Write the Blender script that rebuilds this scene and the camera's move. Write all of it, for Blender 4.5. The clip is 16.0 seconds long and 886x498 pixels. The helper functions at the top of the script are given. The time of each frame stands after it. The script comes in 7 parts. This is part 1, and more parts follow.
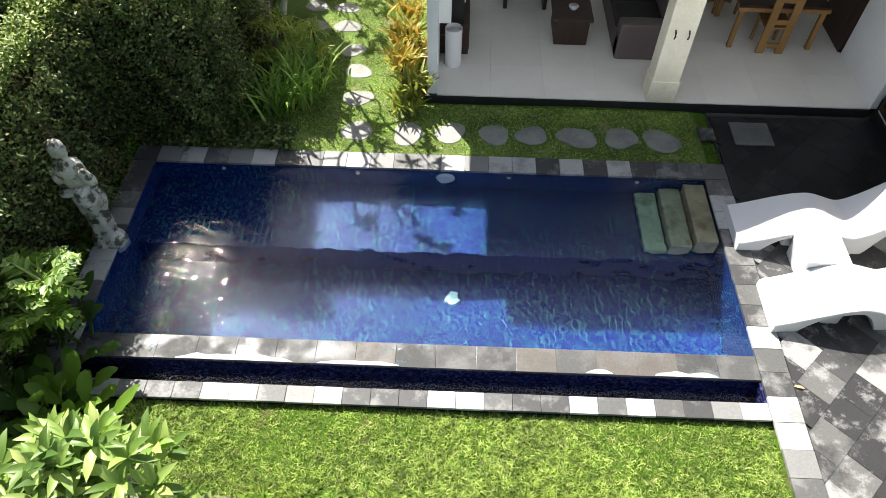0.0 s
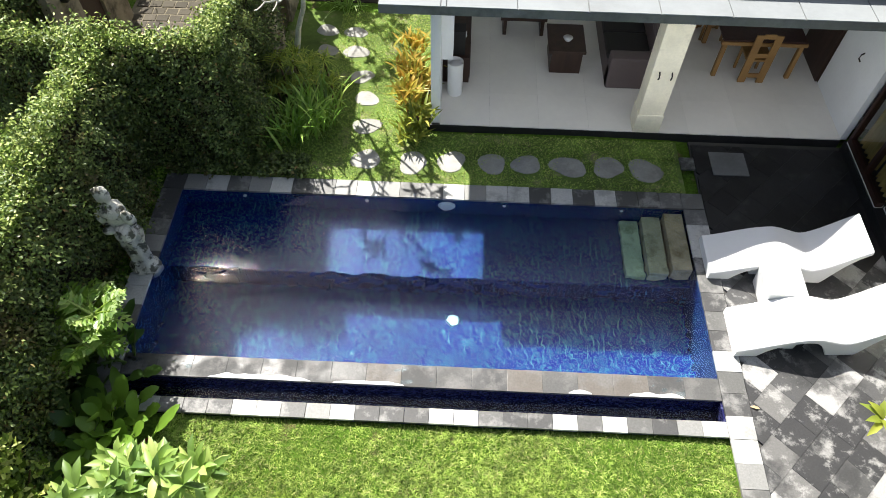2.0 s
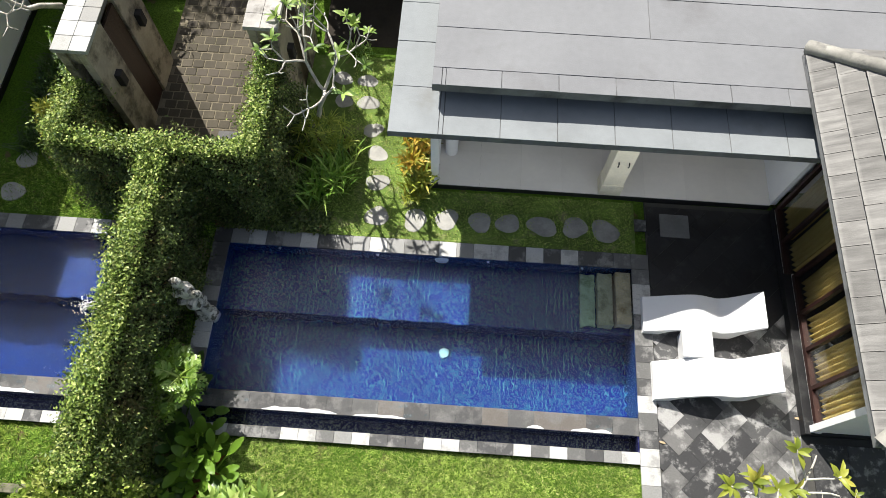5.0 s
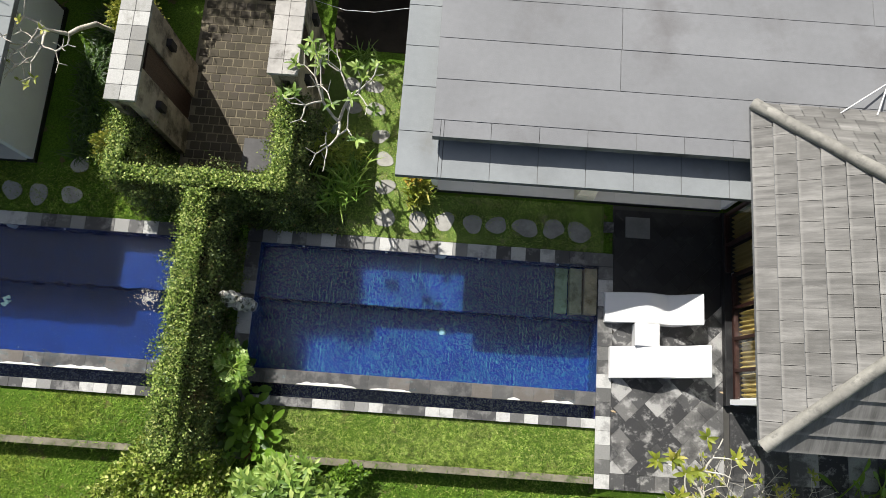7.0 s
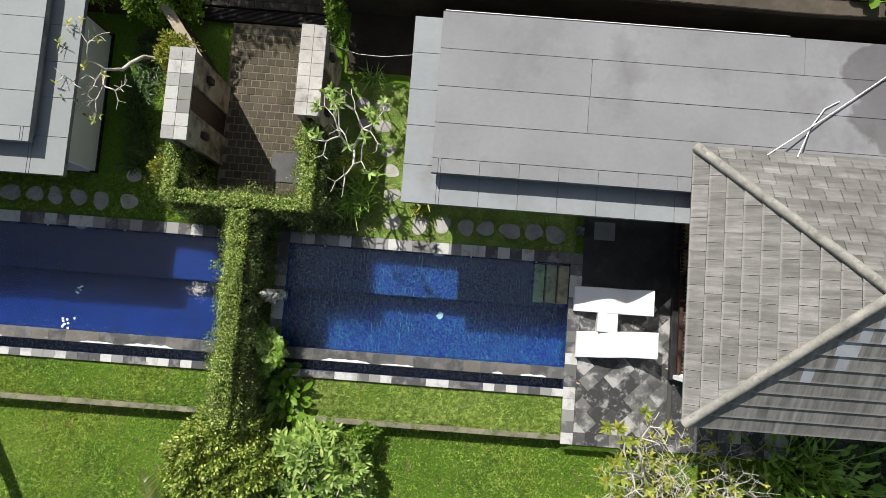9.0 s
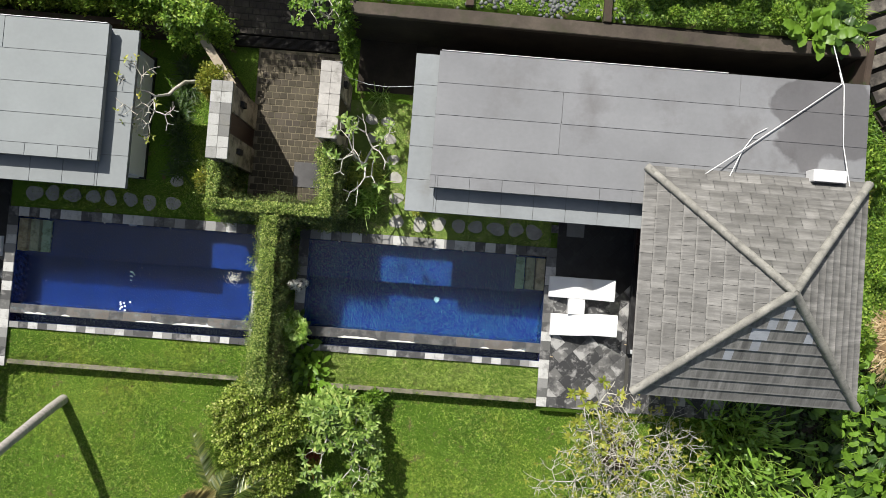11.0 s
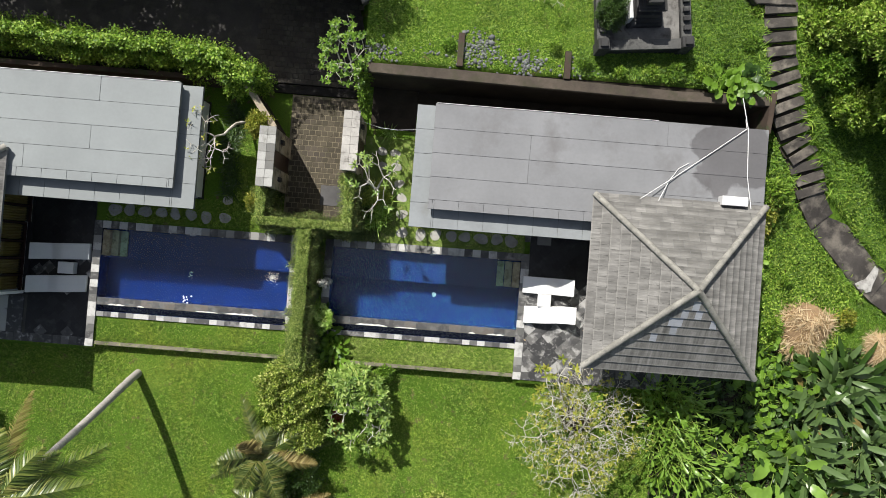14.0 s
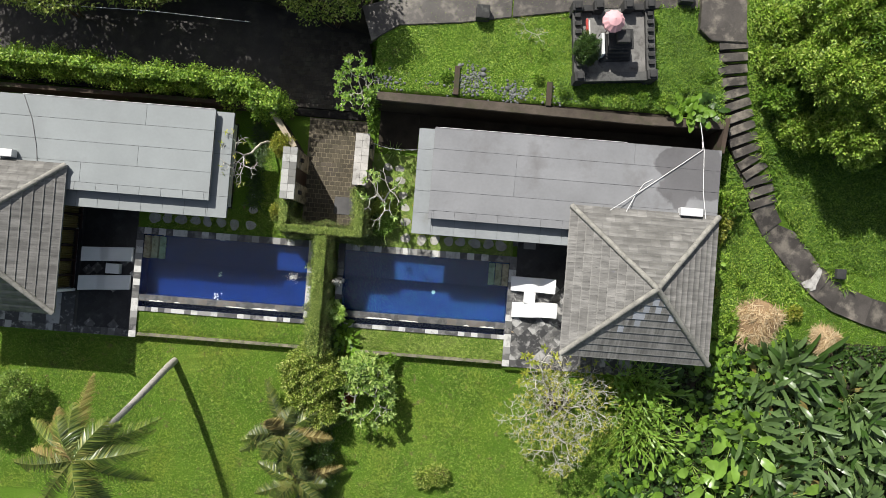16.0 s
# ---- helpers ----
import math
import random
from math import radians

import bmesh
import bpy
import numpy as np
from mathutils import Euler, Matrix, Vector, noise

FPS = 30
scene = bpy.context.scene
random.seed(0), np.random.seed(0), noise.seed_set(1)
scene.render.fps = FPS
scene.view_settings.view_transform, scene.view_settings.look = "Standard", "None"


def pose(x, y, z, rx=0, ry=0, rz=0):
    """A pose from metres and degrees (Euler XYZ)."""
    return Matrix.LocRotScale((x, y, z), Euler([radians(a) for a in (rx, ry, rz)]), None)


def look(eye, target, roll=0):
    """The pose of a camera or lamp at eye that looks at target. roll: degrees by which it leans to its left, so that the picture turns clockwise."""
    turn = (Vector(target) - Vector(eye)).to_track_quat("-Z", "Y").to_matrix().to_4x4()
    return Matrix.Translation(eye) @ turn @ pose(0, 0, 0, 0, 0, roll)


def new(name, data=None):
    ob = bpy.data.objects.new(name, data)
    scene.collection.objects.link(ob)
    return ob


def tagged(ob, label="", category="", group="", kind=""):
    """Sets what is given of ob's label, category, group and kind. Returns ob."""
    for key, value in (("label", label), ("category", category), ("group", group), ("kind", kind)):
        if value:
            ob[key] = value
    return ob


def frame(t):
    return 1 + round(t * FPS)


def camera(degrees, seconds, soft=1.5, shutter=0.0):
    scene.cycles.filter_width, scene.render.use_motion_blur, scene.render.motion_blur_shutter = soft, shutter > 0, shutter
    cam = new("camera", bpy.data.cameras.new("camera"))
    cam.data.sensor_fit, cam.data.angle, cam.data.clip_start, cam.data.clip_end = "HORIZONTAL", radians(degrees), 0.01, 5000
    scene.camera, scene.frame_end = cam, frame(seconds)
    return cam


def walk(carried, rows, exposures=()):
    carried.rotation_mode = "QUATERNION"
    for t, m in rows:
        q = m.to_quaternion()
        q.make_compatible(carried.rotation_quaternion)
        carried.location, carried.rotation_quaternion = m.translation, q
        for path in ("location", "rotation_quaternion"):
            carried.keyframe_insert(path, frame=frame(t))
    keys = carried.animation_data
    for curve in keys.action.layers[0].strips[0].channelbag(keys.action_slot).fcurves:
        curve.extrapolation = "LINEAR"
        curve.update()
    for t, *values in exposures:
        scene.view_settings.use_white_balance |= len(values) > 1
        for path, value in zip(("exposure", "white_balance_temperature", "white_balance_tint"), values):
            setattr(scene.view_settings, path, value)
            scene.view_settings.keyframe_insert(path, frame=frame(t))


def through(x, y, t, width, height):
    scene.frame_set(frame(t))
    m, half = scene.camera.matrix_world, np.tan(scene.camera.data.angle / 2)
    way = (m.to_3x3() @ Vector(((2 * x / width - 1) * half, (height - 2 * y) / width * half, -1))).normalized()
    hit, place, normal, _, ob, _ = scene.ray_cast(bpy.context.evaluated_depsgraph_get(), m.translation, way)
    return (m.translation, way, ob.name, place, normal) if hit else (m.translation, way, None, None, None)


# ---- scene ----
cam = camera(65.6, 16.0, soft=0.7)
# seconds, eye x y z, and the turn about x, y, z in degrees
PATH = [
    (0, 0.240, 0.219, 6.472, 38.918, -0.727, 2.040),
    (0.5, 0.240, 0.226, 6.679, 38.757, -0.723, 2.102),
    (1, 0.286, 0.235, 6.948, 38.127, -0.570, 2.297),
    (1.5, 0.291, 0.260, 7.299, 37.168, -0.539, 2.461),
    (2, 0.263, 0.324, 7.739, 35.749, -0.648, 2.519),
    (2.5, 0.266, 0.336, 8.218, 34.270, -0.663, 2.636),
    (3, 0.284, 0.336, 8.748, 32.945, -0.574, 2.816),
    (3.5, 0.376, 0.420, 9.304, 31.948, -0.287, 3.047),
    (4, 0.375, 0.821, 10.014, 30.019, -0.427, 3.361),
    (6.5, 0.223, 3.299, 13.791, 14.507, -0.798, 4.115),
    (7, 0.193, 3.739, 14.598, 12.305, -0.790, 4.041),
    (7.5, 0.227, 4.154, 15.403, 10.361, -0.554, 4.183),
    (8, 0.269, 4.557, 16.219, 8.596, -0.375, 4.275),
    (8.5, 0.228, 5.008, 17.009, 6.618, -0.444, 4.258),
    (9, 0.219, 5.324, 17.829, 5.134, -0.406, 4.351),
    (11.5, 0.146, 6.249, 22.108, 1.382, -0.692, 4.449),
    (12, 0.215, 6.323, 23.006, 1.225, -0.540, 4.459),
    (12.5, 0.267, 6.386, 23.923, 1.127, -0.457, 4.537),
    (13, 0.307, 6.390, 24.845, 1.206, -0.420, 4.550),
    (13.5, 0.326, 6.458, 25.793, 1.122, -0.394, 4.546),
    (14, 0.330, 6.551, 26.746, 0.984, -0.423, 4.543),
    (14.5, 0.353, 6.618, 27.709, 0.928, -0.396, 4.506),
    (15, 0.349, 6.639, 28.677, 0.870, -0.420, 4.545),
    (15.5, 0.351, 6.718, 29.669, 0.707, -0.408, 4.558),
    (16, 0.381, 6.714, 30.612, 0.845, -0.393, 4.584),
]
walk(cam, [(t, pose(*row)) for t, *row in PATH], [(0, 0.98), (1.5, 1.0), (2.6, 1.07), (3.6, 0.96), (6.6, 0.3), (9, 0.2), (16, 0.2)])

# ---- light ----
SUN_DIR = Vector((0.5, -0.78, -1.0)).normalized()      # the way that sunlight travels
world = bpy.data.worlds.new("sky")
scene.world = world
world.use_nodes = True
wn = world.node_tree.nodes
sky = wn.new("ShaderNodeTexSky")
sky.sky_type = "NISHITA"
sky.sun_disc = False
sky.sun_elevation = math.asin(-SUN_DIR.z)
sky.sun_rotation = math.atan2(-SUN_DIR.x, -SUN_DIR.y)
sky.air_density, sky.dust_density, sky.ozone_density = 1.0, 2.0, 1.0
wn["Background"].inputs["Strength"].default_value = 0.055
haze = wn.new("ShaderNodeMix")                            # thin haze, with a bright unseen cloud placed for the pool's reflections
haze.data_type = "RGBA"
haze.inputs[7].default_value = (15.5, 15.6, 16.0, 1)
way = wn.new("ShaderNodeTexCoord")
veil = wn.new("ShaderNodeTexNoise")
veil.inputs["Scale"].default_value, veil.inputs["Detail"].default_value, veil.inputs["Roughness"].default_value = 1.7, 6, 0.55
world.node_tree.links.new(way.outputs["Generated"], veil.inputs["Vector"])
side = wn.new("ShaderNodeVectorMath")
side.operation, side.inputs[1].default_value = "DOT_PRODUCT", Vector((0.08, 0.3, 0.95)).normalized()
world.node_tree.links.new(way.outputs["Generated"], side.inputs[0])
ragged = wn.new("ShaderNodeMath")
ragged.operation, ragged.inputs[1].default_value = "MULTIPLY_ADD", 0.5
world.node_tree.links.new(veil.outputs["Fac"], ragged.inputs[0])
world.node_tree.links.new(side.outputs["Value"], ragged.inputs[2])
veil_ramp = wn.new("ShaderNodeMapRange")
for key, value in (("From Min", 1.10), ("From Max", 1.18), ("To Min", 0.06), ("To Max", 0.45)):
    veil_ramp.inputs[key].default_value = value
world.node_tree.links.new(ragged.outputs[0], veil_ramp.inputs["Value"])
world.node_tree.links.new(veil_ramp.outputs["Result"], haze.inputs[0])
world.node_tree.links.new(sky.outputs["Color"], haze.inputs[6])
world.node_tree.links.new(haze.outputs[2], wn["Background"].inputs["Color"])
sun_data = bpy.data.lights.new("sun", "SUN")
sun_data.energy, sun_data.angle, sun_data.color = 5.4, radians(0.53), (1.0, 0.96, 0.89)
sun = new("sun", sun_data)
front_data = bpy.data.lights.new("room_fill", "AREA")        # added lamp that brightens the room, in place of more sky light
front_data.shape, front_data.size, front_data.size_y, front_data.energy, front_data.color = "RECTANGLE", 6.0, 1.7, 8.2, (0.97, 0.98, 1.0)
front = new("room_fill", front_data)
front.matrix_world = pose(3.05, 8.0, 1.3, 80)
sun.matrix_world = look(-SUN_DIR * 40, (0, 0, 0))

# ---- materials ----
def nodes_of(name):
    m = bpy.data.materials.new(name)
    m.use_nodes = True
    return m, m.node_tree.nodes, m.node_tree.links, m.node_tree.nodes["Principled BSDF"]


def ramp(nt, stops):
    r = nt.new("ShaderNodeValToRGB")
    e = r.color_ramp.elements
    while len(e) < len(stops):
        e.new(0.5)
    for el, (p, c) in zip(e, stops):
        el.position, el.color = p, (*c, 1)
    return r


def noise_node(nt, lk, scale, detail=4, rough=0.55, stretch=None):
    n = nt.new("ShaderNodeTexNoise")
    n.inputs["Scale"].default_value, n.inputs["Detail"].default_value, n.inputs["Roughness"].default_value = scale, detail, rough
    g = nt.new("ShaderNodeNewGeometry")
    if stretch:
        mp = nt.new("ShaderNodeMapping")
        mp.inputs["Scale"].default_value = stretch
        lk.new(g.outputs["Position"], mp.inputs["Vector"])
        lk.new(mp.outputs["Vector"], n.inputs["Vector"])
    else:
        lk.new(g.outputs["Position"], n.inputs["Vector"])
    return n


def mixed(nt, lk, a, b, fac, mode="MIX"):
    m = nt.new("ShaderNodeMix")
    m.data_type, m.blend_type = "RGBA", mode
    for sock, v in ((m.inputs[6], a), (m.inputs[7], b), (m.inputs[0], fac)):
        if isinstance(v, (int, float)):
            sock.default_value = v
        elif isinstance(v, tuple):
            sock.default_value = (*v, 1)
        else:
            lk.new(v, sock)
    return m.outputs[2]


def bumped(nt, lk, bsdf, height, strength, distance=0.02):
    b = nt.new("ShaderNodeBump")
    b.inputs["Strength"].default_value, b.inputs["Distance"].default_value = strength, distance
    lk.new(height, b.inputs["Height"])
    lk.new(b.outputs["Normal"], bsdf.inputs["Normal"])


def surface(name, base, rough=0.7, coarse=1.3, fine=18, var=0.25, stain=None, stain_at=(0.5, 0.62), stain_scale=2.2,
            bump=0.25, bump_scale=70, vary=0.0, metal=0.0, stretch=None, spec=0.4):
    """A worn surface: base colour with coarse and fine variation, blotches of a second colour, piece-to-piece change and relief."""
    m, nt, lk, b = nodes_of(name)
    lo, hi = tuple(c * (1 - var) for c in base), tuple(min(1, c * (1 + var)) for c in base)
    n1 = noise_node(nt, lk, coarse, 5, 0.6, stretch)
    n2 = noise_node(nt, lk, fine, 3, 0.6, stretch)
    r1 = ramp(nt, [(0.3, lo), (0.7, hi)])
    lk.new(n1.outputs["Fac"], r1.inputs["Fac"])
    r2 = ramp(nt, [(0.25, (0.72,) * 3), (0.75, (1.0,) * 3)])
    lk.new(n2.outputs["Fac"], r2.inputs["Fac"])
    col = mixed(nt, lk, r1.outputs["Color"], r2.outputs["Color"], min(1.0, var * 2.2), "MULTIPLY")
    if stain:
        n3 = noise_node(nt, lk, stain_scale, 6, 0.65)
        r3 = ramp(nt, [(stain_at[0], (0, 0, 0)), (stain_at[1], (1, 1, 1))])
        lk.new(n3.outputs["Fac"], r3.inputs["Fac"])
        col = mixed(nt, lk, col, stain, r3.outputs["Color"])
    if vary:
        oi = nt.new("ShaderNodeObjectInfo")
        r4 = ramp(nt, [(0.0, (1 - vary,) * 3), (1.0, (1,) * 3)])
        lk.new(oi.outputs["Random"], r4.inputs["Fac"])
        col = mixed(nt, lk, col, r4.outputs["Color"], 1.0, "MULTIPLY")
    lk.new(col, b.inputs["Base Color"])
    b.inputs["Roughness"].default_value, b.inputs["Metallic"].default_value = rough, metal
    b.inputs["Specular IOR Level"].default_value = spec
    if bump:
        bumped(nt, lk, b, noise_node(nt, lk, bump_scale, 4, 0.6).outputs["Fac"], bump, 0.015)
    return m


def dark_patch(m, centre, radii):
    """A darker patch on a surface, ragged at its rim."""
    nt, lk = m.node_tree.nodes, m.node_tree.links
    b = nt["Principled BSDF"]
    old = b.inputs["Base Color"].links[0].from_socket
    g = nt.new("ShaderNodeNewGeometry")
    mp = nt.new("ShaderNodeMapping")
    mp.vector_type = "POINT"
    mp.inputs["Location"].default_value = [-c / r for c, r in zip(centre, radii)]
    mp.inputs["Scale"].default_value = [1 / r for r in radii]
    lk.new(g.outputs["Position"], mp.inputs["Vector"])
    ln = nt.new("ShaderNodeVectorMath")
    ln.operation = "LENGTH"
    lk.new(mp.outputs["Vector"], ln.inputs[0])
    n = noise_node(nt, lk, 0.9, 4, 0.5)
    ad = nt.new("ShaderNodeMath")
    ad.operation = "MULTIPLY_ADD"
    ad.inputs[1].default_value = 1.3
    lk.new(n.outputs["Fac"], ad.inputs[0])
    lk.new(ln.outputs["Value"], ad.inputs[2])
    r = ramp(nt, [(0.0, (0.52, 0.5, 0.5)), (0.5, (0.58, 0.56, 0.56)), (0.525, (1, 1, 1))])
    mul = nt.new("ShaderNodeMath")
    mul.operation = "MULTIPLY"
    mul.inputs[1].default_value = 0.33
    lk.new(ad.outputs[0], mul.inputs[0])
    lk.new(mul.outputs[0], r.inputs["Fac"])
    lk.new(mixed(nt, lk, old, r.outputs["Color"], 1.0, "MULTIPLY"), b.inputs["Base Color"])


def stone_tile(name, stops, blotch, blotch_at=(0.48, 0.6), rough=0.55, scale=3.0, wet=False, soot=None):
    """Natural stone pieces, each of its own shade, clouded with pale or dark weathering."""
    m, nt, lk, b = nodes_of(name)
    oi = nt.new("ShaderNodeObjectInfo")
    r = ramp(nt, stops)
    r.color_ramp.interpolation = "CONSTANT"
    lk.new(oi.outputs["Random"], r.inputs["Fac"])
    n = noise_node(nt, lk, scale, 8, 0.68)
    rb = ramp(nt, [(blotch_at[0], (0, 0, 0)), (blotch_at[1], (1, 1, 1))])
    lk.new(n.outputs["Fac"], rb.inputs["Fac"])
    half = mixed(nt, lk, (0, 0, 0), (0.75, 0.75, 0.75), rb.outputs["Color"])
    col = mixed(nt, lk, r.outputs["Color"], blotch, half)
    if soot:                                              # black algae in large ragged patches
        ns = noise_node(nt, lk, 1.5, 7, 0.62)
        rs = ramp(nt, [(0.48, (0, 0, 0)), (0.58, (0.82,) * 3)])
        lk.new(ns.outputs["Fac"], rs.inputs["Fac"])
        col = mixed(nt, lk, col, soot, rs.outputs["Color"])
    f = noise_node(nt, lk, 40, 4, 0.7)
    rf = ramp(nt, [(0.3, (0.7,) * 3), (0.7, (1.05,) * 3)])
    lk.new(f.outputs["Fac"], rf.inputs["Fac"])
    col = mixed(nt, lk, col, rf.outputs["Color"], 0.8, "MULTIPLY")
    lk.new(col, b.inputs["Base Color"])
    b.inputs["Roughness"].default_value = rough
    if wet:
        w = noise_node(nt, lk, 2.2, 4, 0.55)
        rw = ramp(nt, [(0.45, (rough,) * 3), (0.6, (0.3,) * 3)])
        lk.new(w.outputs["Fac"], rw.inputs["Fac"])
        lk.new(rw.outputs["Color"], b.inputs["Roughness"])
    bumped(nt, lk, b, f.outputs["Fac"], 0.25, 0.01)
    return m


def leaf_mat(name, stops, rough=0.45, through=0.3, spec=0.45, dry=None, patchy=None):
    m, nt, lk, b = nodes_of(name)
    g = nt.new("ShaderNodeNewGeometry")
    r = ramp(nt, stops)
    lk.new(g.outputs["Random Per Island"], r.inputs["Fac"])
    n = noise_node(nt, lk, 1.6, 3)
    rn = ramp(nt, [(0.3, (0.7,) * 3), (0.7, (1.15,) * 3)])
    lk.new(n.outputs["Fac"], rn.inputs["Fac"])
    col = mixed(nt, lk, r.outputs["Color"], rn.outputs["Color"], 0.8, "MULTIPLY")
    if patchy:                                            # drier patches, and dark and pale tufts
        np_ = noise_node(nt, lk, 0.42, 4, 0.65)
        rp = ramp(nt, [(0.44, (0, 0, 0)), (0.64, (0.75,) * 3)])
        lk.new(np_.outputs["Fac"], rp.inputs["Fac"])
        col = mixed(nt, lk, col, patchy, rp.outputs["Color"])
        nc = noise_node(nt, lk, 8.0, 5, 0.8)
        rc = ramp(nt, [(0.4, (0.3, 0.36, 0.26)), (0.6, (1.45, 1.42, 1.3))])
        lk.new(nc.outputs["Fac"], rc.inputs["Fac"])
        col = mixed(nt, lk, col, rc.outputs["Color"], 0.85, "MULTIPLY")
    if dry:
        nd = noise_node(nt, lk, 1.5, 6, 0.7)
        rd = ramp(nt, [(0.53, (0, 0, 0)), (0.68, (0.8,) * 3)])
        lk.new(nd.outputs["Fac"], rd.inputs["Fac"])
        col = mixed(nt, lk, col, dry, rd.outputs["Color"])
    lk.new(col, b.inputs["Base Color"])
    b.inputs["Roughness"].default_value = rough
    b.inputs["Specular IOR Level"].default_value = spec
    t = nt.new("ShaderNodeBsdfTranslucent")
    warm = mixed(nt, lk, col, (1.0, 1.0, 0.35), 0.55, "MULTIPLY")
    bright = mixed(nt, lk, warm, (1.0, 1.0, 0.5), 0.12, "ADD")
    lk.new(bright, t.inputs["Color"])
    mx = nt.new("ShaderNodeMixShader")
    mx.inputs[0].default_value = through
    lk.new(b.outputs[0], mx.inputs[1])
    lk.new(t.outputs[0], mx.inputs[2])
    lk.new(mx.outputs[0], nt["Material Output"].inputs["Surface"])
    return m


M_COPING = stone_tile("coping stone", [(0.0, (0.07, 0.07, 0.07)), (0.28, (0.13, 0.13, 0.125)), (0.5, (0.27, 0.27, 0.26)), (0.64, (0.56, 0.56, 0.54))], (0.3, 0.295, 0.285), (0.5, 0.62))
M_WEIR = stone_tile("wet dark stone", [(0.0, (0.07, 0.07, 0.07)), (0.5, (0.1, 0.1, 0.098)), (0.75, (0.14, 0.125, 0.11))], (0.17, 0.165, 0.16), rough=0.72, wet=True)
M_TERRACE = stone_tile("terrace stone", [(0.0, (0.04, 0.04, 0.042)), (0.32, (0.08, 0.08, 0.08)), (0.52, (0.16, 0.157, 0.152)), (0.74, (0.4, 0.395, 0.385))], (0.42, 0.415, 0.4), (0.52, 0.62), scale=4.4, soot=(0.045, 0.045, 0.046))
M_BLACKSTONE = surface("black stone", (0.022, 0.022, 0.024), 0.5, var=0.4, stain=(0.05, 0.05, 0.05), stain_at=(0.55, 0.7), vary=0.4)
M_GROUT = surface("dark joint", (0.07, 0.068, 0.062), 0.9)
M_LIME = surface("white lime crust", (0.72, 0.71, 0.69), 0.8, 6, 40, 0.15)
M_HATCH = surface("grey hatch stone", (0.2, 0.2, 0.2), 0.6)
M_STEPSTONE = surface("stepping stone", (0.42, 0.41, 0.38), 0.85, 3, 30, 0.25, stain=(0.2, 0.2, 0.18), stain_at=(0.55, 0.75), vary=0.2)
M_CONCRETE = surface("roof concrete", (0.238, 0.243, 0.253), 0.85, 0.35, 9, 0.14, stain=(0.17, 0.167, 0.17), stain_at=(0.52, 0.72), stain_scale=0.55, bump=0.2, bump_scale=40, vary=0.08)
dark_patch(M_CONCRETE, (10.35, 11.0, 3.0), (1.7, 1.4, 3.0))
M_CONCRETE_W = surface("bleached roof concrete", (0.278, 0.298, 0.308), 0.85, 0.6, 9, 0.13, stain=(0.2, 0.2, 0.19), stain_at=(0.58, 0.8), stain_scale=0.9, bump=0.2, bump_scale=40, vary=0.06)
M_CONCRETE_N = surface("pale bleached roof concrete", (0.268, 0.29, 0.295), 0.85, 0.35, 9, 0.1, stain=(0.24, 0.255, 0.26), stain_at=(0.52, 0.72), stain_scale=0.6, bump=0.2, bump_scale=40, vary=0.06)
M_FASCIA = surface("stained concrete", (0.2, 0.205, 0.21), 0.85, 0.8, 12, 0.3, stain=(0.06, 0.06, 0.06), stain_at=(0.5, 0.7), stain_scale=1.3)
M_WHITE = surface("white wall paint", (0.86, 0.87, 0.88), 0.6, 0.7, 20, 0.06, bump=0.08)
M_CEILING = surface("ceiling paint", (0.86, 0.86, 0.85), 0.8, 0.7, 20, 0.05, bump=0.05)
M_FLOORTILE = surface("polished floor tile", (0.84, 0.81, 0.75), 0.25, 0.8, 10, 0.06, bump=0.02, vary=0.06)
M_CREAM = surface("cream column stone", (0.86, 0.8, 0.64), 0.75, 2, 25, 0.15, stain=(0.62, 0.57, 0.45), stain_at=(0.56, 0.75), stain_scale=4)
SHINGLE = dict(base=(0.25, 0.243, 0.23), rough=0.75, coarse=0.9, fine=5.0, var=0.4, stain=(0.15, 0.145, 0.135), stain_at=(0.5, 0.75), stain_scale=1.1, bump=0.35, bump_scale=55, vary=0.3)
M_SHINGLE = surface("weathered grey shingle", stretch=(1.0, 9.0, 1.0), **SHINGLE)
M_SHINGLE_NS = surface("weathered grey shingle across", stretch=(9.0, 1.0, 1.0), **SHINGLE)


def worn_edges(m, axis, half):
    """Pale wear along the lower edge and the two sides of a shingle."""
    nt = m.node_tree.nodes
    lk = m.node_tree.links
    b = nt["Principled BSDF"]
    col = b.inputs["Base Color"].links[0].from_socket
    tc = nt.new("ShaderNodeTexCoord")
    xyz = nt.new("ShaderNodeSeparateXYZ")
    lk.new(tc.outputs["Object"], xyz.inputs[0])
    rag = noise_node(nt, lk, 14.0, 3, 0.6)
    shade = None
    for k, lo, hi, flip in ((axis, 0.006, 0.04, True), (1 - axis, half - 0.012, half - 0.002, False)):
        size = nt.new("ShaderNodeMath")
        size.operation = "ABSOLUTE"
        lk.new(xyz.outputs[k], size.inputs[0])
        band = nt.new("ShaderNodeMapRange")
        for key, value in (("From Min", lo), ("From Max", hi), ("To Min", 1.0 if flip else 0.0), ("To Max", 0.0 if flip else 1.0)):
            band.inputs[key].default_value = value
        lk.new(size.outputs[0], band.inputs["Value"])
        patchy = nt.new("ShaderNodeMath")
        patchy.operation = "MULTIPLY"
        lk.new(band.outputs["Result"], patchy.inputs[0])
        lk.new(rag.outputs["Fac"], patchy.inputs[1])
        shade = patchy.outputs[0]
        col = mixed(nt, lk, col, (0.3, 0.29, 0.272), shade)
    lk.new(col, b.inputs["Base Color"])


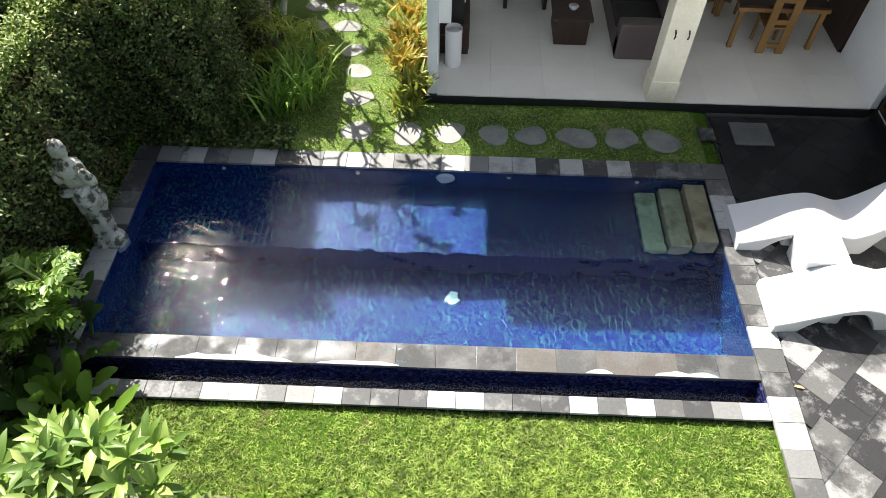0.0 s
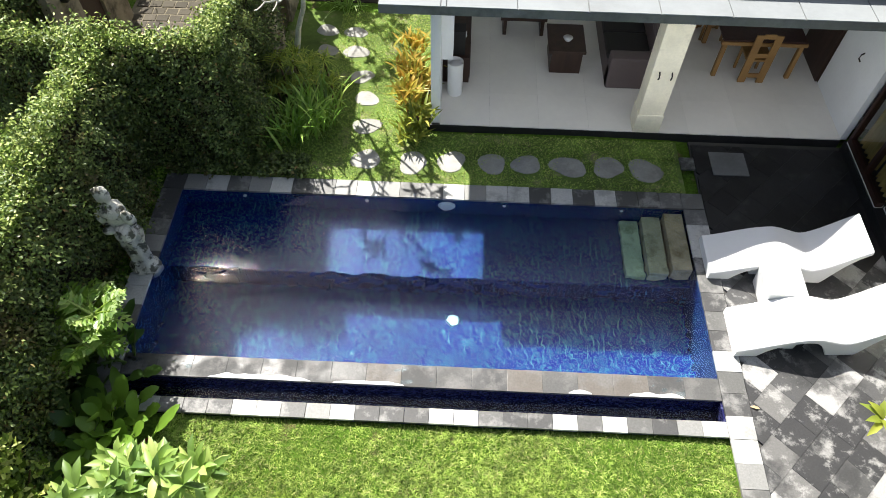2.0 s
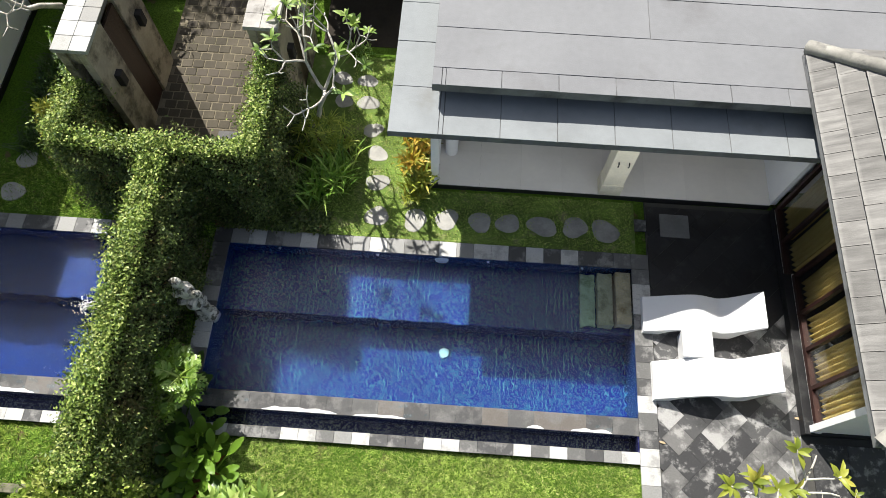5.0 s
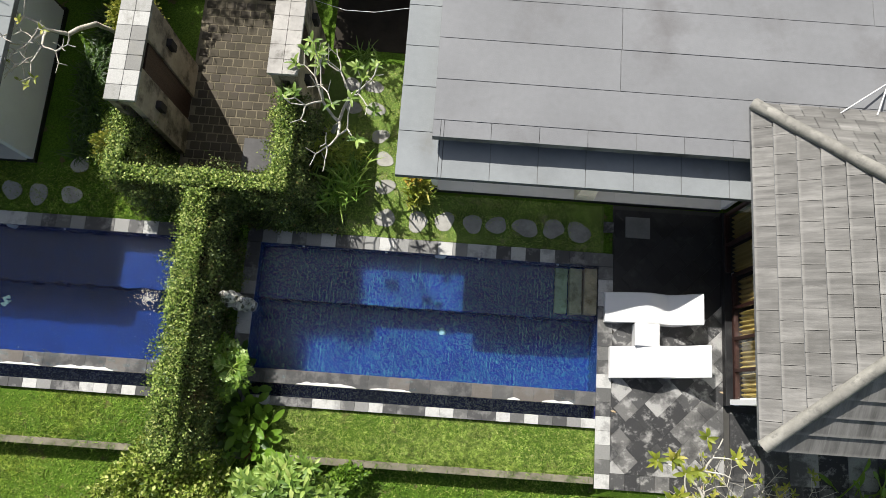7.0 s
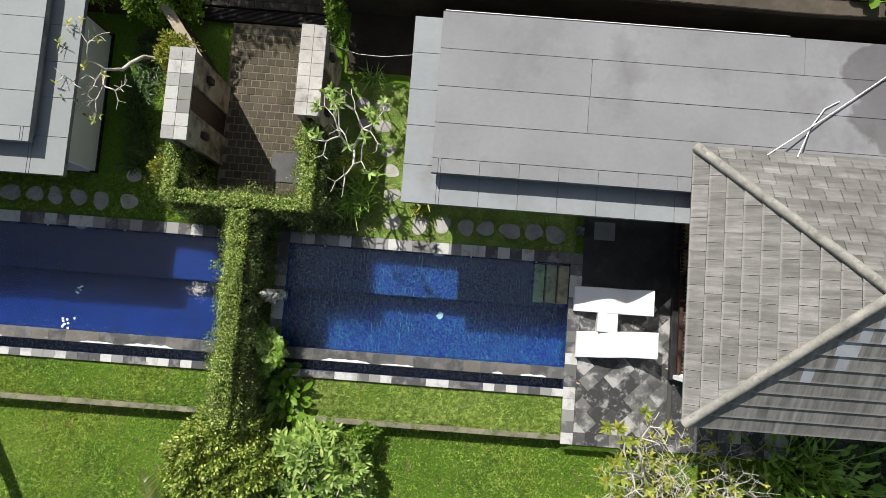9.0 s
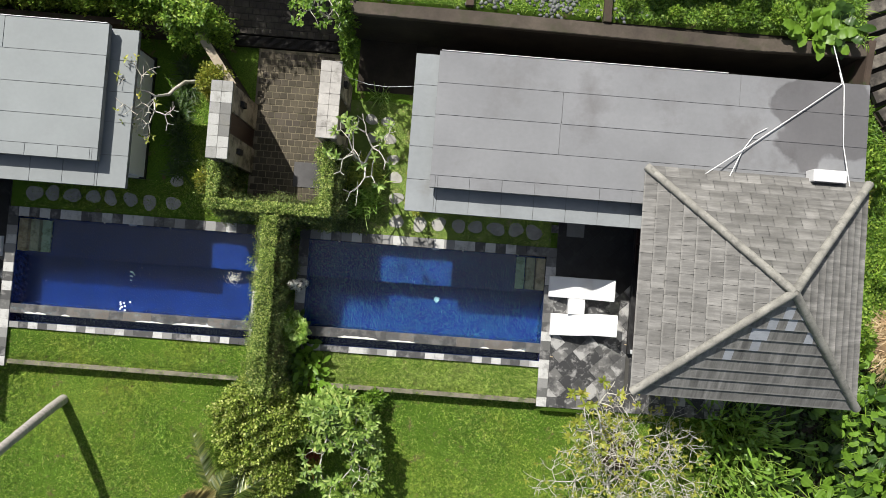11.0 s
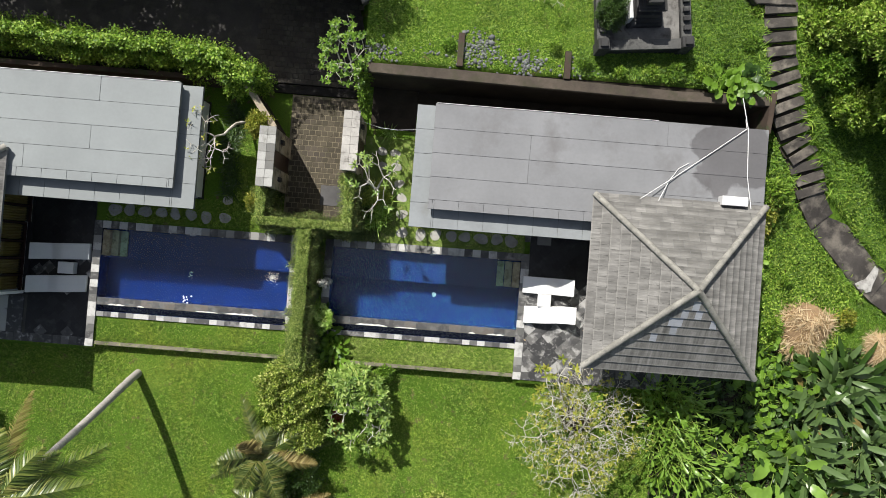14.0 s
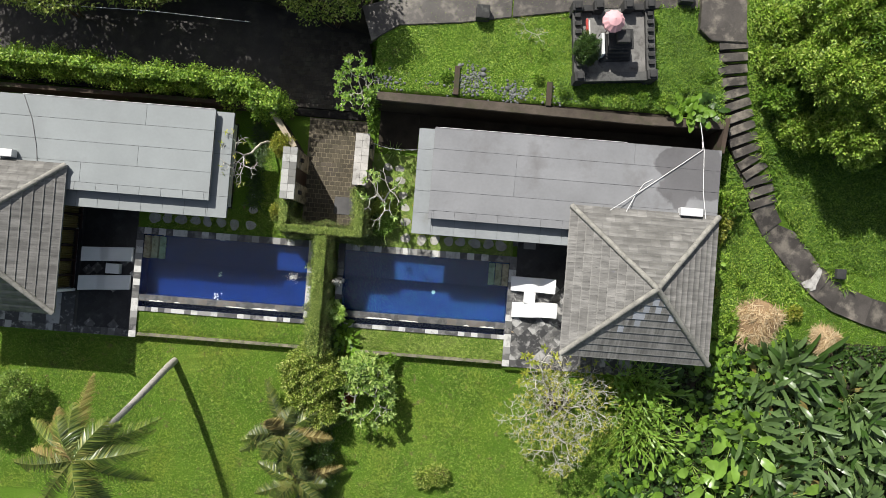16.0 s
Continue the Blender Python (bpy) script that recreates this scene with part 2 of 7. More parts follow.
M_SHINGLE_FIELD = M_SHINGLE.copy()
worn_edges(M_SHINGLE, 0, 0.175)
worn_edges(M_SHINGLE_NS, 1, 0.175)
M_SHINGLE_PALE = surface("newer pale shingle", (0.4, 0.42, 0.46), 0.7, 2, 20, 0.12, vary=0.2)
M_RIDGE = surface("cement ridge", (0.3, 0.29, 0.26), 0.9, 2.5, 14, 0.28, stain=(0.17, 0.165, 0.15), stain_at=(0.5, 0.66), stain_scale=4.5)
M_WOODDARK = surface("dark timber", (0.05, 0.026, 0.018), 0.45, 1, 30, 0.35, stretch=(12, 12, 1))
M_WOODRED = surface("red-brown timber", (0.034, 0.012, 0.009), 0.45, 1, 30, 0.3, stretch=(12, 12, 1))
M_PINE = surface("light yellow timber", (0.3, 0.165, 0.055), 0.5, 1, 25, 0.2, stretch=(2, 14, 2))
M_SOFA = surface("mauve-brown leather", (0.13, 0.1, 0.1), 0.5, 1, 40, 0.15)
M_BLACKFAB = surface("black upholstery", (0.02, 0.018, 0.018), 0.6, 1, 40, 0.2)
M_CURTAIN = surface("gold curtain cloth", (0.42, 0.3, 0.09), 0.75, 1.5, 30, 0.15, bump=0.1)
M_LOUNGER = surface("white moulded plastic", (0.82, 0.82, 0.82), 0.4, 1.5, 20, 0.03, bump=0.03)
# white plastic greyed for the house's shade; also serves pale cloth
M_LOUNGER_G = surface("greyed white plastic", (0.6, 0.62, 0.62), 0.5, 1.5, 20, 0.05, bump=0.03)
M_STATUE = surface("weathered pale statue stone", (0.74, 0.71, 0.63), 0.9, 6, 40, 0.25, stain=(0.12, 0.115, 0.09), stain_at=(0.5, 0.58), stain_scale=7, bump=0.5, bump_scale=40)
M_PILLAR = surface("stained rendered wall", (0.42, 0.36, 0.27), 0.9, 1.5, 14, 0.25, stain=(0.1, 0.085, 0.06), stain_at=(0.47, 0.62), stain_scale=1.6)
M_PILLARTOP = stone_tile("pale capping stone", [(0.0, (0.15, 0.15, 0.14)), (0.25, (0.28, 0.28, 0.265)), (0.55, (0.42, 0.42, 0.4))], (0.17, 0.165, 0.14), (0.5, 0.66))
M_PALECAP = surface("bleached capping stone", (0.46, 0.44, 0.41), 0.85, 1.2, 14, 0.25, stain=(0.2, 0.19, 0.17), stain_at=(0.54, 0.7), stain_scale=2.6, vary=0.12)
M_MORTAR = surface("sandy mortar", (0.21, 0.18, 0.125), 0.95, 2, 20, 0.3, stain=(0.09, 0.085, 0.05), stain_at=(0.5, 0.65), stain_scale=2)
M_PAVER = surface("court paving brick", (0.092, 0.078, 0.053), 0.85, 1.2, 22, 0.3, stain=(0.09, 0.075, 0.06), stain_at=(0.5, 0.68), stain_scale=1.4, vary=0.35)
# dark earth; its colour also stands in for deep shade
M_EARTH_SHADE = surface("dark earth and deep shade", (0.035, 0.028, 0.02), 0.95, 1.2, 14, 0.4)
M_RETAIN = surface("dark mossy wall", (0.07, 0.05, 0.037), 0.9, 1.0, 12, 0.35, stain=(0.04, 0.05, 0.02), stain_scale=1.5)
# pale blotches: mottling, with the wet sheen put into the colour
M_PATHSTONE = surface("dark path concrete", (0.085, 0.076, 0.068), 0.45, 0.9, 16, 0.4, stain=(0.24, 0.215, 0.18), stain_at=(0.5, 0.68), stain_scale=1.5, vary=0.35)
M_LAVA = surface("black shrine stone", (0.045, 0.045, 0.045), 0.9, 2, 30, 0.35, stain=(0.13, 0.13, 0.12), stain_at=(0.58, 0.75))
M_LAVACAP = surface("grey weathered shrine stone", (0.11, 0.11, 0.105), 0.9, 2, 30, 0.35, stain=(0.04, 0.04, 0.04), stain_at=(0.5, 0.66), stain_scale=4)
M_SHRINEFLOOR = surface("grey wet shrine floor", (0.2, 0.195, 0.185), 0.7, 1.5, 20, 0.35, stain=(0.07, 0.065, 0.06), stain_at=(0.5, 0.66), stain_scale=2)
M_BANNER = surface("red banner cloth", (0.4, 0.06, 0.05), 0.8, 2, 30, 0.15, bump=0.05)
M_RIVER = surface("grey river stone", (0.22, 0.23, 0.23), 0.75, 3, 30, 0.25, vary=0.5)
M_BARK = surface("pale smooth bark", (0.6, 0.57, 0.5), 0.8, 5, 40, 0.3, stain=(0.2, 0.18, 0.14), stain_at=(0.55, 0.75), stain_scale=7)
M_PALMBARK = surface("grey palm bark", (0.47, 0.44, 0.4), 0.9, 4, 30, 0.3, stretch=(1, 1, 6))
M_TWIG = surface("brown twig", (0.14, 0.09, 0.055), 0.9, 4, 30, 0.3)
M_PINK = surface("pink parasol cloth", (0.75, 0.42, 0.45), 0.8, 2, 30, 0.1, bump=0.05)
M_STEEL = surface("white metal", (0.7, 0.7, 0.7), 0.4, 2, 30, 0.05, bump=0)
# white drain; the tint of light through the water is put into its colour
M_DRAIN = surface("white plastic tinted by water", (0.3, 0.5, 0.52), 0.4, 2, 30, 0.1, bump=0)
M_CABLE = surface("white cable", (0.75, 0.75, 0.75), 0.5, 2, 30, 0.05, bump=0)
M_IRON = surface("rusty iron", (0.03, 0.026, 0.024), 0.7, 3, 30, 0.3)
M_STRAW = leaf_mat("dry straw", [(0.0, (0.4, 0.27, 0.13)), (0.5, (0.58, 0.43, 0.26)), (1.0, (0.72, 0.6, 0.4))], 0.8, 0.15)

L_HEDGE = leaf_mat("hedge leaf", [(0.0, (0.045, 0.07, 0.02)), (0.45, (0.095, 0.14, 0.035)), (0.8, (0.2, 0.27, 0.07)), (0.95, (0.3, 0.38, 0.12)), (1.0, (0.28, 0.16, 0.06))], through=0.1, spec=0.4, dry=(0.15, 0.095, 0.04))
# paler hedge leaf for the faces the sun reaches; light put into the colour
L_HEDGELIT = leaf_mat("sunlit hedge leaf", [(0.0, (0.05, 0.105, 0.018)), (0.4, (0.15, 0.235, 0.038)), (0.75, (0.33, 0.43, 0.09)), (1.0, (0.58, 0.63, 0.22))], through=0.15, spec=0.3)
L_BUSH = leaf_mat("yellow-green bush leaf", [(0.0, (0.06, 0.11, 0.012)), (0.45, (0.24, 0.35, 0.045)), (0.8, (0.5, 0.58, 0.13)), (1.0, (0.72, 0.74, 0.28))])
L_FRANGI = leaf_mat("frangipani leaf", [(0.0, (0.08, 0.16, 0.03)), (0.5, (0.22, 0.35, 0.065)), (0.85, (0.38, 0.52, 0.13)), (1.0, (0.54, 0.62, 0.2))])
L_YELLOW = leaf_mat("pale yellow-green leaf", [(0.0, (0.16, 0.22, 0.025)), (0.6, (0.34, 0.38, 0.05)), (1.0, (0.55, 0.5, 0.1))])
L_DARK = leaf_mat("dark glossy leaf", [(0.0, (0.022, 0.055, 0.012)), (0.6, (0.05, 0.11, 0.02)), (1.0, (0.11, 0.19, 0.035))], 0.35)
L_LILY = leaf_mat("strap leaf", [(0.0, (0.13, 0.27, 0.045)), (0.6, (0.3, 0.5, 0.085)), (1.0, (0.55, 0.68, 0.2))], 0.35, spec=0.6)
L_DRACAENA = leaf_mat("fine yellow-green leaf", [(0.0, (0.16, 0.25, 0.03)), (0.6, (0.36, 0.45, 0.06)), (1.0, (0.6, 0.6, 0.12))])
L_CROTON = leaf_mat("orange croton leaf", [(0.0, (0.2, 0.24, 0.03)), (0.4, (0.45, 0.4, 0.05)), (0.7, (0.55, 0.3, 0.04)), (1.0, (0.6, 0.5, 0.1))])
L_PLUM = leaf_mat("dark plum leaf", [(0.0, (0.03, 0.014, 0.014)), (1.0, (0.09, 0.05, 0.04))])
L_RED = leaf_mat("red leaf", [(0.0, (0.12, 0.015, 0.012)), (0.6, (0.22, 0.03, 0.02)), (1.0, (0.28, 0.1, 0.03))])
L_PALM = leaf_mat("palm frond", [(0.0, (0.05, 0.09, 0.015)), (0.5, (0.14, 0.2, 0.035)), (0.9, (0.3, 0.33, 0.07)), (1.0, (0.4, 0.36, 0.12))], 0.35, 0.25, 0.6)
L_BANANA = leaf_mat("banana leaf", [(0.0, (0.05, 0.1, 0.03)), (0.6, (0.115, 0.19, 0.06)), (1.0, (0.24, 0.31, 0.1))], 0.36, 0.2, 0.7)
L_JUNGLE = leaf_mat("wild green leaf", [(0.0, (0.06, 0.14, 0.014)), (0.5, (0.14, 0.28, 0.026)), (1.0, (0.3, 0.46, 0.06))])
L_GRASS = leaf_mat("grass blade", [(0.0, (0.17, 0.28, 0.05)), (0.5, (0.32, 0.45, 0.1)), (0.85, (0.46, 0.56, 0.17)), (1.0, (0.6, 0.54, 0.3))], 0.6, 0.3, 0.25, patchy=(0.34, 0.45, 0.1))
L_LOWER = leaf_mat("lower lawn blade", [(0.0, (0.07, 0.17, 0.02)), (0.5, (0.19, 0.34, 0.045)), (0.85, (0.32, 0.46, 0.09)), (1.0, (0.48, 0.47, 0.18))], 0.6, 0.3, 0.25, patchy=(0.28, 0.35, 0.055))
L_SLOPE = leaf_mat("yellow-green wild leaf", [(0.0, (0.07, 0.15, 0.012)), (0.5, (0.2, 0.37, 0.035)), (1.0, (0.46, 0.6, 0.1))])
L_CYCAD = leaf_mat("dark cycad frond", [(0.0, (0.035, 0.06, 0.012)), (0.6, (0.1, 0.13, 0.026)), (0.9, (0.15, 0.165, 0.04)), (1.0, (0.18, 0.16, 0.05))], 0.4, 0.15)
L_BROWN = leaf_mat("browning frond", [(0.0, (0.16, 0.11, 0.03)), (0.6, (0.3, 0.24, 0.08)), (1.0, (0.42, 0.36, 0.14))], 0.5, 0.2)
L_CROWN = leaf_mat("sunlit crown leaf", [(0.0, (0.09, 0.18, 0.016)), (0.4, (0.24, 0.4, 0.04)), (0.8, (0.43, 0.58, 0.1)), (1.0, (0.58, 0.66, 0.17))], spec=0.5)
L_PADDLE = leaf_mat("bright paddle leaf", [(0.0, (0.11, 0.22, 0.03)), (0.6, (0.23, 0.4, 0.06)), (1.0, (0.4, 0.56, 0.12))], 0.36, 0.3, 0.6)
L_GRASS_D = leaf_mat("path lawn blade", [(0.0, (0.2, 0.34, 0.05)), (0.6, (0.38, 0.54, 0.1)), (1.0, (0.62, 0.58, 0.25))], 0.6, 0.3, 0.25)


def grass_ground():
    m, nt, lk, b = nodes_of("lawn soil and grass")
    a = noise_node(nt, lk, 0.22, 6, 0.6)
    f = noise_node(nt, lk, 26, 6, 0.75)
    r = ramp(nt, [(0.3, (0.075, 0.15, 0.018)), (0.55, (0.12, 0.22, 0.028)), (0.72, (0.18, 0.27, 0.05))])
    lk.new(a.outputs["Fac"], r.inputs["Fac"])
    rf = ramp(nt, [(0.32, (0.3, 0.32, 0.25)), (0.66, (1.3, 1.3, 1.15))])
    lk.new(f.outputs["Fac"], rf.inputs["Fac"])
    col = mixed(nt, lk, r.outputs["Color"], rf.outputs["Color"], 0.9, "MULTIPLY")
    s = noise_node(nt, lk, 2.6, 6, 0.7)
    rs = ramp(nt, [(0.58, (0, 0, 0)), (0.66, (0.9,) * 3)])
    lk.new(s.outputs["Fac"], rs.inputs["Fac"])
    col = mixed(nt, lk, col, (0.17, 0.13, 0.07), rs.outputs["Color"])
    lk.new(col, b.inputs["Base Color"])
    b.inputs["Roughness"].default_value, b.inputs["Specular IOR Level"].default_value = 0.9, 0.1
    bumped(nt, lk, b, f.outputs["Fac"], 0.8, 0.05)
    return m


M_LAWN = grass_ground()


def mosaic(name, a, b_, c, grout, glints=None):
    """Small glass mosaic: tiles of 25 mm in shades of one blue, faintly uneven."""
    m, nt, lk, b = nodes_of(name)
    g = nt.new("ShaderNodeNewGeometry")
    v = nt.new("ShaderNodeTexVoronoi")
    v.distance, v.inputs["Scale"].default_value, v.inputs["Randomness"].default_value = "CHEBYCHEV", 32, 0.0
    lk.new(g.outputs["Position"], v.inputs["Vector"])
    sep = nt.new("ShaderNodeSeparateColor")
    lk.new(v.outputs["Color"], sep.inputs[0])
    r = ramp(nt, [(0.0, a), (0.5, b_), (1.0, c)])
    lk.new(sep.outputs[0], r.inputs["Fac"])
    e = ramp(nt, [(0.40, (0, 0, 0)), (0.46, (1, 1, 1))])
    lk.new(v.outputs["Distance"], e.inputs["Fac"])
    n = noise_node(nt, lk, 1.2, 5)
    rn = ramp(nt, [(0.3, (0.75,) * 3), (0.7, (1.2,) * 3)])
    lk.new(n.outputs["Fac"], rn.inputs["Fac"])
    col = mixed(nt, lk, r.outputs["Color"], grout, e.outputs["Color"])
    col = mixed(nt, lk, col, rn.outputs["Color"], 0.7, "MULTIPLY")
    if glints:                                             # broken pale lines: glints off the tile edges, put into the colour
        sx_node = nt.new("ShaderNodeSeparateXYZ")
        lk.new(g.outputs["Position"], sx_node.inputs[0])
        ml = nt.new("ShaderNodeMath")
        ml.operation, ml.inputs[1].default_value = "MULTIPLY", 13.0
        lk.new(sx_node.outputs[0], ml.inputs[0])
        fr = nt.new("ShaderNodeMath")
        fr.operation = "FRACT"
        lk.new(ml.outputs[0], fr.inputs[0])
        rl = ramp(nt, [(0.0, (1, 1, 1)), (0.13, (1, 1, 1)), (0.17, (0, 0, 0))])
        lk.new(fr.outputs[0], rl.inputs["Fac"])
        ns = noise_node(nt, lk, 9.0, 3, 0.6, (1.0, 0.55, 1.0))
        rs = ramp(nt, [(0.5, (0, 0, 0)), (0.6, (0.9,) * 3)])
        lk.new(ns.outputs["Fac"], rs.inputs["Fac"])
        both = mixed(nt, lk, rl.outputs["Color"], rs.outputs["Color"], 1.0, "MULTIPLY")
        col = mixed(nt, lk, col, glints, both)
    lk.new(col, b.inputs["Base Color"])
    b.inputs["Roughness"].default_value = 0.2
    bumped(nt, lk, b, v.outputs["Color"], 0.15, 0.004)
    return m


M_MOSAIC = mosaic("blue pool mosaic", (0.004, 0.007, 0.115), (0.006, 0.02, 0.135), (0.022, 0.105, 0.165), (0.008, 0.022, 0.11), (0.05, 0.18, 0.21))
M_MOSAIC_B = mosaic("bright blue pool mosaic", (0.002, 0.013, 0.10), (0.003, 0.02, 0.135), (0.006, 0.032, 0.17), (0.003, 0.012, 0.06))
M_NAVY = mosaic("navy pool mosaic", (0.006, 0.007, 0.06), (0.008, 0.01, 0.085), (0.1, 0.11, 0.2), (0.016, 0.016, 0.05))
M_STEP = [surface("brown stained tread stone", (0.66, 0.5, 0.29), 0.6, 3, 30, 0.3, stain=(0.3, 0.2, 0.09), stain_at=(0.5, 0.7), stain_scale=4), surface("olive tread stone", (0.58, 0.54, 0.32), 0.6, 3, 30, 0.25, stain=(0.2, 0.18, 0.09), stain_at=(0.5, 0.7), stain_scale=4), surface("green tread stone", (0.5, 0.62, 0.38), 0.6, 3, 30, 0.25, stain=(0.2, 0.26, 0.12), stain_at=(0.5, 0.7), stain_scale=4)]


def water_mat():
    m, nt, lk, b = nodes_of("pool water")
    b.inputs["Base Color"].default_value = (0.72, 0.9, 1.0, 1)
    b.inputs["Roughness"].default_value, b.inputs["IOR"].default_value = 0.012, 1.333
    b.inputs["Transmission Weight"].default_value, b.inputs["Specular IOR Level"].default_value = 1.0, 1.0
    bumped(nt, lk, b, noise_node(nt, lk, 30.0, 2, 0.5).outputs["Fac"], 0.1, 0.01)
    return m


M_WATER = water_mat()


def glass_mat():
    m, nt, lk, b = nodes_of("window glass")
    b.inputs["Base Color"].default_value = (0.9, 0.95, 0.95, 1)
    b.inputs["Roughness"].default_value, b.inputs["Transmission Weight"].default_value = 0.02, 1.0
    b.inputs["IOR"].default_value = 1.45
    return m


M_GLASS = glass_mat()

# ---- building blocks ----
RNG = np.random.default_rng(7)


def thing(name, label, category, at=(0, 0, 0), group="", kind=""):
    ob = new(name)
    ob.empty_display_size = 0.1
    ob.location = at
    return tagged(ob, label, category, group, kind)


def settle(ob, parent):
    if parent is not None:
        ob.parent = parent
        ob.matrix_parent_inverse = Matrix.Translation(-Vector(parent.location))
    return ob


def part(name, bm, material, parent=None, label="", smooth=False):
    """One mesh object out of a bmesh in world places, under a thing or a part."""
    me = bpy.data.meshes.new(name)
    bm.to_mesh(me)
    bm.free()
    me.materials.append(material)
    if smooth:
        me.polygons.foreach_set("use_smooth", [True] * len(me.polygons))
    ob = settle(new(name, me), parent)
    return tagged(ob, label)


def np_part(name, verts, faces, material, parent=None, label="", smooth=False):
    """The same from arrays: verts (n, 3), faces (m, k)."""
    me = bpy.data.meshes.new(name)
    verts, faces = np.asarray(verts, np.float32), np.asarray(faces, np.int32)
    me.vertices.add(len(verts))
    me.vertices.foreach_set("co", verts.ravel())
    k = faces.shape[1]
    me.loops.add(faces.size)
    me.loops.foreach_set("vertex_index", faces.ravel())
    me.polygons.add(len(faces))
    me.polygons.foreach_set("loop_start", np.arange(0, faces.size, k, dtype=np.int32))
    if smooth:
        me.polygons.foreach_set("use_smooth", np.ones(len(faces), bool))
    me.update(calc_edges=True)
    me.materials.append(material)
    ob = settle(new(name, me), parent)
    return tagged(ob, label)


def box(x0, x1, y0, y1, z0, z1, bevel=0.0, bm=None, m=None):
    bm = bm or bmesh.new()
    got = bmesh.ops.create_cube(bm, size=1.0)["verts"]
    bmesh.ops.transform(bm, verts=got, matrix=Matrix.Translation(((x0 + x1) / 2, (y0 + y1) / 2, (z0 + z1) / 2)) @ Matrix.Diagonal((x1 - x0, y1 - y0, z1 - z0, 1)))
    if bevel:
        edges = {e for v in got for e in v.link_edges}
        made = bmesh.ops.bevel(bm, geom=list(edges), offset=bevel, segments=2, affect="EDGES", profile=0.6)
        got = list({v for v in got if v.is_valid} | {v for f in made["faces"] for v in f.verts})
    if m is not None:
        bmesh.ops.transform(bm, verts=got, matrix=m)
    return bm


def prism(outline, z0, z1, bevel=0.0):
    """A slab with the given outline (list of x, y)."""
    bm = bmesh.new()
    low = [bm.verts.new((x, y, z0)) for x, y in outline]
    top = [bm.verts.new((x, y, z1)) for x, y in outline]
    n = len(outline)
    bm.faces.new(top)
    bm.faces.new(low[::-1])
    for i in range(n):
        bm.faces.new((low[i], low[(i + 1) % n], top[(i + 1) % n], top[i]))
    bmesh.ops.recalc_face_normals(bm, faces=bm.faces)
    if bevel:
        edges = [e for e in bm.edges if all(abs(v.co.z - z1) < 1e-6 for v in e.verts)]
        bmesh.ops.bevel(bm, geom=edges, offset=bevel, segments=2, affect="EDGES")
    return bm


def tube(path, radii, sides=7):
    """Verts and quads of a tapered tube along points."""
    path = np.asarray(path, float)
    radii = np.broadcast_to(radii, len(path))
    tang = np.gradient(path, axis=0)
    tang /= np.linalg.norm(tang, axis=1, keepdims=True) + 1e-9
    ref = np.where(np.abs(tang[:, 2:3]) < 0.9, np.array([[0, 0, 1.0]]), np.array([[1.0, 0, 0]]))
    a = np.cross(tang, ref)
    a /= np.linalg.norm(a, axis=1, keepdims=True) + 1e-9
    b = np.cross(tang, a)
    ang = np.linspace(0, 2 * np.pi, sides, endpoint=False)
    v = (path[:, None] + radii[:, None, None] * (np.cos(ang)[None, :, None] * a[:, None] + np.sin(ang)[None, :, None] * b[:, None])).reshape(-1, 3)
    i, j = np.meshgrid(np.arange(len(path) - 1), np.arange(sides), indexing="ij")
    q = np.stack([i * sides + j, i * sides + (j + 1) % sides, (i + 1) * sides + (j + 1) % sides, (i + 1) * sides + j], -1).reshape(-1, 4)
    return v, q


def merged(parts):
    vs, fs, n = [], [], 0
    for v, f in parts:
        vs.append(v)
        fs.append(np.asarray(f) + n)
        n += len(v)
    return np.concatenate(vs), np.concatenate(fs)


KITE = (np.array([[0, 0, 0], [0.5, 0.45, 0.08], [0, 1, -0.06], [-0.5, 0.45, 0.08]]), np.array([[0, 1, 2, 3]]))
FOLD = (np.array([[0, 0, 0], [0.5, 0.5, 0.10], [0, 1, -0.12], [-0.5, 0.5, 0.10], [0, 0.5, 0]]), np.array([[0, 1, 2, 4], [0, 4, 2, 3]]))
LONG = (np.array([[-0.12, 0, 0], [0.12, 0, 0], [-0.5, 0.35, 0.1], [0, 0.35, 0.05], [0.5, 0.35, 0.1], [-0.42, 0.7, 0.06], [0, 0.7, 0.0], [0.42, 0.7, 0.06], [0, 1.0, -0.12]]),
        np.array([[0, 1, 3, 3], [0, 3, 2, 2], [1, 4, 3, 3], [2, 3, 6, 5], [3, 4, 7, 6], [5, 6, 8, 8], [6, 7, 8, 8]]))
BLADE = (np.array([[-0.5, 0, 0], [0.5, 0, 0], [0.36, 0.55, 0.0], [-0.36, 0.55, 0.0], [0.0, 1.0, -0.22]]), np.array([[0, 1, 2, 3], [3, 2, 4, 4]]))


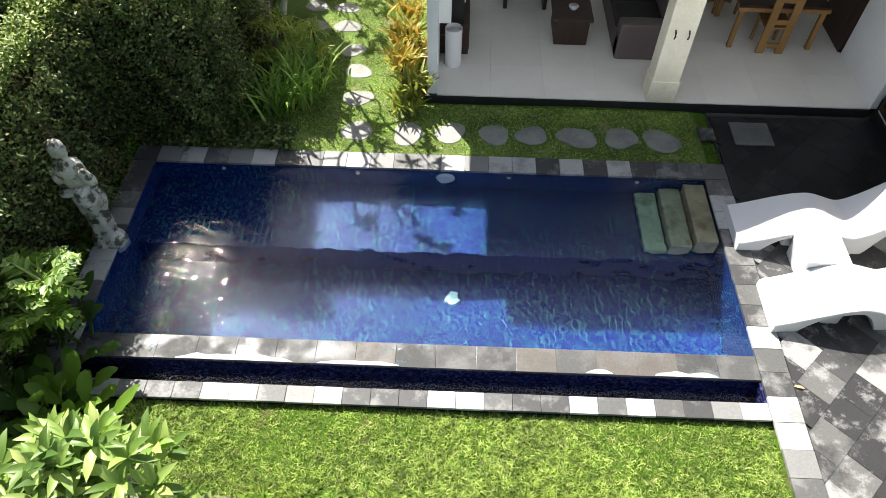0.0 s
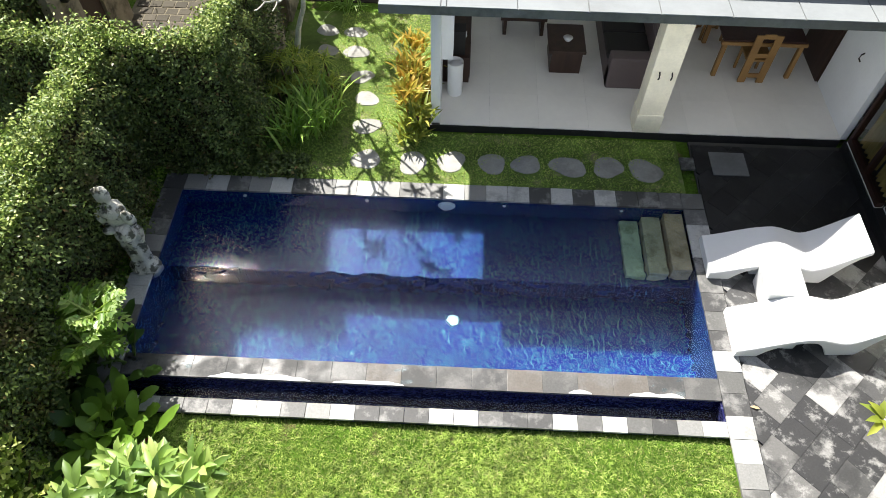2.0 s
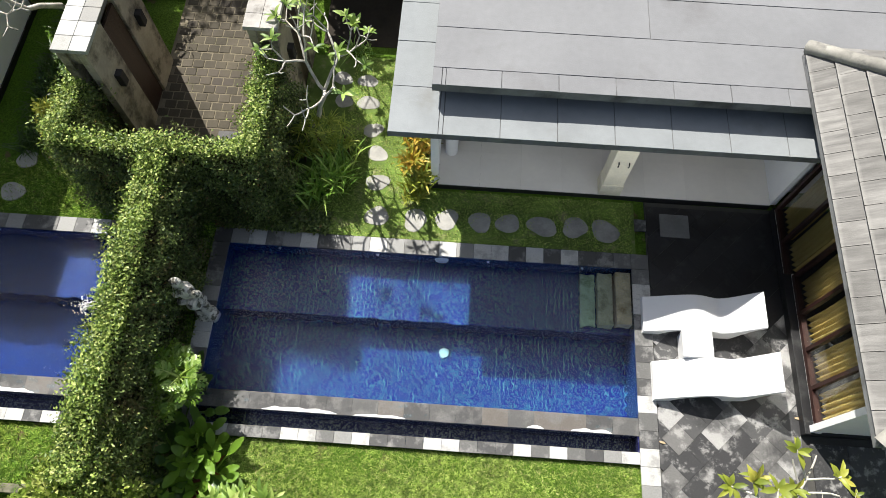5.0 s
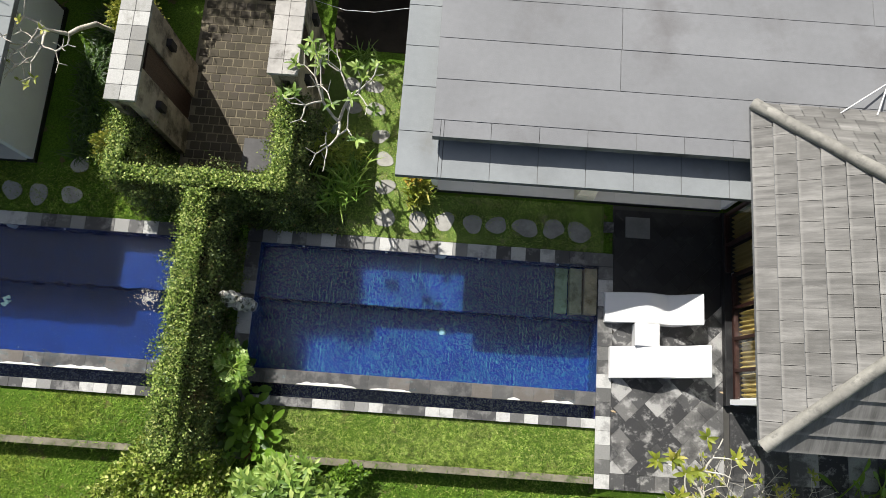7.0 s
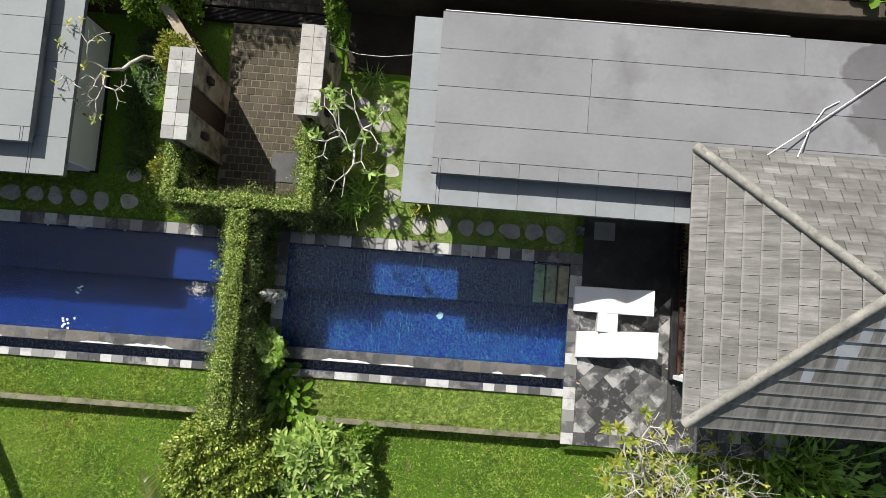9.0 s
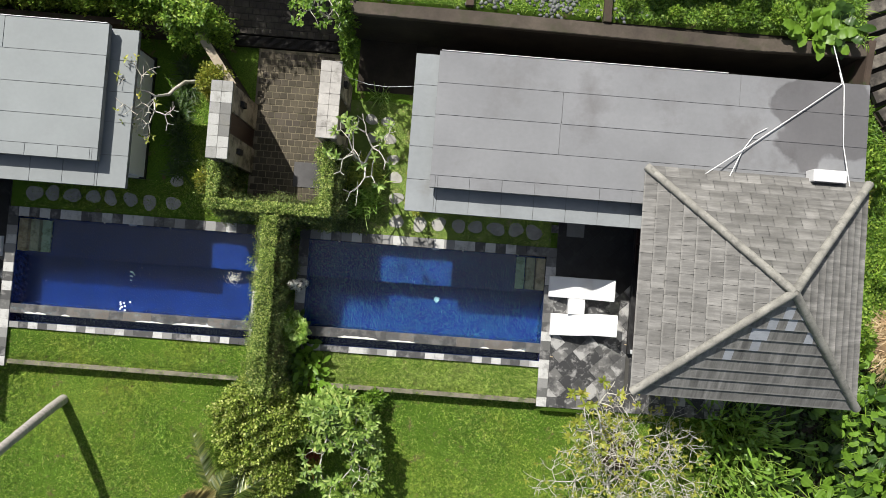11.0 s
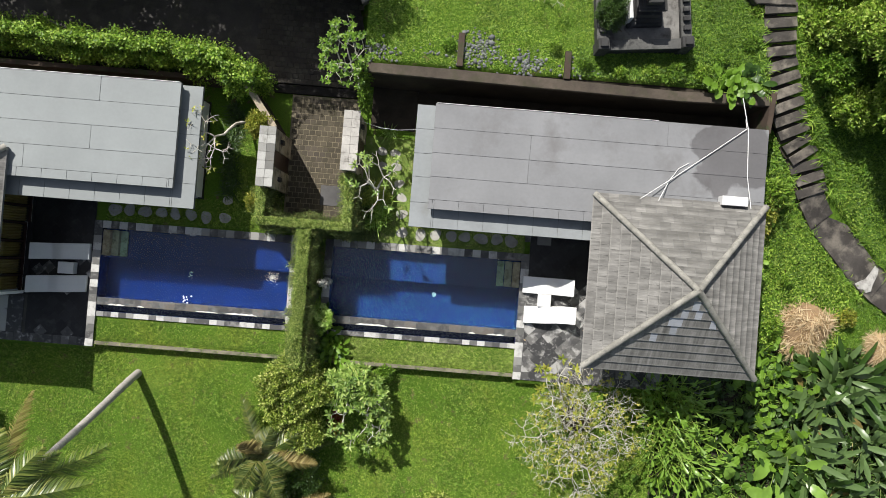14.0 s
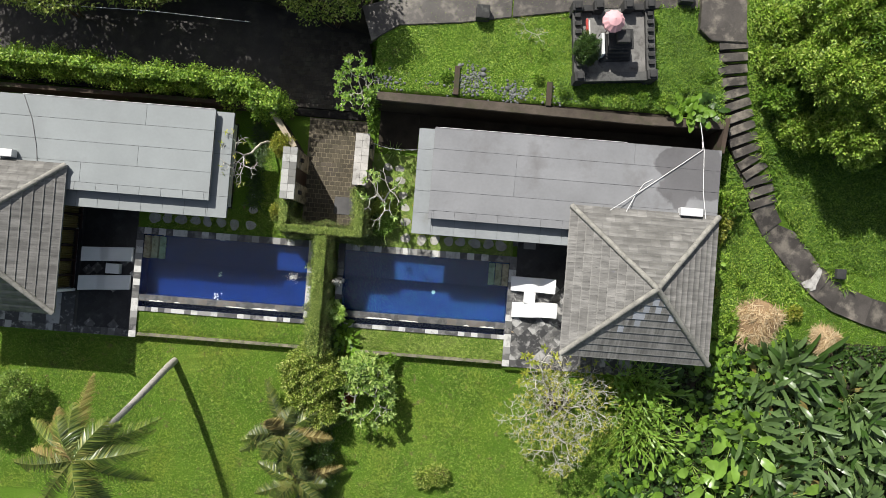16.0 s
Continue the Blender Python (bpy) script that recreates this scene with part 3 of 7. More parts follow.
def scatter(places, ways, ups, length, width, template):
    """Copies of a leaf template: its y along ways, its z near ups."""
    places, y, up = (np.asarray(a, float) for a in (places, ways, ups))
    y = y / (np.linalg.norm(y, axis=1, keepdims=True) + 1e-9)
    x = np.cross(y, up)
    x /= np.linalg.norm(x, axis=1, keepdims=True) + 1e-9
    z = np.cross(x, y)
    length, width = np.broadcast_to(length, len(places)), np.broadcast_to(width, len(places))
    t = template[0]
    v = places[:, None] + t[None, :, 0:1] * width[:, None, None] * x[:, None] + t[None, :, 1:2] * length[:, None, None] * y[:, None] + t[None, :, 2:3] * length[:, None, None] * z[:, None]
    tq = np.array([f if f[2] != f[3] else [f[0], f[1], f[2], f[2]] for f in template[1]])
    tris = []
    for f in template[1]:
        tris.append([f[0], f[1], f[2]])
        if f[2] != f[3]:
            tris.append([f[0], f[2], f[3]])
    tris = np.array(tris)
    n = len(t)
    faces = (tris[None] + (np.arange(len(places)) * n)[:, None, None]).reshape(-1, 3)
    return v.reshape(-1, 3), faces


def unit(n):
    v = RNG.normal(size=(n, 3))
    return v / np.linalg.norm(v, axis=1, keepdims=True)


def grass(name, areas, per_m2, height, material, label, ground, width=0.012, clear=None):
    """Blades of grass over rectangles (x0, x1, y0, y1), one piece of stuff."""
    spots = []
    for x0, x1, y0, y1 in areas:
        n = int((x1 - x0) * (y1 - y0) * per_m2)
        spots.append(np.column_stack([RNG.uniform(x0, x1, n), RNG.uniform(y0, y1, n)]))
    xy = np.concatenate(spots)
    keep = np.array([noise.noise((x * 1.1, y * 1.1, 3.0)) + 0.35 * noise.noise((x * 4, y * 4, 9.0)) > -0.62 + 0.45 * RNG.random() or RNG.random() < 0.4 for x, y in xy]) if len(xy) < 200000 else np.ones(len(xy), bool)
    if clear is not None:
        keep &= clear(xy[:, 0], xy[:, 1])
    xy = xy[keep]
    z = ground(xy[:, 0], xy[:, 1])
    p = np.column_stack([xy, z - 0.005])
    n = len(p)
    ways = np.column_stack([RNG.normal(0, 0.8, n), RNG.normal(0, 0.8, n), RNG.uniform(0.12, 0.8, n)])
    v, f = scatter(p, ways, unit(n) * 0.7 + np.array([0, 0, 1.0]), height * RNG.uniform(0.5, 1.3, n), width * RNG.uniform(0.7, 1.4, n), BLADE)
    return tagged(np_part(name, v, f, material), label, "grass", "", "stuff")

# ---- the ground ----
def smooth_step(a, b, t):
    t = np.clip((t - a) / (b - a), 0, 1)
    return t * t * (3 - 2 * t)


POOL_W, POOL_E, POOL_N, WEIR_N, WEIR_S, TROUGH_S, COPE_S = -3.78, 3.57, 6.80, 4.12, 3.83, 3.57, 3.38
MIRROR = -9.17                                            # the next villa is this one mirrored: x -> MIRROR - x


def ground_height(x, y):
    x, y = np.asarray(x, float), np.asarray(y, float)
    z = -0.45 - 0.012 * np.clip(2.3 - y, 0, 30) + 0 * x
    z = np.where((y > 2.36) & (x < 3.7) & (x > -13.0), -0.12, z)
    z = np.where((y > 6.9) & (x < 6.3), -0.03, z)
    z = np.where((y > 2.2) & (x >= 3.7) & (x < 11.6), -0.06, z)
    z = np.where((y > 2.2) & (x <= -12.95), -0.06, z)
    z = np.where((x > -1.0) & (x < 12.0) & (y > 12.3), -0.25, z)
    # the hillside to the east, falling southwards along the steps
    fall = np.interp(y, [3.0, 7.4, 9.3, 13.0, 15.0, 16.5, 22], [-0.5, -0.05, 0.25, 1.4, 2.05, 2.4, 2.9])
    east = np.where(y > 13.4, smooth_step(11.5, 11.75, x), smooth_step(11.85, 12.7, x))
    z = np.where(x > 11.5, z * (1 - east) + fall * east, z)
    # the raised garden behind the houses
    z = np.where((y > 13.3) & (x > -2.9) & (x < 11.75), 2.15 + 0.02 * (y - 13.35), z)
    # the lane by the gate
    z = np.where((y > 12.3) & (x < -3.0), -0.12, z)
    for x0, x1 in ((POOL_W - 0.12, POOL_E + 0.12), (MIRROR - POOL_E - 0.12, MIRROR - POOL_W + 0.12)):
        z = np.where((x > x0) & (x < x1) & (y > COPE_S + 0.1) & (y < POOL_N + 0.12), -2.0, z)
    return z


def build_ground():
    xs = np.unique(np.concatenate([np.array([-2500, -900, -300, -120, -60, -40]), np.arange(-30, 30.01, 0.24), np.array([40, 60, 120, 300, 900, 2500])]))
    ys = np.unique(np.concatenate([np.array([-2500, -900, -300, -120, -60, -30]), np.arange(-16, 26.01, 0.24), np.array([40, 60, 120, 300, 900, 2500])]))
    gx, gy = np.meshgrid(xs, ys, indexing="ij")
    z = ground_height(gx, gy)
    wob = np.sin(gx * 1.7 + 1.3 * np.sin(gy * 0.9)) * np.sin(gy * 1.3) * 0.012
    v = np.stack([gx, gy, z + wob], -1).reshape(-1, 3)
    n, m = len(xs), len(ys)
    i, j = np.meshgrid(np.arange(n - 1), np.arange(m - 1), indexing="ij")
    f = np.stack([i * m + j, (i + 1) * m + j, (i + 1) * m + j + 1, i * m + j + 1], -1).reshape(-1, 4)
    return tagged(np_part("ground", v, f, M_LAWN), "mown green lawn and sloping garden earth", "ground", "", "structure")


ground = build_ground()


# ---- pools, terraces and houses; each is built once by a function that can mirror it ----
def same_x(x):
    return x


def mirror_x(x):
    return MIRROR - x


def fbox(fx, x0, x1, *rest, **kw):
    a, b = sorted((fx(x0), fx(x1)))
    return box(a, b, *rest, **kw)


def tile_run(parent, name, fx, material, x0, x1, y0, y1, z, count, along="x", thick=0.04, gap=0.004, mixin=None):
    """A row of cut stones in a strip, all on one shared mesh."""
    step = ((x1 - x0) if along == "x" else (y1 - y0)) / count
    w, d = (step - gap, y1 - y0) if along == "x" else (x1 - x0, step - gap)
    bm = box(-w / 2, w / 2, -d / 2, d / 2, -thick, 0, 0.004)
    me = bpy.data.meshes.new(name)
    bm.to_mesh(me)
    bm.free()
    me.materials.append(material)
    for k in range(count):
        c = (x0 + (k + 0.5) * step, (y0 + y1) / 2) if along == "x" else ((x0 + x1) / 2, y0 + (k + 0.5) * step)
        ob = settle(new(name, me), parent)
        ob.location = (fx(c[0]), c[1], z + RNG.uniform(-0.003, 0.003))
        ob.rotation_euler = (RNG.normal(0, 0.004), RNG.normal(0, 0.004), RNG.normal(0, 0.003) + (math.pi if RNG.random() < 0.5 else 0))


def ripples(x, y, seed):
    """Heights of a breeze on water: many short wave trains about one direction, in drifting gusts, and rings from a jet."""
    rng = np.random.default_rng(seed)
    h = np.zeros_like(x)
    for _ in range(34):
        lam = 0.07 * 2.0 ** rng.uniform(0, 1.7)
        a = rng.normal(-1.3, 0.5)
        h += rng.uniform(0.5, 1.2) * 0.0052 * lam * np.sin((x * np.cos(a) + y * np.sin(a)) * 2 * np.pi / lam + rng.uniform(0, 6.28))
    gust = 0.75 + 0.4 * np.sin(x * 0.9 + 1.3 * np.sin(y * 0.8) + seed) * np.sin(y * 1.2 + 0.7 * x)
    r = np.hypot(x + 2.9, y - 5.9)
    rings = 0.0012 * np.sin(r * 2 * np.pi / 0.16) * np.exp(-r / 0.8) * smooth_step(0.1, 0.4, r)
    return h * gust + rings


def pool(fx, mosaic_mat, label, wind=1.0):
    """A pool with a shelf along its far side, an overflow edge and a catch trough."""
    top = thing("swimming_pool", label, "pool", (fx(0), 5.2, 0))
    deep, shelf, low = -1.05, -0.48, -0.75
    part("pool_floor", fbox(fx, POOL_W - 0.15, POOL_E + 0.15, WEIR_S, POOL_N + 0.15, deep - 0.15, deep), mosaic_mat, top)
    part("pool_wall", fbox(fx, POOL_W - 0.15, POOL_W, WEIR_S, POOL_N, deep, -0.045), mosaic_mat, top)
    part("pool_wall", fbox(fx, POOL_E, POOL_E + 0.15, WEIR_S, POOL_N, deep, -0.045), mosaic_mat, top)
    part("pool_wall", fbox(fx, POOL_W - 0.15, POOL_E + 0.15, POOL_N, POOL_N + 0.15, deep, -0.045), mosaic_mat, top)
    part("overflow_wall", fbox(fx, POOL_W, POOL_E, WEIR_S + 0.03, WEIR_N, deep, -0.065), mosaic_mat, top)
    part("overflow_face", fbox(fx, POOL_W, POOL_E, WEIR_S + 0.001, WEIR_S + 0.029, low, -0.065), M_NAVY, top, "navy mosaic overflow face")
    part("shelf", fbox(fx, POOL_W, POOL_E, 5.64, POOL_N, deep, shelf, 0.01), mosaic_mat, top, "submerged blue mosaic bench")
    part("trough_floor", fbox(fx, POOL_W - 0.15, POOL_E + 0.15, COPE_S + 0.01, WEIR_S, low - 0.1, low), M_NAVY, top, "catch trough in dark blue mosaic")
    part("trough_wall", fbox(fx, POOL_W - 0.15, POOL_E + 0.15, COPE_S + 0.01, TROUGH_S, low, -0.075), M_MOSAIC_B, top)
    part("trough_wall", fbox(fx, POOL_W - 0.15, POOL_W + 0.02, TROUGH_S, WEIR_S, low, -0.05), M_NAVY, top)
    part("trough_wall", fbox(fx, POOL_E - 0.02, POOL_E + 0.15, TROUGH_S, WEIR_S, low, -0.05), M_NAVY, top)
    # water: two sheets
    for nm, x0, x1, y0, y1, z in (("water", POOL_W, POOL_E, WEIR_S - 0.01, POOL_N, -0.028), ("trough_water", POOL_W + 0.02, POOL_E - 0.02, TROUGH_S, WEIR_S, -0.2)):
        a, b = sorted((fx(x0), fx(x1)))
        nx, ny = int((b - a) / 0.019) + 1, int((y1 - y0) / 0.019) + 1
        gx, gy = np.meshgrid(np.linspace(a, b, nx), np.linspace(y0, y1, ny), indexing="ij")
        edge = np.minimum(np.minimum(gx - a, b - gx), np.minimum(gy - y0, y1 - gy))
        v = np.stack([gx, gy, z + ripples(fx(gx), gy, 5) * smooth_step(0, 0.06, edge) * (wind if nm == "water" else 0.4)], -1).reshape(-1, 3)
        i, j = np.meshgrid(np.arange(nx - 1), np.arange(ny - 1), indexing="ij")
        w = np_part(nm, v, np.stack([i * ny + j, (i + 1) * ny + j, (i + 1) * ny + j + 1, i * ny + j + 1], -1).reshape(-1, 4), M_WATER, top, "clear rippled water", True)
        w.visible_shadow = False
    # steps of three stone treads
    for k, (x0, x1) in enumerate(((3.28, 3.55), (2.98, 3.25), (2.68, 2.95))):
        part("tread", fbox(fx, x0, x1, 5.75, 6.74, -0.42 - 0.17 * k, -0.07 - 0.15 * k, 0.01), M_STEP[k], top, ("brown stone tread", "olive stone tread under water", "green stone tread under water")[k])
    part("step_block", fbox(fx, 2.66, 3.56, 5.77, 6.78, -0.5, -0.476), mosaic_mat, top)
    # inlets, the drain and the hydro jet
    for x in (-2.87, -1.06, 0.97, 2.69):
        bm = bmesh.new()
        bmesh.ops.create_cone(bm, cap_ends=True, segments=16, radius1=0.028, radius2=0.022, depth=0.03, matrix=pose(fx(x), POOL_N - 0.012, -0.14, 90))
        part("inlet", bm, M_STEEL, top, "small white round inlet")
    bm = bmesh.new()
    bmesh.ops.create_cone(bm, cap_ends=True, segments=28, radius1=0.13, radius2=0.1, depth=0.04, matrix=pose(fx(0.12), POOL_N - 0.02, -0.22, 90))
    part("pool_lamp", bm, M_STEEL, top, "round underwater lamp with steel rim")
    bm = bmesh.new()
    bmesh.ops.create_cone(bm, cap_ends=True, segments=28, radius1=0.085, radius2=0.075, depth=0.03, matrix=pose(fx(0.28), 5.2, deep + 0.015))
    part("drain", bm, M_DRAIN, top, "round white floor drain")
    return top


def coping(fx, label):
    top = thing("pool_coping", label, "coping", (fx(0), 5.2, 0), kind="structure")
    bed = bmesh.new()
    fbox(fx, POOL_W - 0.3, POOL_E + 0.3, POOL_N + 0.16, POOL_N + 0.29, -0.4, -0.043, bm=bed)
    fbox(fx, POOL_W - 0.3, POOL_W - 0.16, COPE_S, POOL_N + 0.16, -0.4, -0.043, bm=bed)
    fbox(fx, POOL_E + 0.16, POOL_E + 0.3, 2.2, POOL_N + 0.16, -0.7, -0.043, bm=bed)
    part("bed", bed, M_GROUT, top)
    tile_run(top, "stone", fx, M_COPING, POOL_W - 0.3, POOL_E + 0.31, POOL_N, POOL_N + 0.29, 0.0, 25)
    tile_run(top, "stone", fx, M_COPING, POOL_W - 0.3, POOL_W, COPE_S, POOL_N - 0.005, 0.0, 12, "y")
    tile_run(top, "stone", fx, M_COPING, POOL_E, POOL_E + 0.31, 2.2, POOL_N - 0.005, 0.0, 16, "y")
    tile_run(top, "stone", fx, M_COPING, POOL_W + 0.003, POOL_E, COPE_S, TROUGH_S, -0.035, 25)
    tile_run(top, "weir_stone", fx, M_WEIR, POOL_W + 0.003, POOL_E, WEIR_S, WEIR_N, -0.022, 17, gap=0.0015)
    # lime crust left by the overflowing water along the outer rim
    for x0, x1, reach in ((-2.68, -1.42, 0.11), (-1.15, -0.28, 0.07), (1.72, 2.0, 0.07), (2.45, 3.12, 0.09)):
        n = int((x1 - x0) / 0.03)
        rim = [(x0 + (x1 - x0) * k / n, WEIR_S + 0.012 + reach * math.sin(math.pi * k / n) ** 0.5 * (0.55 + 0.45 * noise.noise((x0 + k * 0.17, 3.0, 1.0)))) for k in range(n + 1)]
        part("lime_crust", prism([(fx(x), y) for x, y in rim + [(x1, WEIR_S + 0.006), (x0, WEIR_S + 0.006)]], -0.021, -0.0165), M_LIME, top, "white lime crust")
    return top


def clipped(poly, x0, x1, y0, y1):
    for axis, lim, keep in ((0, x0, 1), (0, x1, -1), (1, y0, 1), (1, y1, -1)):
        out = []
        for a, b in zip(poly, poly[1:] + poly[:1]):
            ia, ib = (a[axis] - lim) * keep >= 0, (b[axis] - lim) * keep >= 0
            if ia:
                out.append(a)
            if ia != ib:
                t = (lim - a[axis]) / (b[axis] - a[axis])
                out.append((a[0] + t * (b[0] - a[0]), a[1] + t * (b[1] - a[1])))
        poly = out
        if len(poly) < 3:
            return []
    return poly


def area(poly):
    return abs(sum(a[0] * b[1] - b[0] * a[1] for a, b in zip(poly, poly[1:] + poly[:1]))) / 2


def terrace(fx, label, dark=0.0):
    top = thing("terrace_paving", label, "paving", (fx(5), 5, 0), kind="structure")
    part("bed", fbox(fx, POOL_E + 0.3, 11.3, 2.2, 8.2, -0.6, -0.03), M_GROUT, top)
    side, off = 0.37, 0.11
    for a in range(-30, 30):
        for b in range(-30, 30):
            u, v = (a + (0.5 if b % 2 else 0)) * side, b * side
            r = math.sqrt(0.5)
            k = [(u, v), (u + side, v), (u + side, v + side), (u, v + side)]
            poly = [(5 + off + (p - q) * r, 5 + (p + q) * r) for p, q in k]
            c = (sum(p[0] for p in poly) / 4, sum(p[1] for p in poly) / 4)
            poly = [(c[0] + (p[0] - c[0]) * 0.991, c[1] + (p[1] - c[1]) * 0.991) for p in poly]
            poly = clipped(poly, POOL_E + 0.315, 6.22, 2.52, 8.1)
            if len(poly) >= 3 and area(poly) > 0.003:
                poly = [(fx(x), y) for x, y in poly]
                # black stone north of 5.95, and at random by dark, also paints the shade
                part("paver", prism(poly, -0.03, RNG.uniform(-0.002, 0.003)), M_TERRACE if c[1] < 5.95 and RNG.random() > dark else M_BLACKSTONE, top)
    tile_run(top, "edge_stone", fx, M_TERRACE, POOL_E + 0.315, 11.2, 2.2, 2.515, 0.0, 24)
    tile_run(top, "edge_stone", fx, M_TERRACE, 6.35, 11.2, 2.525, 3.9, 0.0, 8)
    return top


NEWER = {(5, -3), (6, -3), (6, -2), (7, -2), (7, 0), (8, -1), (8, 1), (6, 3), (4, -5)}    # replaced shingles: course, place


def shingle_roof(fx, x0, x1, y0, y1, eave, apex, house, faces_as_parts):
    """A hipped roof of overlapping shingles with cement ridges."""
    roof = thing("roof", "", "", ((fx((x0 + x1) / 2)), (y0 + y1) / 2, eave))
    roof["label"] = "hipped roof of weathered grey shingles"
    roof.parent = house
    roof.matrix_parent_inverse = Matrix.Translation(-Vector(house.location))
    cx, cy = (x0 + x1) / 2 + 0.06, (y0 + y1) / 2 - 0.06
    top = Vector((fx(cx), cy, apex))
    corners = [Vector((fx(x), y, eave)) for x, y in ((x0, y0), (x1, y0), (x1, y1), (x0, y1))]
    under = bmesh.new()
    vs = [under.verts.new(c - Vector((0, 0, 0.05))) for c in corners]
    vt = under.verts.new(top - Vector((0, 0, 0.05)))
    for i in range(4):
        under.faces.new((vs[i], vs[(i + 1) % 4], vt))
    low = [under.verts.new(c - Vector((0, 0, 0.16))) for c in corners]
    for i in range(4):
        under.faces.new((low[i], low[(i + 1) % 4], vs[(i + 1) % 4], vs[i]))
    under.faces.new(low[::-1])
    bmesh.ops.recalc_face_normals(under, faces=under.faces)
    part("roof_deck", under, M_FASCIA, roof, "grey boarded eaves")
    pitch = 0.355
    shared = {}
    for side in range(4):
        a, b = corners[side], corners[(side + 1) % 4]
        ua = (b - a).normalized()
        mid = (a + b) / 2
        ub = (top - mid)
        slope = ub.length
        ub.normalize()
        un = ua.cross(ub)
        if un.z < 0:
            un = -un
        half = (b - a).length / 2
        rows = int(math.ceil(slope / pitch))
        joined = []
        crack = 0.001 if side in (0, 1) else 0.005
        width = 0.225 if side in (0, 1) else 0.36
        for r in range(rows):
            v0, v1 = r * pitch - 0.03, min((r + 1) * pitch + (0.05 if side == 0 else -0.046), slope)
            h0, h1 = half * (1 - max(r * pitch, 0) / slope), half * max(0.0, 1 - (r + 1) * pitch / slope)
            n = int(math.ceil(2 * h0 / width)) + 1
            shift = RNG.random() if side < 2 else 0.5 * (r % 2) + RNG.uniform(-0.12, 0.12)
            for k in range(-n // 2 - 1, n // 2 + 2):
                u0, u1 = (k + shift) * width + crack, (k + 1 + shift) * width - crack
                hm = (h0 + h1) / 2
                c0, c1 = max(u0, -h0), min(u1, h0)
                if c1 - c0 < 0.04 or c0 > hm + 0.1 or c1 < -hm - 0.1:
                    continue
                d0, d1 = max(u0, -h1 - 0.02), min(u1, h1 + 0.02)
                if d1 <= d0:
                    d0 = d1 = max(-h1, min(h1, (c0 + c1) / 2))
                edge, lift = (0.05, 0.014, 0.034, 0.034)[side], RNG.uniform(0.0, 0.003 if side < 2 else 0.01)
                mat = M_SHINGLE_NS if side in (0, 2) else M_SHINGLE
                if side == 0 and (r, k) in NEWER:
                    mat = M_SHINGLE_PALE
                q = [(c0, v0, edge + lift), (c1, v0, edge + lift), (d1, v1, 0.012), (d0, v1, 0.012), (c0, v0, 0.018), (c1, v0, 0.018)]
                pts = [mid + ua * p[0] + ub * p[1] + un * p[2] for p in q]
                if side in faces_as_parts:
                    full = abs(c0 - u0) + abs(c1 - u1) + abs(d0 - u0) + abs(d1 - u1) < 1e-6
                    org = mid + ua * ((u0 + u1) / 2) + ub * v0 + un * 0.03
                    key = (side, mat.name) if full else None
                    if key is None or key not in shared:
                        bm = bmesh.new()
                        vv = [bm.verts.new(p - org) for p in pts]
                        for f in ((0, 1, 2, 3), (4, 5, 1, 0), (0, 3, 4), (1, 5, 2)):
                            bm.faces.new([vv[i] for i in f])
                        bmesh.ops.recalc_face_normals(bm, faces=bm.faces)
                        me = bpy.data.meshes.new("shingle")
                        bm.to_mesh(me)
                        bm.free()
                        me.materials.append(mat)
                        if key is not None:
                            shared[key] = me
                    else:
                        me = shared[key]
                    ob = settle(new("shingle", me), roof)
                    ob.location = org
                else:
                    joined.append((np.array([tuple(p) for p in pts]), np.array([[0, 1, 2, 3], [4, 5, 1, 0]])))
        if joined:
            v, f = merged(joined)
            tagged(np_part("shingle_field", v, f, M_SHINGLE_J, roof), "", "", "", "stuff")
    for c in corners:
        d = (top - c)
        n = 14
        pts = [c + d * (i / (n - 1)) + Vector((0, 0, 0.035 + 0.008 * math.sin(i * 2.1))) for i in range(n)]
        v, f = tube([tuple(p) for p in pts], [0.12] + [0.108] * (n - 2) + [0.11], 8)
        np_part("ridge", v, f, M_RIDGE, roof, "rounded cement hip ridge", True)
    bm = bmesh.new()
    bmesh.ops.create_icosphere(bm, subdivisions=2, radius=0.15, matrix=Matrix.Translation(top + Vector((0, 0, 0.02))) @ Matrix.Diagonal((1, 1, 0.6, 1)))
    part("ridge_cap", bm, M_RIDGE, roof, "", True)


def island_version(base_mat):
    """The same material, its pieces told apart by island where they are joined."""
    m = base_mat.copy()
    for nd in m.node_tree.nodes:
        if nd.type == "OBJECT_INFO":
            g = m.node_tree.nodes.new("ShaderNodeNewGeometry")
            for l in list(m.node_tree.links):
                if l.from_node == nd:
                    m.node_tree.links.new(g.outputs["Random Per Island"], l.to_socket)
    return m


M_SHINGLE_J = island_version(M_SHINGLE_FIELD)


def slab_panels(fx, house, name, material, x0, x1, y0, y1, z, thick, xs, ys, label):
    """A flat roof of cast panels with open joints; xs, ys: joints as lists."""
    part(name, fbox(fx, x0 + 0.004, x1 - 0.004, y0 + 0.004, y1 - 0.004, z - thick, z - 0.015), M_FASCIA, house, label)
    yy = [y0] + ys + [y1]
    for j in range(len(yy) - 1):
        xx = [x0] + [x for x in xs[j % len(xs)] if x0 < x < x1] + [x1]
        for i in range(len(xx) - 1):
            part("roof_panel", fbox(fx, xx[i] + 0.006, xx[i + 1] - 0.006, yy[j] + 0.006, yy[j + 1] - 0.006, z - 0.014, z + RNG.uniform(-0.003, 0.003), 0.004), material, house)


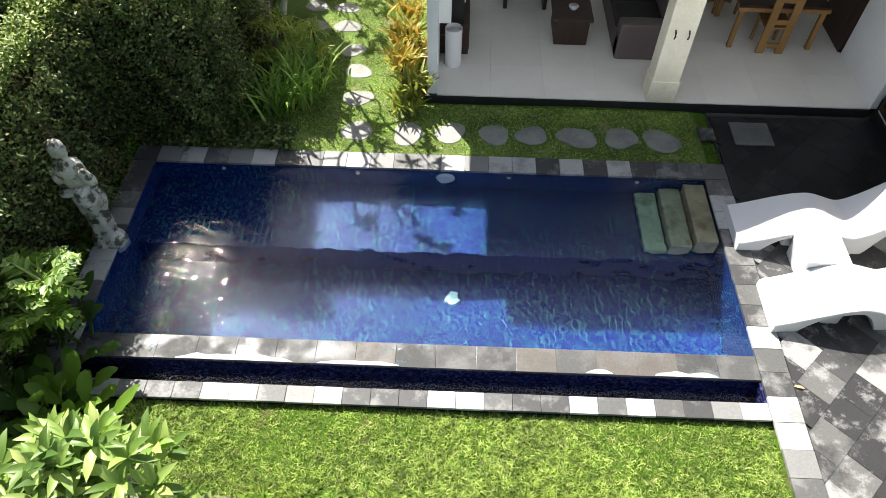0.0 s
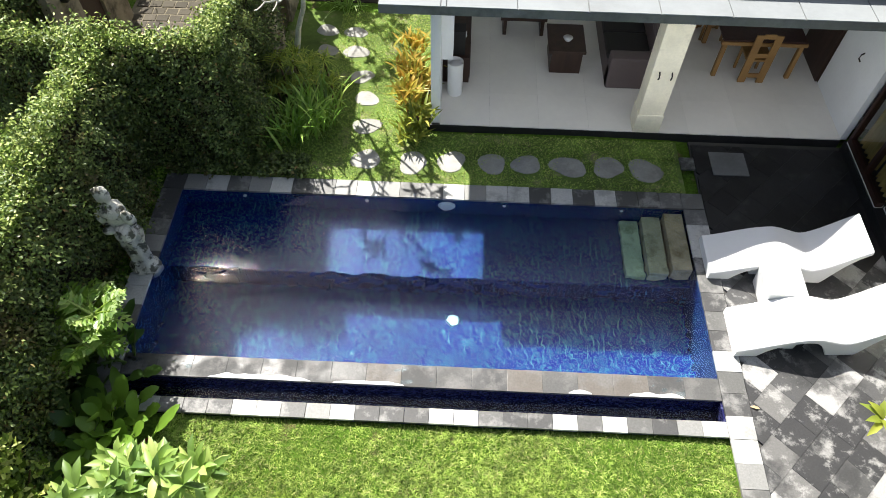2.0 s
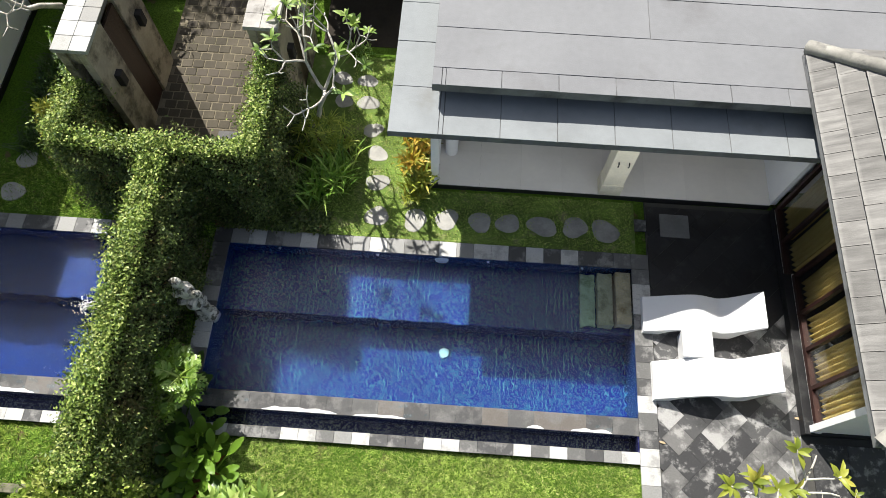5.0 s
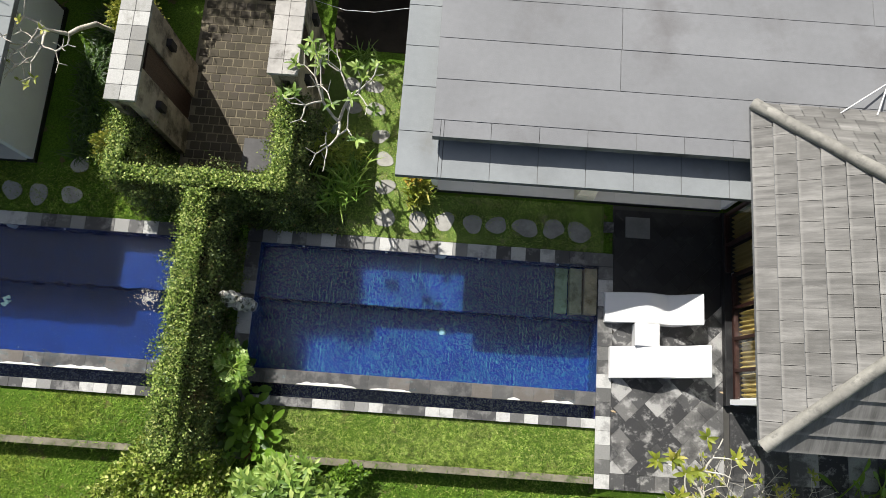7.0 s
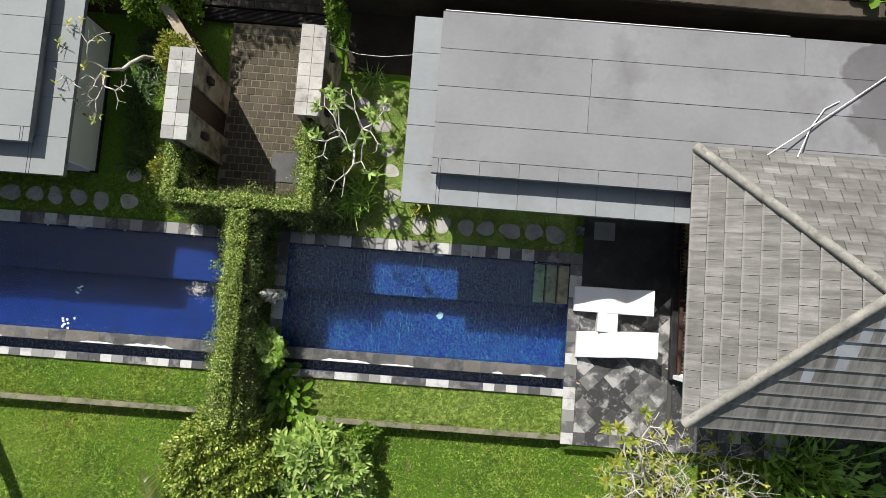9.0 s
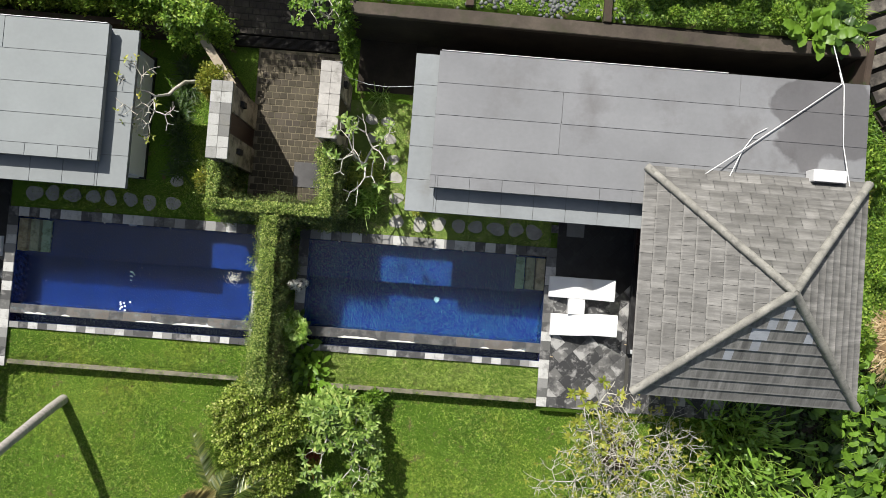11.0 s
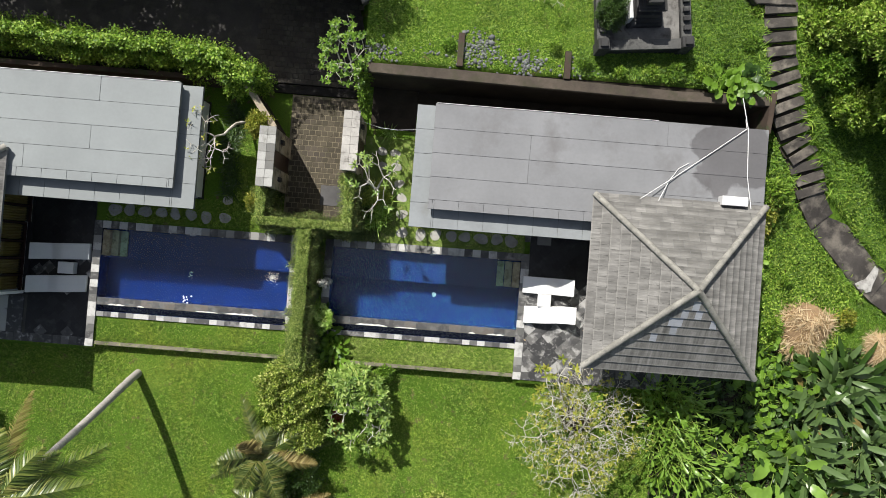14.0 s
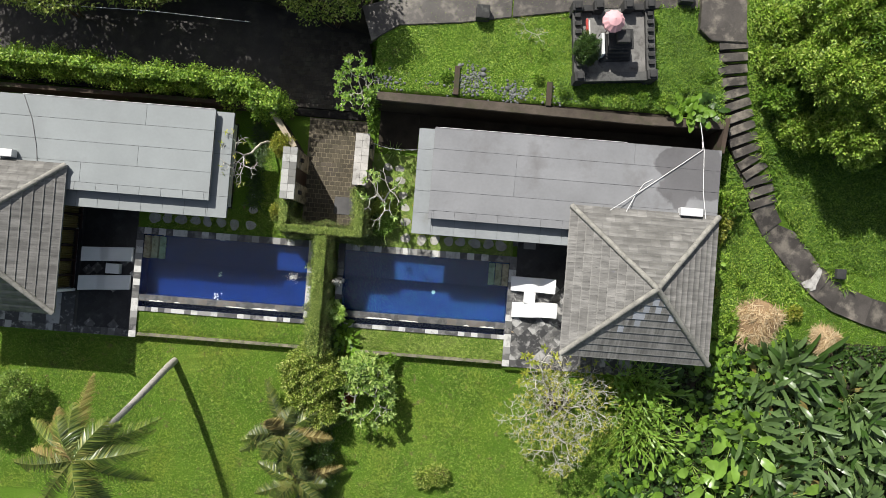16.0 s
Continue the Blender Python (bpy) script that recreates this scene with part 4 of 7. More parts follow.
def living_house(fx, label, joints, upper, lower):
    """The flat-roofed living pavilion, open to the garden; joints: where the long roof panels meet, row by row."""
    h = thing("garden_pavilion", label, "house", (fx(3), 10, 0))
    # floor on a black stone plinth
    part("plinth", fbox(fx, -0.22, 6.2, 8.22, 12.0, -0.3, 0.10), M_BLACKSTONE, h, "black stone step")
    part("wall", fbox(fx, -0.19, -0.05, 8.27, 11.9, 0.10, 2.46), M_WHITE, h, "white painted side wall")
    part("wall", fbox(fx, -0.05, 11.3, 11.78, 11.9, 0.10, 2.84), M_WHITE, h, "white painted back wall")
    part("wall", fbox(fx, 6.2, 6.3, 8.25, 9.55, 0.10, 2.46), M_WHITE, h, "white painted wall panel")
    # white wall added to close the room and bounce light back in
    part("wall", fbox(fx, 6.32, 6.4, 9.55, 11.78, 0.0, 2.46), M_WHITE, h, "white painted wall panel")
    part("wall", fbox(fx, 11.18, 11.3, 8.9, 11.78, -0.2, 2.84), M_WHITE, h)
    # dark skin added so that less light bounces into the gully
    part("rear_wall", fbox(fx, -0.19, 11.3, 11.903, 11.95, -0.2, 2.4), M_RETAIN, h, "dark skin added on the rear wall")
    part("lintel", fbox(fx, -0.19, 6.3, 8.27, 8.45, 2.36, 2.46), M_WHITE, h)
    part("ceiling", fbox(fx, -0.74, 6.3, 7.78, 11.95, 2.46, 2.49), M_CEILING, h, "white ceiling")
    part("upstand", fbox(fx, -0.08, 11.3, 8.5, 11.95, 2.6, 2.84), M_FASCIA, h)
    col = thing("column", "", "", (fx(3.18), 8.4, 0.1))
    col["label"] = "cream stone column with two hooks"
    settle(col, h)
    part("shaft", fbox(fx, 2.98, 3.36, 8.24, 8.55, 0.45, 2.46, 0.012), M_CREAM, col)
    part("base", fbox(fx, 2.965, 3.375, 8.225, 8.565, 0.10, 0.46, 0.012), M_CREAM, col)
    for x in (3.08, 3.26):
        v, f = tube([(fx(x), 8.22, 1.30), (fx(x), 8.18, 1.27), (fx(x), 8.17, 1.22), (fx(x), 8.19, 1.19)], 0.012, 6)
        np_part("hook", v, f, M_IRON, col, "", True)
    slab_panels(fx, h, "roof_lower", lower, -0.81, 6.3, 7.68, 12.0, 2.62, 0.13,
                [[-0.03] + [0.04 + 0.88 * k for k in range(7)], [-0.05], [-0.05], [-0.05], [-0.05]], [8.55, 9.45, 10.28, 11.14], "lower concrete roof slab")
    slab_panels(fx, h, "roof_upper", upper, -0.17, 11.46, 8.32, 12.0, 3.0, 0.16,
                [[-0.02, 0.04] + [0.89 + 0.87 * k for k in range(12)]] + joints, [8.65, 9.45, 10.28, 11.14], "upper concrete roof slab")
    part("roof_edge", fbox(fx, -0.12, 7.6, 12.004, 12.02, 2.95, 3.02), M_STEEL, h, "white drip edge")
    # floor tiles
    for i in range(9):
        for j in range(5):
            x0, y0 = -0.05 + 0.78 * i, 8.23 + 0.76 * j
            if x0 < 6.2:
                part("floor_tile", fbox(fx, x0 + 0.0006, min(x0 + 0.7794, 6.2), y0 + 0.0006, min(y0 + 0.7594, 11.77), 0.10, 0.118), M_FLOORTILE, h)
    return h


def bedroom(fx, label, faces_as_parts):
    h = thing("bedroom_house", label, "house", (fx(8.6), 6.4, 0))
    part("plinth", fbox(fx, 6.22, 11.2, 4.02, 8.16, -0.3, 0.16, 0.01), M_BLACKSTONE, h, "black stone plinth")
    part("wall", fbox(fx, 6.45, 11.1, 4.06, 4.2, 0.16, 2.9), M_WHITE, h, "white painted wall")
    part("wall", fbox(fx, 10.96, 11.1, 4.2, 8.75, 0.0, 2.9), M_WHITE, h)
    part("wall", fbox(fx, 6.45, 10.96, 8.61, 8.75, 0.0, 2.58), M_WHITE, h)
    # dark panel standing in for the unlit depth of the room
    part("inner_wall", fbox(fx, 7.6, 7.7, 4.2, 8.61, 0.16, 2.9), M_WOODDARK, h, "dark panel for the unlit room behind the curtains")
    part("sill", fbox(fx, 6.37, 6.47, 4.04, 6.82, 0.16, 0.21, 0.006), M_WHITE, h, "white window sill")
    part("sill", fbox(fx, 6.24, 6.36, 6.83, 8.12, 0.16, 0.21, 0.006), M_WHITE, h, "white window sill")
    part("end_wall", fbox(fx, 6.30, 6.45, 4.05, 4.16, 0.16, 2.9), M_WHITE, h, "white wall end")
    win = thing("window_wall", "", "", (fx(6.4), 6.1, 0.2))
    win["label"] = "tall glazed doors in red-brown timber frames"
    settle(win, h)
    ys = [4.1, 4.75, 5.4, 6.05, 6.75, 7.4, 8.08]
    split = 6.75
    for y in ys:
        x = 6.27 if y > split else 6.40
        part("mullion", fbox(fx, x - 0.045, x + 0.045, y - 0.032, y + 0.032, 0.21, 2.72), M_WOODRED, win)
    for y0, y1, x in ((4.1, 6.75, 6.40), (6.80, 8.1, 6.27)):
        part("rail", fbox(fx, x - 0.05, x + 0.05, y0, y1, 0.21, 0.30), M_WOODRED, win)
        part("rail", fbox(fx, x - 0.05, x + 0.05, y0, y1, 2.04, 2.10), M_WOODRED, win)
        part("rail", fbox(fx, x - 0.07, x + 0.07, y0 - 0.03, y1 + 0.03, 2.72, 2.9), M_WOODRED, win)
    for y0, y1 in zip(ys, ys[1:]):
        px = 6.265 if y0 >= split else 6.395
        p = part("pane", fbox(fx, px, px + 0.008, y0 + 0.032, y1 - 0.032, 0.30, 2.72), M_GLASS, win)
        p.visible_shadow = False
        # a gathered curtain behind each pane
        nx, nz = 30, 8
        uu, vv = np.meshgrid(np.linspace(0, 1, nx), np.linspace(0, 1, nz), indexing="ij")
        yy = y0 + 0.06 + uu * (y1 - y0 - 0.12)
        amp = 0.035 * (1.2 - 0.5 * vv)
        xx = (6.40 if y0 >= split else 6.52) + amp * np.sin(uu * 34 + 2.0 * np.sin(vv * 2 + y0)) + 0.02 * np.sin(vv * 5)
        v = np.stack([fx(0) + (xx if fx(1) > fx(0) else -xx), yy, 0.26 + vv * 2.4], -1).reshape(-1, 3)
        i, j = np.meshgrid(np.arange(nx - 1), np.arange(nz - 1), indexing="ij")
        f = np.stack([i * nz + j, (i + 1) * nz + j, (i + 1) * nz + j + 1, i * nz + j + 1], -1).reshape(-1, 4)
        np_part("curtain", v, f, M_CURTAIN, win, "gathered gold curtain", True)
    part("beam", fbox(fx, 6.3, 11.1, 4.0, 8.28, 2.9, 2.98), M_CEILING, h, "ceiling board")
    shingle_roof(fx, 5.53, 11.44, 3.36, 9.28, 3.18, 5.26, h, faces_as_parts)
    return h


pool(same_x, M_MOSAIC, "rectangular pool with dark blue mosaic and overflow edge", 1.1)
pool(mirror_x, M_MOSAIC_B, "neighbouring pool with bright blue mosaic and overflow edge", 2.1)
coping(same_x, "patchwork coping of pale and dark stones")
coping(mirror_x, "patchwork coping round the neighbouring pool")
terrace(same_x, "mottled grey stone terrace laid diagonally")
# mostly black pavers: dark stone, with this terrace's shade put in
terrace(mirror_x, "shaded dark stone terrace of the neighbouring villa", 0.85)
living_house(same_x, "open living pavilion with flat concrete roof", [[6.85], [3.2], [3.22], [7.95]], M_CONCRETE, M_CONCRETE_W)
living_house(mirror_x, "neighbouring pavilion with flat concrete roof", [[5.05], [2.8], [], [2.6]], M_CONCRETE_N, M_CONCRETE_N)
bedroom(same_x, "bedroom house with hipped shingle roof and curtained glazing", (0, 3))
bedroom(mirror_x, "neighbouring bedroom house with hipped shingle roof", (3,))

# ---- walls round the plots ----
low_wall = thing("garden_wall", "low mossy kerb wall between two lawn levels", "wall", (0, 2.34, -0.5), kind="structure")
for x0, x1, lab in ((-4.2, POOL_E, ""), (-13.0, -5.0, "")):
    part("kerb", box(x0, x1, 2.27, 2.41, -0.7, -0.07, 0.012), surface("mossy kerb stone", (0.22, 0.2, 0.15), 0.9, 2, 20, 0.3, stain=(0.08, 0.1, 0.04), stain_scale=3), low_wall)

retain = thing("retaining_wall", "dark stone wall holding the raised garden", "wall", (4, 13.3, 0), kind="structure")
# near-black face: the shade on it is put into the colour
part("wall", prism([(-2.95, 13.12), (0.4, 13.07), (4.4, 13.02), (11.9, 13.06), (11.9, 13.5), (4.4, 13.48), (-2.95, 13.46)], -0.6, 2.06, 0.0), M_EARTH_SHADE, retain)
part("coping", prism([(-2.95, 13.10), (0.4, 13.05), (4.4, 13.0), (8.5, 12.94), (11.9, 13.03), (11.9, 13.4), (8.5, 13.3), (4.4, 13.38), (0.4, 13.44), (-2.95, 13.44)], 2.062, 2.25, 0.015), surface("brown coping stone", (0.085, 0.069, 0.054), 0.9, 1.2, 16, 0.35, stain=(0.06, 0.055, 0.035), stain_at=(0.5, 0.66), stain_scale=1.8), retain, "brown mossy coping")
part("end_wall", prism([(11.66, 12.0), (11.84, 12.0), (12.0, 13.5), (11.8, 13.5)], -0.6, 2.3, 0.02), M_RETAIN, retain)

# ---- the gate court ----
M_COVERSLAB = surface("dark cover slab", (0.085, 0.083, 0.085), 0.7, 2, 20, 0.2)
court = thing("court_paving", "worn brown paving bricks of the entrance court", "paving", (-4.6, 10.2, 0), kind="structure")
part("bed", box(-5.8, -3.2, 7.7, 12.55, -0.3, 0.052), M_MORTAR, court)
bm = box(-0.109, 0.109, -0.094, 0.094, -0.05, 0.0, 0.016)
paver_mesh = bpy.data.meshes.new("brick")
bm.to_mesh(paver_mesh)
bm.free()
paver_mesh.materials.append(M_PAVER)
for r in range(23):
    for k in range(11):
        x = -5.63 + 0.232 * k + (0.116 if r % 2 else 0)
        y = 7.85 + 0.205 * r
        if x < -3.35:
            ob = settle(new("brick", paver_mesh), court)
            ob.location = (x, y, 0.06 + RNG.uniform(-0.006, 0.006))
            ob.rotation_euler = (RNG.normal(0, 0.012), RNG.normal(0, 0.012), RNG.normal(0, 0.015))
part("cover_slab", box(-4.42, -3.5, 8.35, 9.12, 0.03, 0.085, 0.006), M_COVERSLAB, court, "flat grey cover slab")
grate = thing("drain_grate", "rusty iron drain grate across the gateway", "grate", (-5, 12.75, 0.0))
part("frame", box(-6.7, -3.3, 12.60, 12.93, -0.1, 0.04), M_EARTH_SHADE, grate)
for k in range(9):
    part("bar", box(-6.68, -3.32, 12.615 + 0.035 * k, 12.633 + 0.035 * k, 0.04, 0.07), M_IRON, grate)
lane = thing("lane", "dark shaded paved lane behind the villas", "road", (-10, 15, 0.1), kind="structure")
# wet paving whose base colour also carries the trees' shade
part("surface", prism([(-60, 13.9), (-7.4, 12.96), (-3.2, 12.96), (-3.0, 14.4), (-3.6, 16.6), (-8.4, 17.6), (-60, 17.0)], -0.2, 0.10), surface("wet paving darkened for shade", (0.035, 0.03, 0.027), 0.6, 1.0, 16, 0.4, stain=(0.07, 0.06, 0.05), stain_at=(0.52, 0.7), stain_scale=1.2), lane)


lane_mesh = paver_mesh.copy()
# darker copy of the court brick, with the trees' shade put in
lane_mesh.materials[0] = surface("lane brick darkened for shade", (0.06, 0.05, 0.04), 0.75, 1.2, 22, 0.3, stain=(0.1, 0.09, 0.07), stain_at=(0.52, 0.7), stain_scale=1.4, vary=0.4)
for r in range(17):
    for k in range(17):
        x, y = -7.25 + 0.232 * k + (0.116 if r % 2 else 0), 13.06 + 0.205 * r
        if x < -3.4:
            ob = settle(new("brick", lane_mesh), lane)
            ob.location = (x, y, 0.118 + RNG.uniform(-0.005, 0.005))
            ob.rotation_euler = (RNG.normal(0, 0.012), RNG.normal(0, 0.012), RNG.normal(0, 0.015))


def gate_wall(x0, x1, y0, y1, z, cap):
    g = thing("gate_wall", "weathered rendered gate wall capped with pale stone", "wall", ((x0 + x1) / 2, (y0 + y1) / 2, 0))
    # two thin leaves with a recess between and a cap of square stones
    part("leaf", box(x0 + 0.06, x0 + 0.20, y0, y1, -0.1, z - 0.08, 0.01), M_PILLAR, g)
    part("leaf", box(x1 - 0.20, x1 - 0.06, y0, y0 + 0.75, -0.1, z - 0.08, 0.01), M_PILLAR, g)
    part("leaf", box(x1 - 0.20, x1 - 0.06, y1 - 0.75, y1, -0.1, z - 0.08, 0.01), M_PILLAR, g)
    part("gate_leaf", box(x1 - 0.16, x1 - 0.11, y0 + 0.75, y1 - 0.75, 0.05, z - 0.38, 0.005), M_WOODDARK, g, "dark timber gate panel")
    part("core", box(x0 + 0.20, x1 - 0.20, y0 + 0.05, y1 - 0.05, z - 0.38, z - 0.08), M_PILLAR, g)
    for yy in (y0 + 0.38, y1 - 0.38):
        lamp = part("wall_lamp", box(x1 - 0.07, x1 + 0.05, yy - 0.08, yy + 0.08, 1.55, 1.85, 0.02), M_IRON, g, "small dark wall lamp")
    n = 7
    for i in range(2):
        for j in range(n):
            w, d = (x1 - x0) / 2, (y1 - y0) / n
            part("cap_stone", box(x0 + i * w + 0.003, x0 + (i + 1) * w - 0.003, y0 + j * d + 0.003, y0 + (j + 1) * d - 0.003, z - 0.08, z, 0.006), cap, g)
    return g


gate_wall(-6.23, -5.64, 8.66, 10.77, 2.83, M_PILLARTOP)
gate_wall(-3.36, -2.78, 9.46, 11.58, 2.7, M_PALECAP)
side = thing("boundary_wall", "slanting dark wall beside the gate", "wall", (-6.6, 11.6, 0), kind="structure")
part("wall", prism([(-7.15, 12.35), (-7.0, 12.42), (-5.95, 10.98), (-6.12, 10.92)], -0.2, 1.6, 0.01), M_RETAIN, side)
part("coping", prism([(-7.22, 12.33), (-7.02, 12.46), (-5.93, 11.0), (-6.14, 10.88)], 1.602, 1.7, 0.015), M_PILLAR, side, "pale worn coping")

gully = thing("service_gully", "dark narrow gully between pavilion and retaining wall", "paving", (5, 12.8, -0.2), kind="structure")
# near-black floors paint in the shade of gully and side garden
part("floor", box(-0.95, 11.7, 12.06, 13.2, -0.9, -0.12), M_EARTH_SHADE, gully)
part("floor", box(-2.7, -0.95, 11.5, 13.2, -0.5, -0.005), M_EARTH_SHADE, gully)

# ---- by the pool ----
def lounger(x0, x1, y0, y1, material, label, fx=same_x, turn=0.0):
    """A moulded sun lounger: a thick wave-shaped shell whose belly rests on the floor; turn: metres that its head end swings."""
    top = thing("sun_lounger", label, "sun lounger", (fx((x0 + x1) / 2), (y0 + y1) / 2, 0), "moulded loungers by the pools")
    n = 60
    u = np.linspace(0, 1, n)
    z_top = 0.11 + 0.29 * smooth_step(-0.1, 0.48, u) - 0.12 * smooth_step(0.46, 0.72, u) + 0.56 * smooth_step(0.66, 1.12, u)
    belly = 0.5 * np.exp(-((u - 0.72) / 0.13) ** 2) + 0.5 * np.exp(-(u / 0.14) ** 2)
    z_low = np.clip(z_top - 0.075 - belly, 0.0, 9)
    bm = bmesh.new()
    rings = []
    for k in range(n):
        x, lo, hi, sw = fx(x0 + (x1 - x0) * u[k]), z_low[k], z_top[k], turn * u[k]
        rings.append([bm.verts.new((x, yy + sw, zz)) for yy, zz in ((y0 + 0.015, lo), (y1 - 0.015, lo), (y1, lo + 0.015), (y1, hi - 0.025), (y1 - 0.008, hi - 0.008), (y1 - 0.025, hi), (y0 + 0.025, hi), (y0 + 0.008, hi - 0.008), (y0, hi - 0.025), (y0, lo + 0.015))])
    for a, b in zip(rings, rings[1:]):
        for i in range(10):
            bm.faces.new((a[i], a[(i + 1) % 10], b[(i + 1) % 10], b[i]))
    bm.faces.new(rings[0][::-1])
    bm.faces.new(rings[-1])
    bmesh.ops.recalc_face_normals(bm, faces=bm.faces)
    part("shell", bm, material, top)
    xm = x0 + (x1 - x0) * 0.36
    part("foot", box(*sorted((fx(xm - 0.1), fx(xm + 0.1))), y0 + 0.1 + 0.36 * turn, y1 - 0.1 + 0.36 * turn, 0.0, 0.24, 0.02), material, top, "moulded foot under the seat")
    return top


lounger(3.69, 5.56, 5.585, 6.23, M_LOUNGER, "white moulded wave-shaped sun lounger on the terrace")
lounger(3.81, 5.70, 4.42, 5.075, M_LOUNGER, "white moulded wave-shaped sun lounger on the terrace", same_x, 0.12)
# greyed copies: the house's shadow is put into their colour
lounger(3.93, 5.88, 5.53, 6.15, M_LOUNGER_G, "white moulded lounger greyed for its shaded terrace", mirror_x, -0.12)
lounger(3.96, 5.92, 4.28, 4.92, M_LOUNGER_G, "white moulded lounger greyed for its shaded terrace", mirror_x, -0.14)


def side_table(x0, x1, y0, y1, material, fx=same_x):
    t = thing("side_table", "white moulded cube table between two loungers", "table", (fx((x0 + x1) / 2), (y0 + y1) / 2, 0), "cube tables between loungers")
    a, b = sorted((fx(x0), fx(x1)))
    bm = box(a, b, y0, y1, 0.0, 0.4, 0.02)
    for v in bm.verts:
        if v.co.z < 0.2:
            v.co.x = (v.co.x - (a + b) / 2) * 0.86 + (a + b) / 2
    part("block", bm, material, t)


side_table(4.26, 4.77, 5.11, 5.58, M_LOUNGER)
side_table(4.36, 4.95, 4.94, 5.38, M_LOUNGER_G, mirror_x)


def statue():
    """A weathered garden figure, one plain mesh: a draped standing form with a round vessel at its hip, on a rough foot."""
    bm = bmesh.new()
    prof = [(-0.12, 0.2, 0), (0.06, 0.205, 0), (0.12, 0.17, 0), (0.16, 0.13, 0), (0.3, 0.145, 0.01), (0.45, 0.125, 0.02), (0.6, 0.145, 0.03), (0.74, 0.165, 0.03), (0.84, 0.16, 0.015), (0.95, 0.125, 0),
            (1.08, 0.145, -0.02), (1.2, 0.17, -0.025), (1.28, 0.155, -0.02), (1.34, 0.07, -0.02), (1.38, 0.055, -0.025), (1.43, 0.085, -0.035), (1.51, 0.1, -0.04), (1.58, 0.085, -0.04), (1.63, 0.03, -0.04)]
    sides, rings = 22, []
    for z, r, off in prof:
        ring = []
        for k in range(sides):
            a = 2 * math.pi * k / sides
            cloth = 1 if 0.14 < z < 0.95 else 0.25
            fold = 1 + 0.16 * cloth * math.sin(6 * a + z * 5) + 0.06 * cloth * math.sin(11 * a - z * 8)
            ring.append(bm.verts.new((-3.9 + off + r * fold * math.cos(a), 5.41 + 0.78 * r * fold * math.sin(a), z - 0.02)))
        rings.append(ring)
    for a, b in zip(rings, rings[1:]):
        for k in range(sides):
            bm.faces.new((a[k], a[(k + 1) % sides], b[(k + 1) % sides], b[k]))
    bm.faces.new(rings[0][::-1])
    bm.faces.new(rings[-1])

    def ball(x, y, z, rx, ry, rz, tilt=0.0):
        bmesh.ops.create_icosphere(bm, subdivisions=3, radius=1.0, matrix=pose(x, y, z, tilt) @ Matrix.Diagonal((rx, ry, rz, 1)))

    ball(-3.83, 5.30, 0.86, 0.13, 0.12, 0.12)             # vessel
    ball(-3.83, 5.27, 0.97, 0.07, 0.07, 0.05)
    ball(-3.74, 5.38, 1.08, 0.055, 0.07, 0.19, 18)        # limbs bent round it
    ball(-4.06, 5.38, 1.06, 0.055, 0.07, 0.19, 20)
    ball(-3.78, 5.30, 0.98, 0.05, 0.13, 0.05)
    ball(-4.0, 5.29, 0.93, 0.09, 0.06, 0.05)
    bmesh.ops.subdivide_edges(bm, edges=[e for e in bm.edges if e.calc_length() > 0.05], cuts=1, use_grid_fill=True)
    for v in bm.verts:
        v.co.x += 0.014 * noise.noise(v.co * 14)
        v.co.y += 0.014 * noise.noise(v.co * 11 + Vector((5, 1, 2)))
    ob = part("garden_statue", bm, M_STATUE, None, "weathered pale stone garden statue beside the pool", True)
    return tagged(ob, "", "statue")


statue()


def stepping_stone(x, y, r, squash, turn, z=-0.01, fx=same_x):
    pts = []
    n = 18
    ph = RNG.uniform(0, 6, 3)
    for k in range(n):
        a = 2 * math.pi * k / n
        rr = r * (1 + 0.10 * math.sin(2 * a + ph[0]) + 0.07 * math.sin(3 * a + ph[1]) + 0.03 * math.sin(5 * a + ph[2]))
        px, py = rr * math.cos(a), rr * squash * math.sin(a)
        c, s = math.cos(turn), math.sin(turn)
        pts.append((fx(x) + px * c - py * s, y + px * s + py * c))
    ob = part("stepping_stone", prism(pts, z - 0.1, z + 0.006, 0.006), M_STEPSTONE, None, "flat rounded grey stepping stone in the grass")
    tagged(ob, "", "stepping stone", "stepping stones across the lawns")


STONES = ((-1.11, 7.47, 0.21, 1.05, 0.3), (-0.39, 7.44, 0.23, 0.95, 0.9), (0.20, 7.49, 0.21, 1.05, 0.2), (0.82, 7.48, 0.19, 1.25, 0.1), (1.34, 7.49, 0.21, 1.0, 0.0),
          (1.98, 7.48, 0.27, 0.78, -0.1), (2.59, 7.50, 0.22, 1.05, 0.4), (3.15, 7.46, 0.24, 1.05, 0.6), (-1.17, 8.19, 0.22, 0.85, 0.0), (-1.24, 8.82, 0.21, 0.8, 0.0),
          (-1.38, 9.36, 0.21, 0.75, 0.1), (-1.55, 10.0, 0.22, 0.8, 0.2), (-2.05, 10.01, 0.19, 0.8, 0.0), (-1.62, 10.54, 0.2, 0.8, 0.0), (-2.13, 10.57, 0.2, 0.8, 0.0))
for s in STONES:
    stepping_stone(s[0] - 0.04, s[1] + 0.06, *s[2:])
for s in STONES[:10]:
    stepping_stone(s[0], s[1] + 0.08, s[2], s[3], s[4] + 0.5, fx=mirror_x)
hatch = part("floor_hatch", box(4.13, 4.67, 7.48, 7.95, 0.0, 0.018, 0.004), M_HATCH, None, "square grey stone hatch in the dark paving")
tagged(hatch, "", "hatch")
